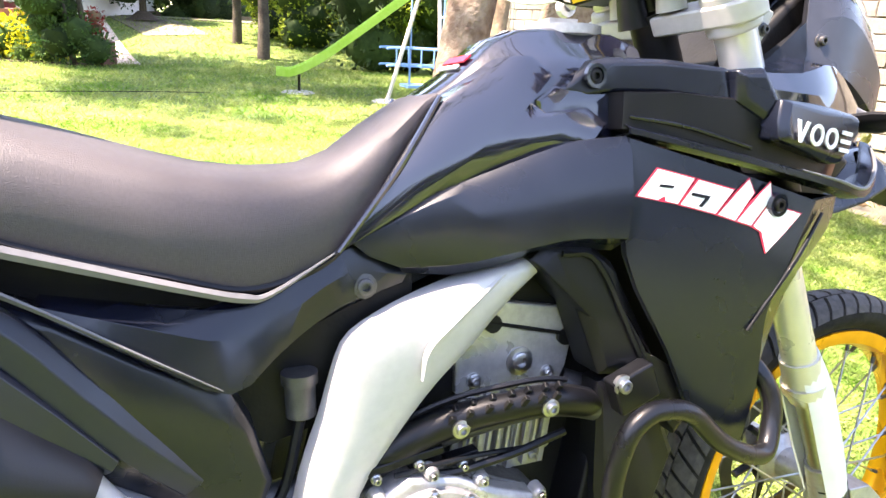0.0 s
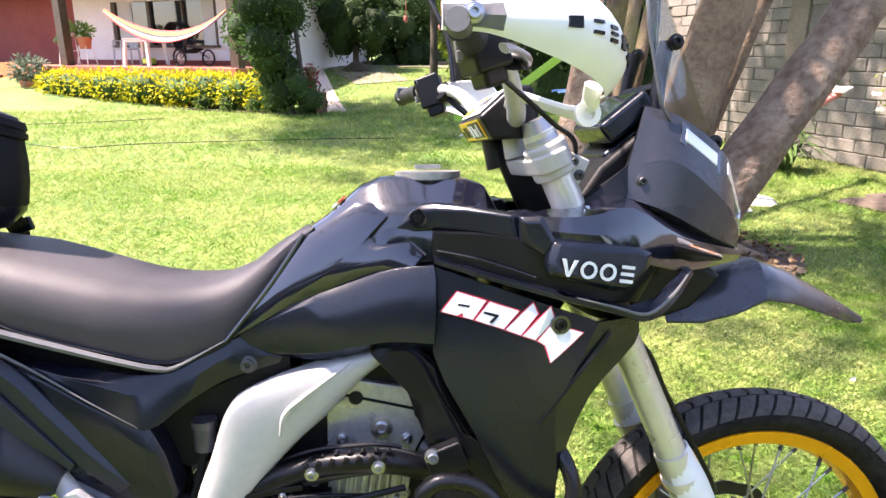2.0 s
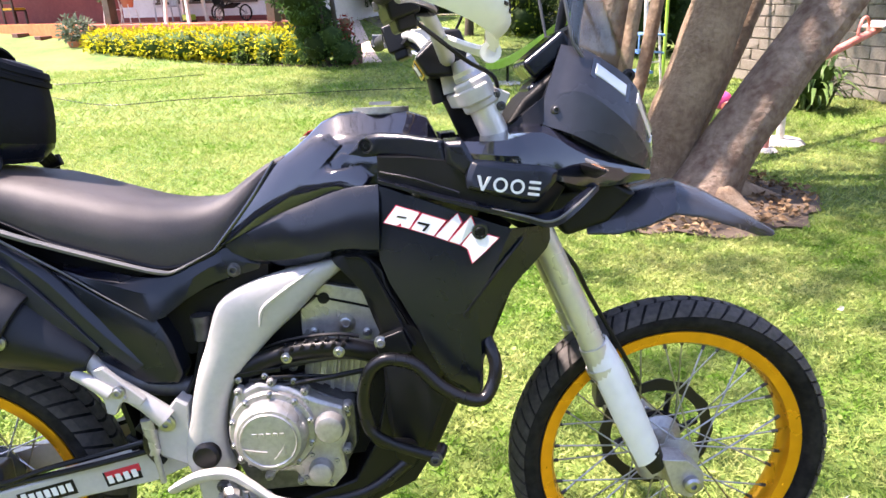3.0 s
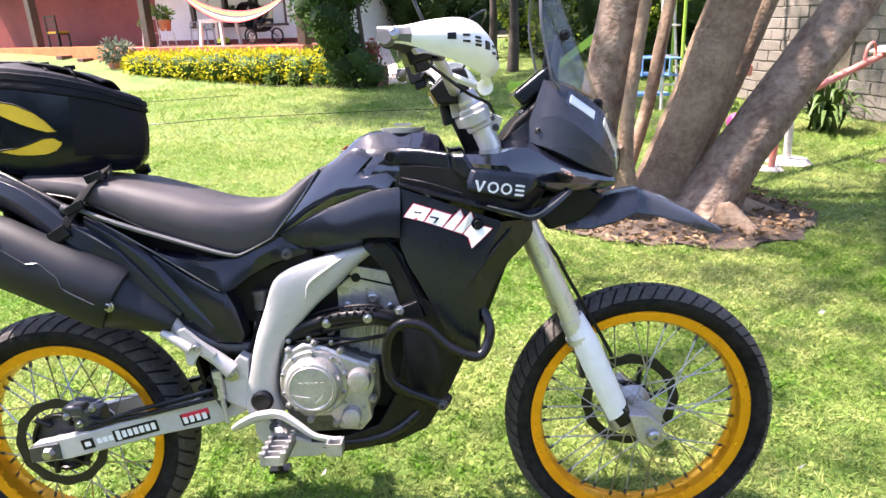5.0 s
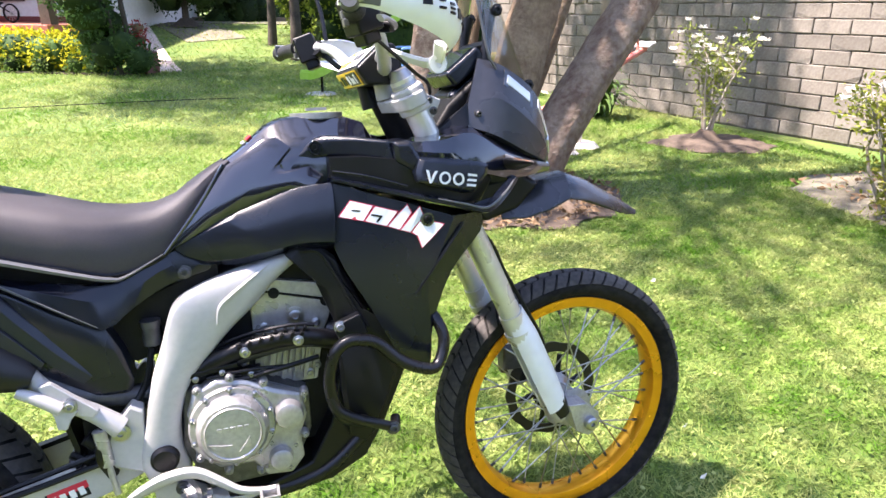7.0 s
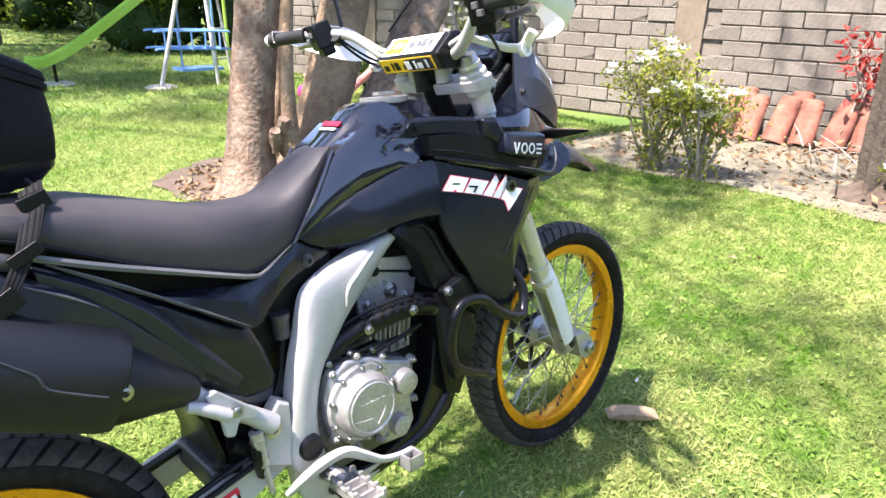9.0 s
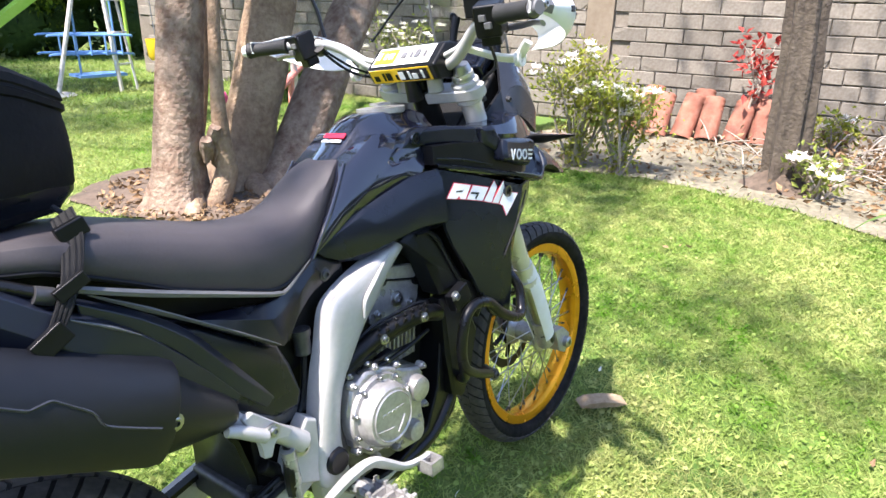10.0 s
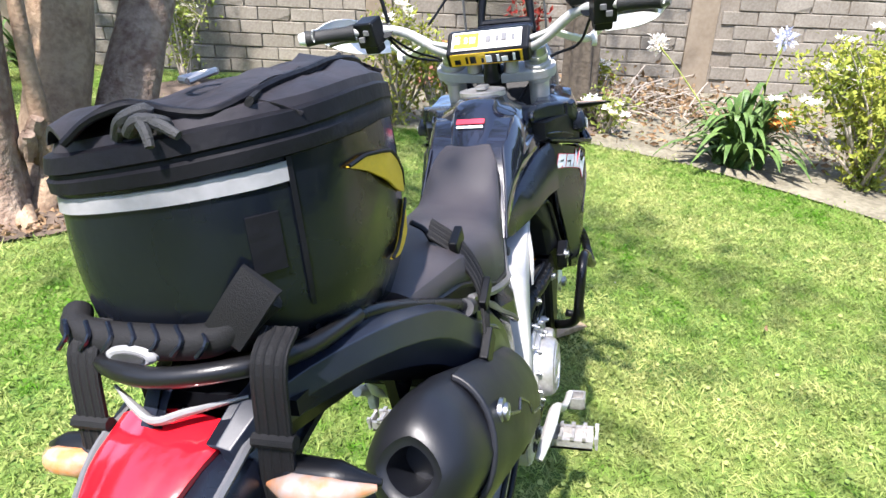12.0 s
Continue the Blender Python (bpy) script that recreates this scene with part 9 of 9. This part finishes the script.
# ---- clay roof tiles leaning on the wall ----
def clay_tile():
    rows = []
    for q in (0, 0.2, 0.4, 0.6, 0.695, 0.71, 0.725, 0.825, 0.84, 0.855, 0.945, 0.96, 0.975, 1.0):
        rr = 0.100 + 0.008 * (1 - q) + (0.006 if 0.70 < q < 0.72 or 0.83 < q < 0.85 or 0.95 < q < 0.97 else 0.0)
        out = [Vector((rr * math.cos(a), 0.072 * math.sin(a) * (1 - 0.12 * math.exp(-((a - math.pi / 2) / 0.25) ** 2)), 0.46 * q)) for a in np.linspace(0, math.pi, 9)]
        rows.append(out + [Vector((p.x * 0.90, p.y - 0.012, p.z)) for p in reversed(out)])
    return loft(rows)


first = tagged(part("clay_roof_tile", clay_tile(), CLAY), "orange clay roof tile leaning against the wall", "roof tile", group="clay tiles along the wall")
turn_wall = math.degrees(math.atan2(WALL_N.y, WALL_N.x)) - 90
spots = [(0.80 - 0.245 * k, 0.52 + 0.03 * math.sin(k * 2.1), -17 - 5 * math.cos(k * 1.7), 5 * math.sin(k * 2.7) - 6) for k in range(6)]
for k, (s, off, back, side) in enumerate(spots):
    m = Matrix.Translation(wall_at(s, off, 0.02)) @ pose(0, 0, 0, 0, 0, turn_wall) @ pose(0, 0, 0, 32 + 4 * math.cos(k * 1.7), side, 0)
    if k == 0:
        first.matrix_basis = m
    else:
        copy_thing(first, m)
    if k % 2:
        copy_thing(first, Matrix.Translation(wall_at(s + 0.10, off - 0.17, 0.05)) @ pose(0, 0, 0, 0, 0, turn_wall) @ pose(0, 0, 0, 26, side * -0.5, 0))

# ---- blocks of the wall ----
COURSE, LONG, GAP = 0.149, 0.385, 0.010
rnd = random.Random(11)


def block_mesh(long, seed):
    """A rough cement block: chamfered front with a slightly dished, chipped face. x along the wall, y outward."""
    rr = random.Random(seed)
    h = COURSE - GAP
    b = 0.007
    bm = bmesh.new()
    flat = [(0, 0), (long * 0.5, 0), (long, 0), (long, h * 0.5), (long, h), (long * 0.5, h), (0, h), (0, h * 0.5)]

    def ring(y, inset, jig):
        return [bm.verts.new((x + inset * (1 if x < 0.01 else -1 if x > long - 0.01 else 0) + rr.uniform(-1, 1) * jig, y + rr.uniform(-1, 1) * jig * 0.6, z + inset * (1 if z < 0.01 else -1 if z > h - 0.01 else 0) + rr.uniform(-1, 1) * jig)) for x, z in flat]

    back, mid, front = ring(-0.02, 0, 0), ring(0.003, 0, 0.0035), ring(0.010, b, 0.004)
    if rr.random() < 0.4:
        k = rr.choice((0, 2, 4, 6))
        mid[k].co.x += (0.03 if flat[k][0] < 0.01 else -0.03) * rr.random()
        front[k].co.x += 0.035 if flat[k][0] < 0.01 else -0.035
        front[k].co.y -= 0.010
    for a, c in ((back, mid), (mid, front)):
        for i in range(8):
            bm.faces.new((a[i], a[(i + 1) % 8], c[(i + 1) % 8], c[i]))
    bm.faces.new(front)
    me = bpy.data.meshes.new("block")
    bmesh.ops.recalc_face_normals(bm, faces=bm.faces)
    bm.to_mesh(me)
    bm.free()
    me.materials.append(BLOCK)
    return me


meshes = [block_mesh(LONG - GAP, 100 + k) for k in range(14)]
cut = {}
far_v, far_f = [], []
base_m = Matrix(((WALL_D.x, WALL_N.x, 0, 0), (WALL_D.y, WALL_N.y, 0, 0), (0, 0, 1, 0), (0, 0, 0, 1)))
for row in range(15):
    z = 0.01 + row * COURSE
    s = -6.8 + (LONG / 2 if row % 2 else 0) + rnd.uniform(-0.07, 0.07)
    while s < 8.6:
        near = any(abs(s + LONG / 2 - p) < 0.15 + LONG / 2 for p in PIERS)
        a, b = s, s + LONG - GAP
        for p in PIERS:
            if a < p < b:
                a = p + 0.155
            elif a < p + 0.155 and b > p:
                a = max(a, p + 0.155)
            elif a < p and b > p - 0.155:
                b = min(b, p - 0.155)
        if b - a > 0.05:
            if abs((b - a) - (LONG - GAP)) < 0.001:
                me = rnd.choice(meshes)
            else:
                key = round(b - a, 2)
                me = cut.setdefault(key, block_mesh(key, int(key * 100)))
            m = Matrix.Translation(wall_at(a, rnd.uniform(-0.006, 0.008), z + rnd.uniform(-0.002, 0.002))) @ base_m
            if -3.0 < s < 5.2 and row < 13:
                ob = new("block", me)
                ob.parent = wall_east
                ob.matrix_basis = m
            else:
                o = len(far_v)
                far_v += [m @ v.co for v in me.vertices]
                far_f += [tuple(o + i for i in pl.vertices) for pl in me.polygons]
        s += LONG
me = bpy.data.meshes.new("block_rest")
me.from_pydata([tuple(v) for v in far_v], [], far_f)
me.materials.append(BLOCK)
rest = tagged(new("block_rest", me), kind="stuff")
rest.parent = wall_east

# ---- grass: short bent blades, dense near the bike, broader further off ----
def in_outline(x, y, outline):
    inside = np.zeros(len(x), bool)
    n = len(outline)
    for i in range(n):
        (xa, ya), (xb, yb) = outline[i], outline[(i + 1) % n]
        cross = ((ya > y) != (yb > y)) & (x < (xb - xa) * (y - ya) / (yb - ya + 1e-12) + xa)
        inside ^= cross
    return inside


BLADE = (np.array([(0, -0.5, 0), (0, 0.5, 0), (0.55, 0.42, 0.06), (0.55, -0.42, 0.06), (1.0, 0.0, -0.12)]) * np.array([1, 0.10, 1]), [(0, 1, 2), (0, 2, 3), (3, 2, 4)])
CLOVER = (np.array([(0, 0, 0), (0.35, 0.42, 0.03), (0.95, 0.38, -0.04), (0.95, -0.38, -0.04), (0.35, -0.42, 0.03)]), [(0, 2, 1), (0, 3, 2), (0, 4, 3)])


def turf(name, count, x0, x1, y0, y1, size, shape, upright, seed, thin=None):
    g = np.random.default_rng(seed)
    x, y = g.uniform(x0, x1, count), g.uniform(y0, y1, count)
    keep = np.ones(count, bool)
    for o in (TREE_BED, SHRUB_BED, EDGE_BED):
        keep &= ~in_outline(x, y, o) | (g.uniform(size=count) < 0.06)
    if thin is not None:
        keep &= g.uniform(size=count) < thin(x, y)
    x, y = x[keep], y[keep]
    n = len(x)
    a = g.uniform(0, 2 * math.pi, n)
    d = np.stack([np.cos(a), np.sin(a), np.abs(g.normal(size=n)) * upright + 0.1], -1)
    s = size * g.uniform(0.55, 1.35, n)
    p = np.stack([x, y, ground_z(x, y) - 0.010 + (0.012 if shape is CLOVER else 0.0) * g.uniform(0.3, 1.8, n)], -1)
    ob = scattered(name, p, d, s, GRASS, shape=shape)
    return tagged(ob, "short green lawn grass with small clover leaves", "grass", kind="stuff")


turf("grass", 380000, -1.6, 5.0, -2.6, 2.4, 0.034, BLADE, 0.8, 1)
turf("clover", 26000, -1.4, 4.4, -2.2, 2.2, 0.014, CLOVER, 0.25, 2)
turf("grass", 36000, -6.5, -1.6, -6.0, 2.4, 0.070, BLADE, 0.8, 7)
turf("grass", 22000, -1.6, 5.0, -6.0, -2.6, 0.070, BLADE, 0.8, 8)
turf("grass", 130000, -5.5, 6.2, 2.4, 6.5, 0.050, BLADE, 0.8, 3)
turf("grass", 60000, -8.5, 7.0, 6.5, 14.0, 0.085, BLADE, 0.8, 4)
turf("grass", 16000, -6.0, 9.0, 14.0, 21.0, 0.11, BLADE, 0.8, 5)
turf("border_grass", 60000, 4.4, 7.0, -2.5, 2.8, 0.06, BLADE, 0.8, 6, thin=lambda x, y: np.where(y > -0.9, 0.55, 0.2))
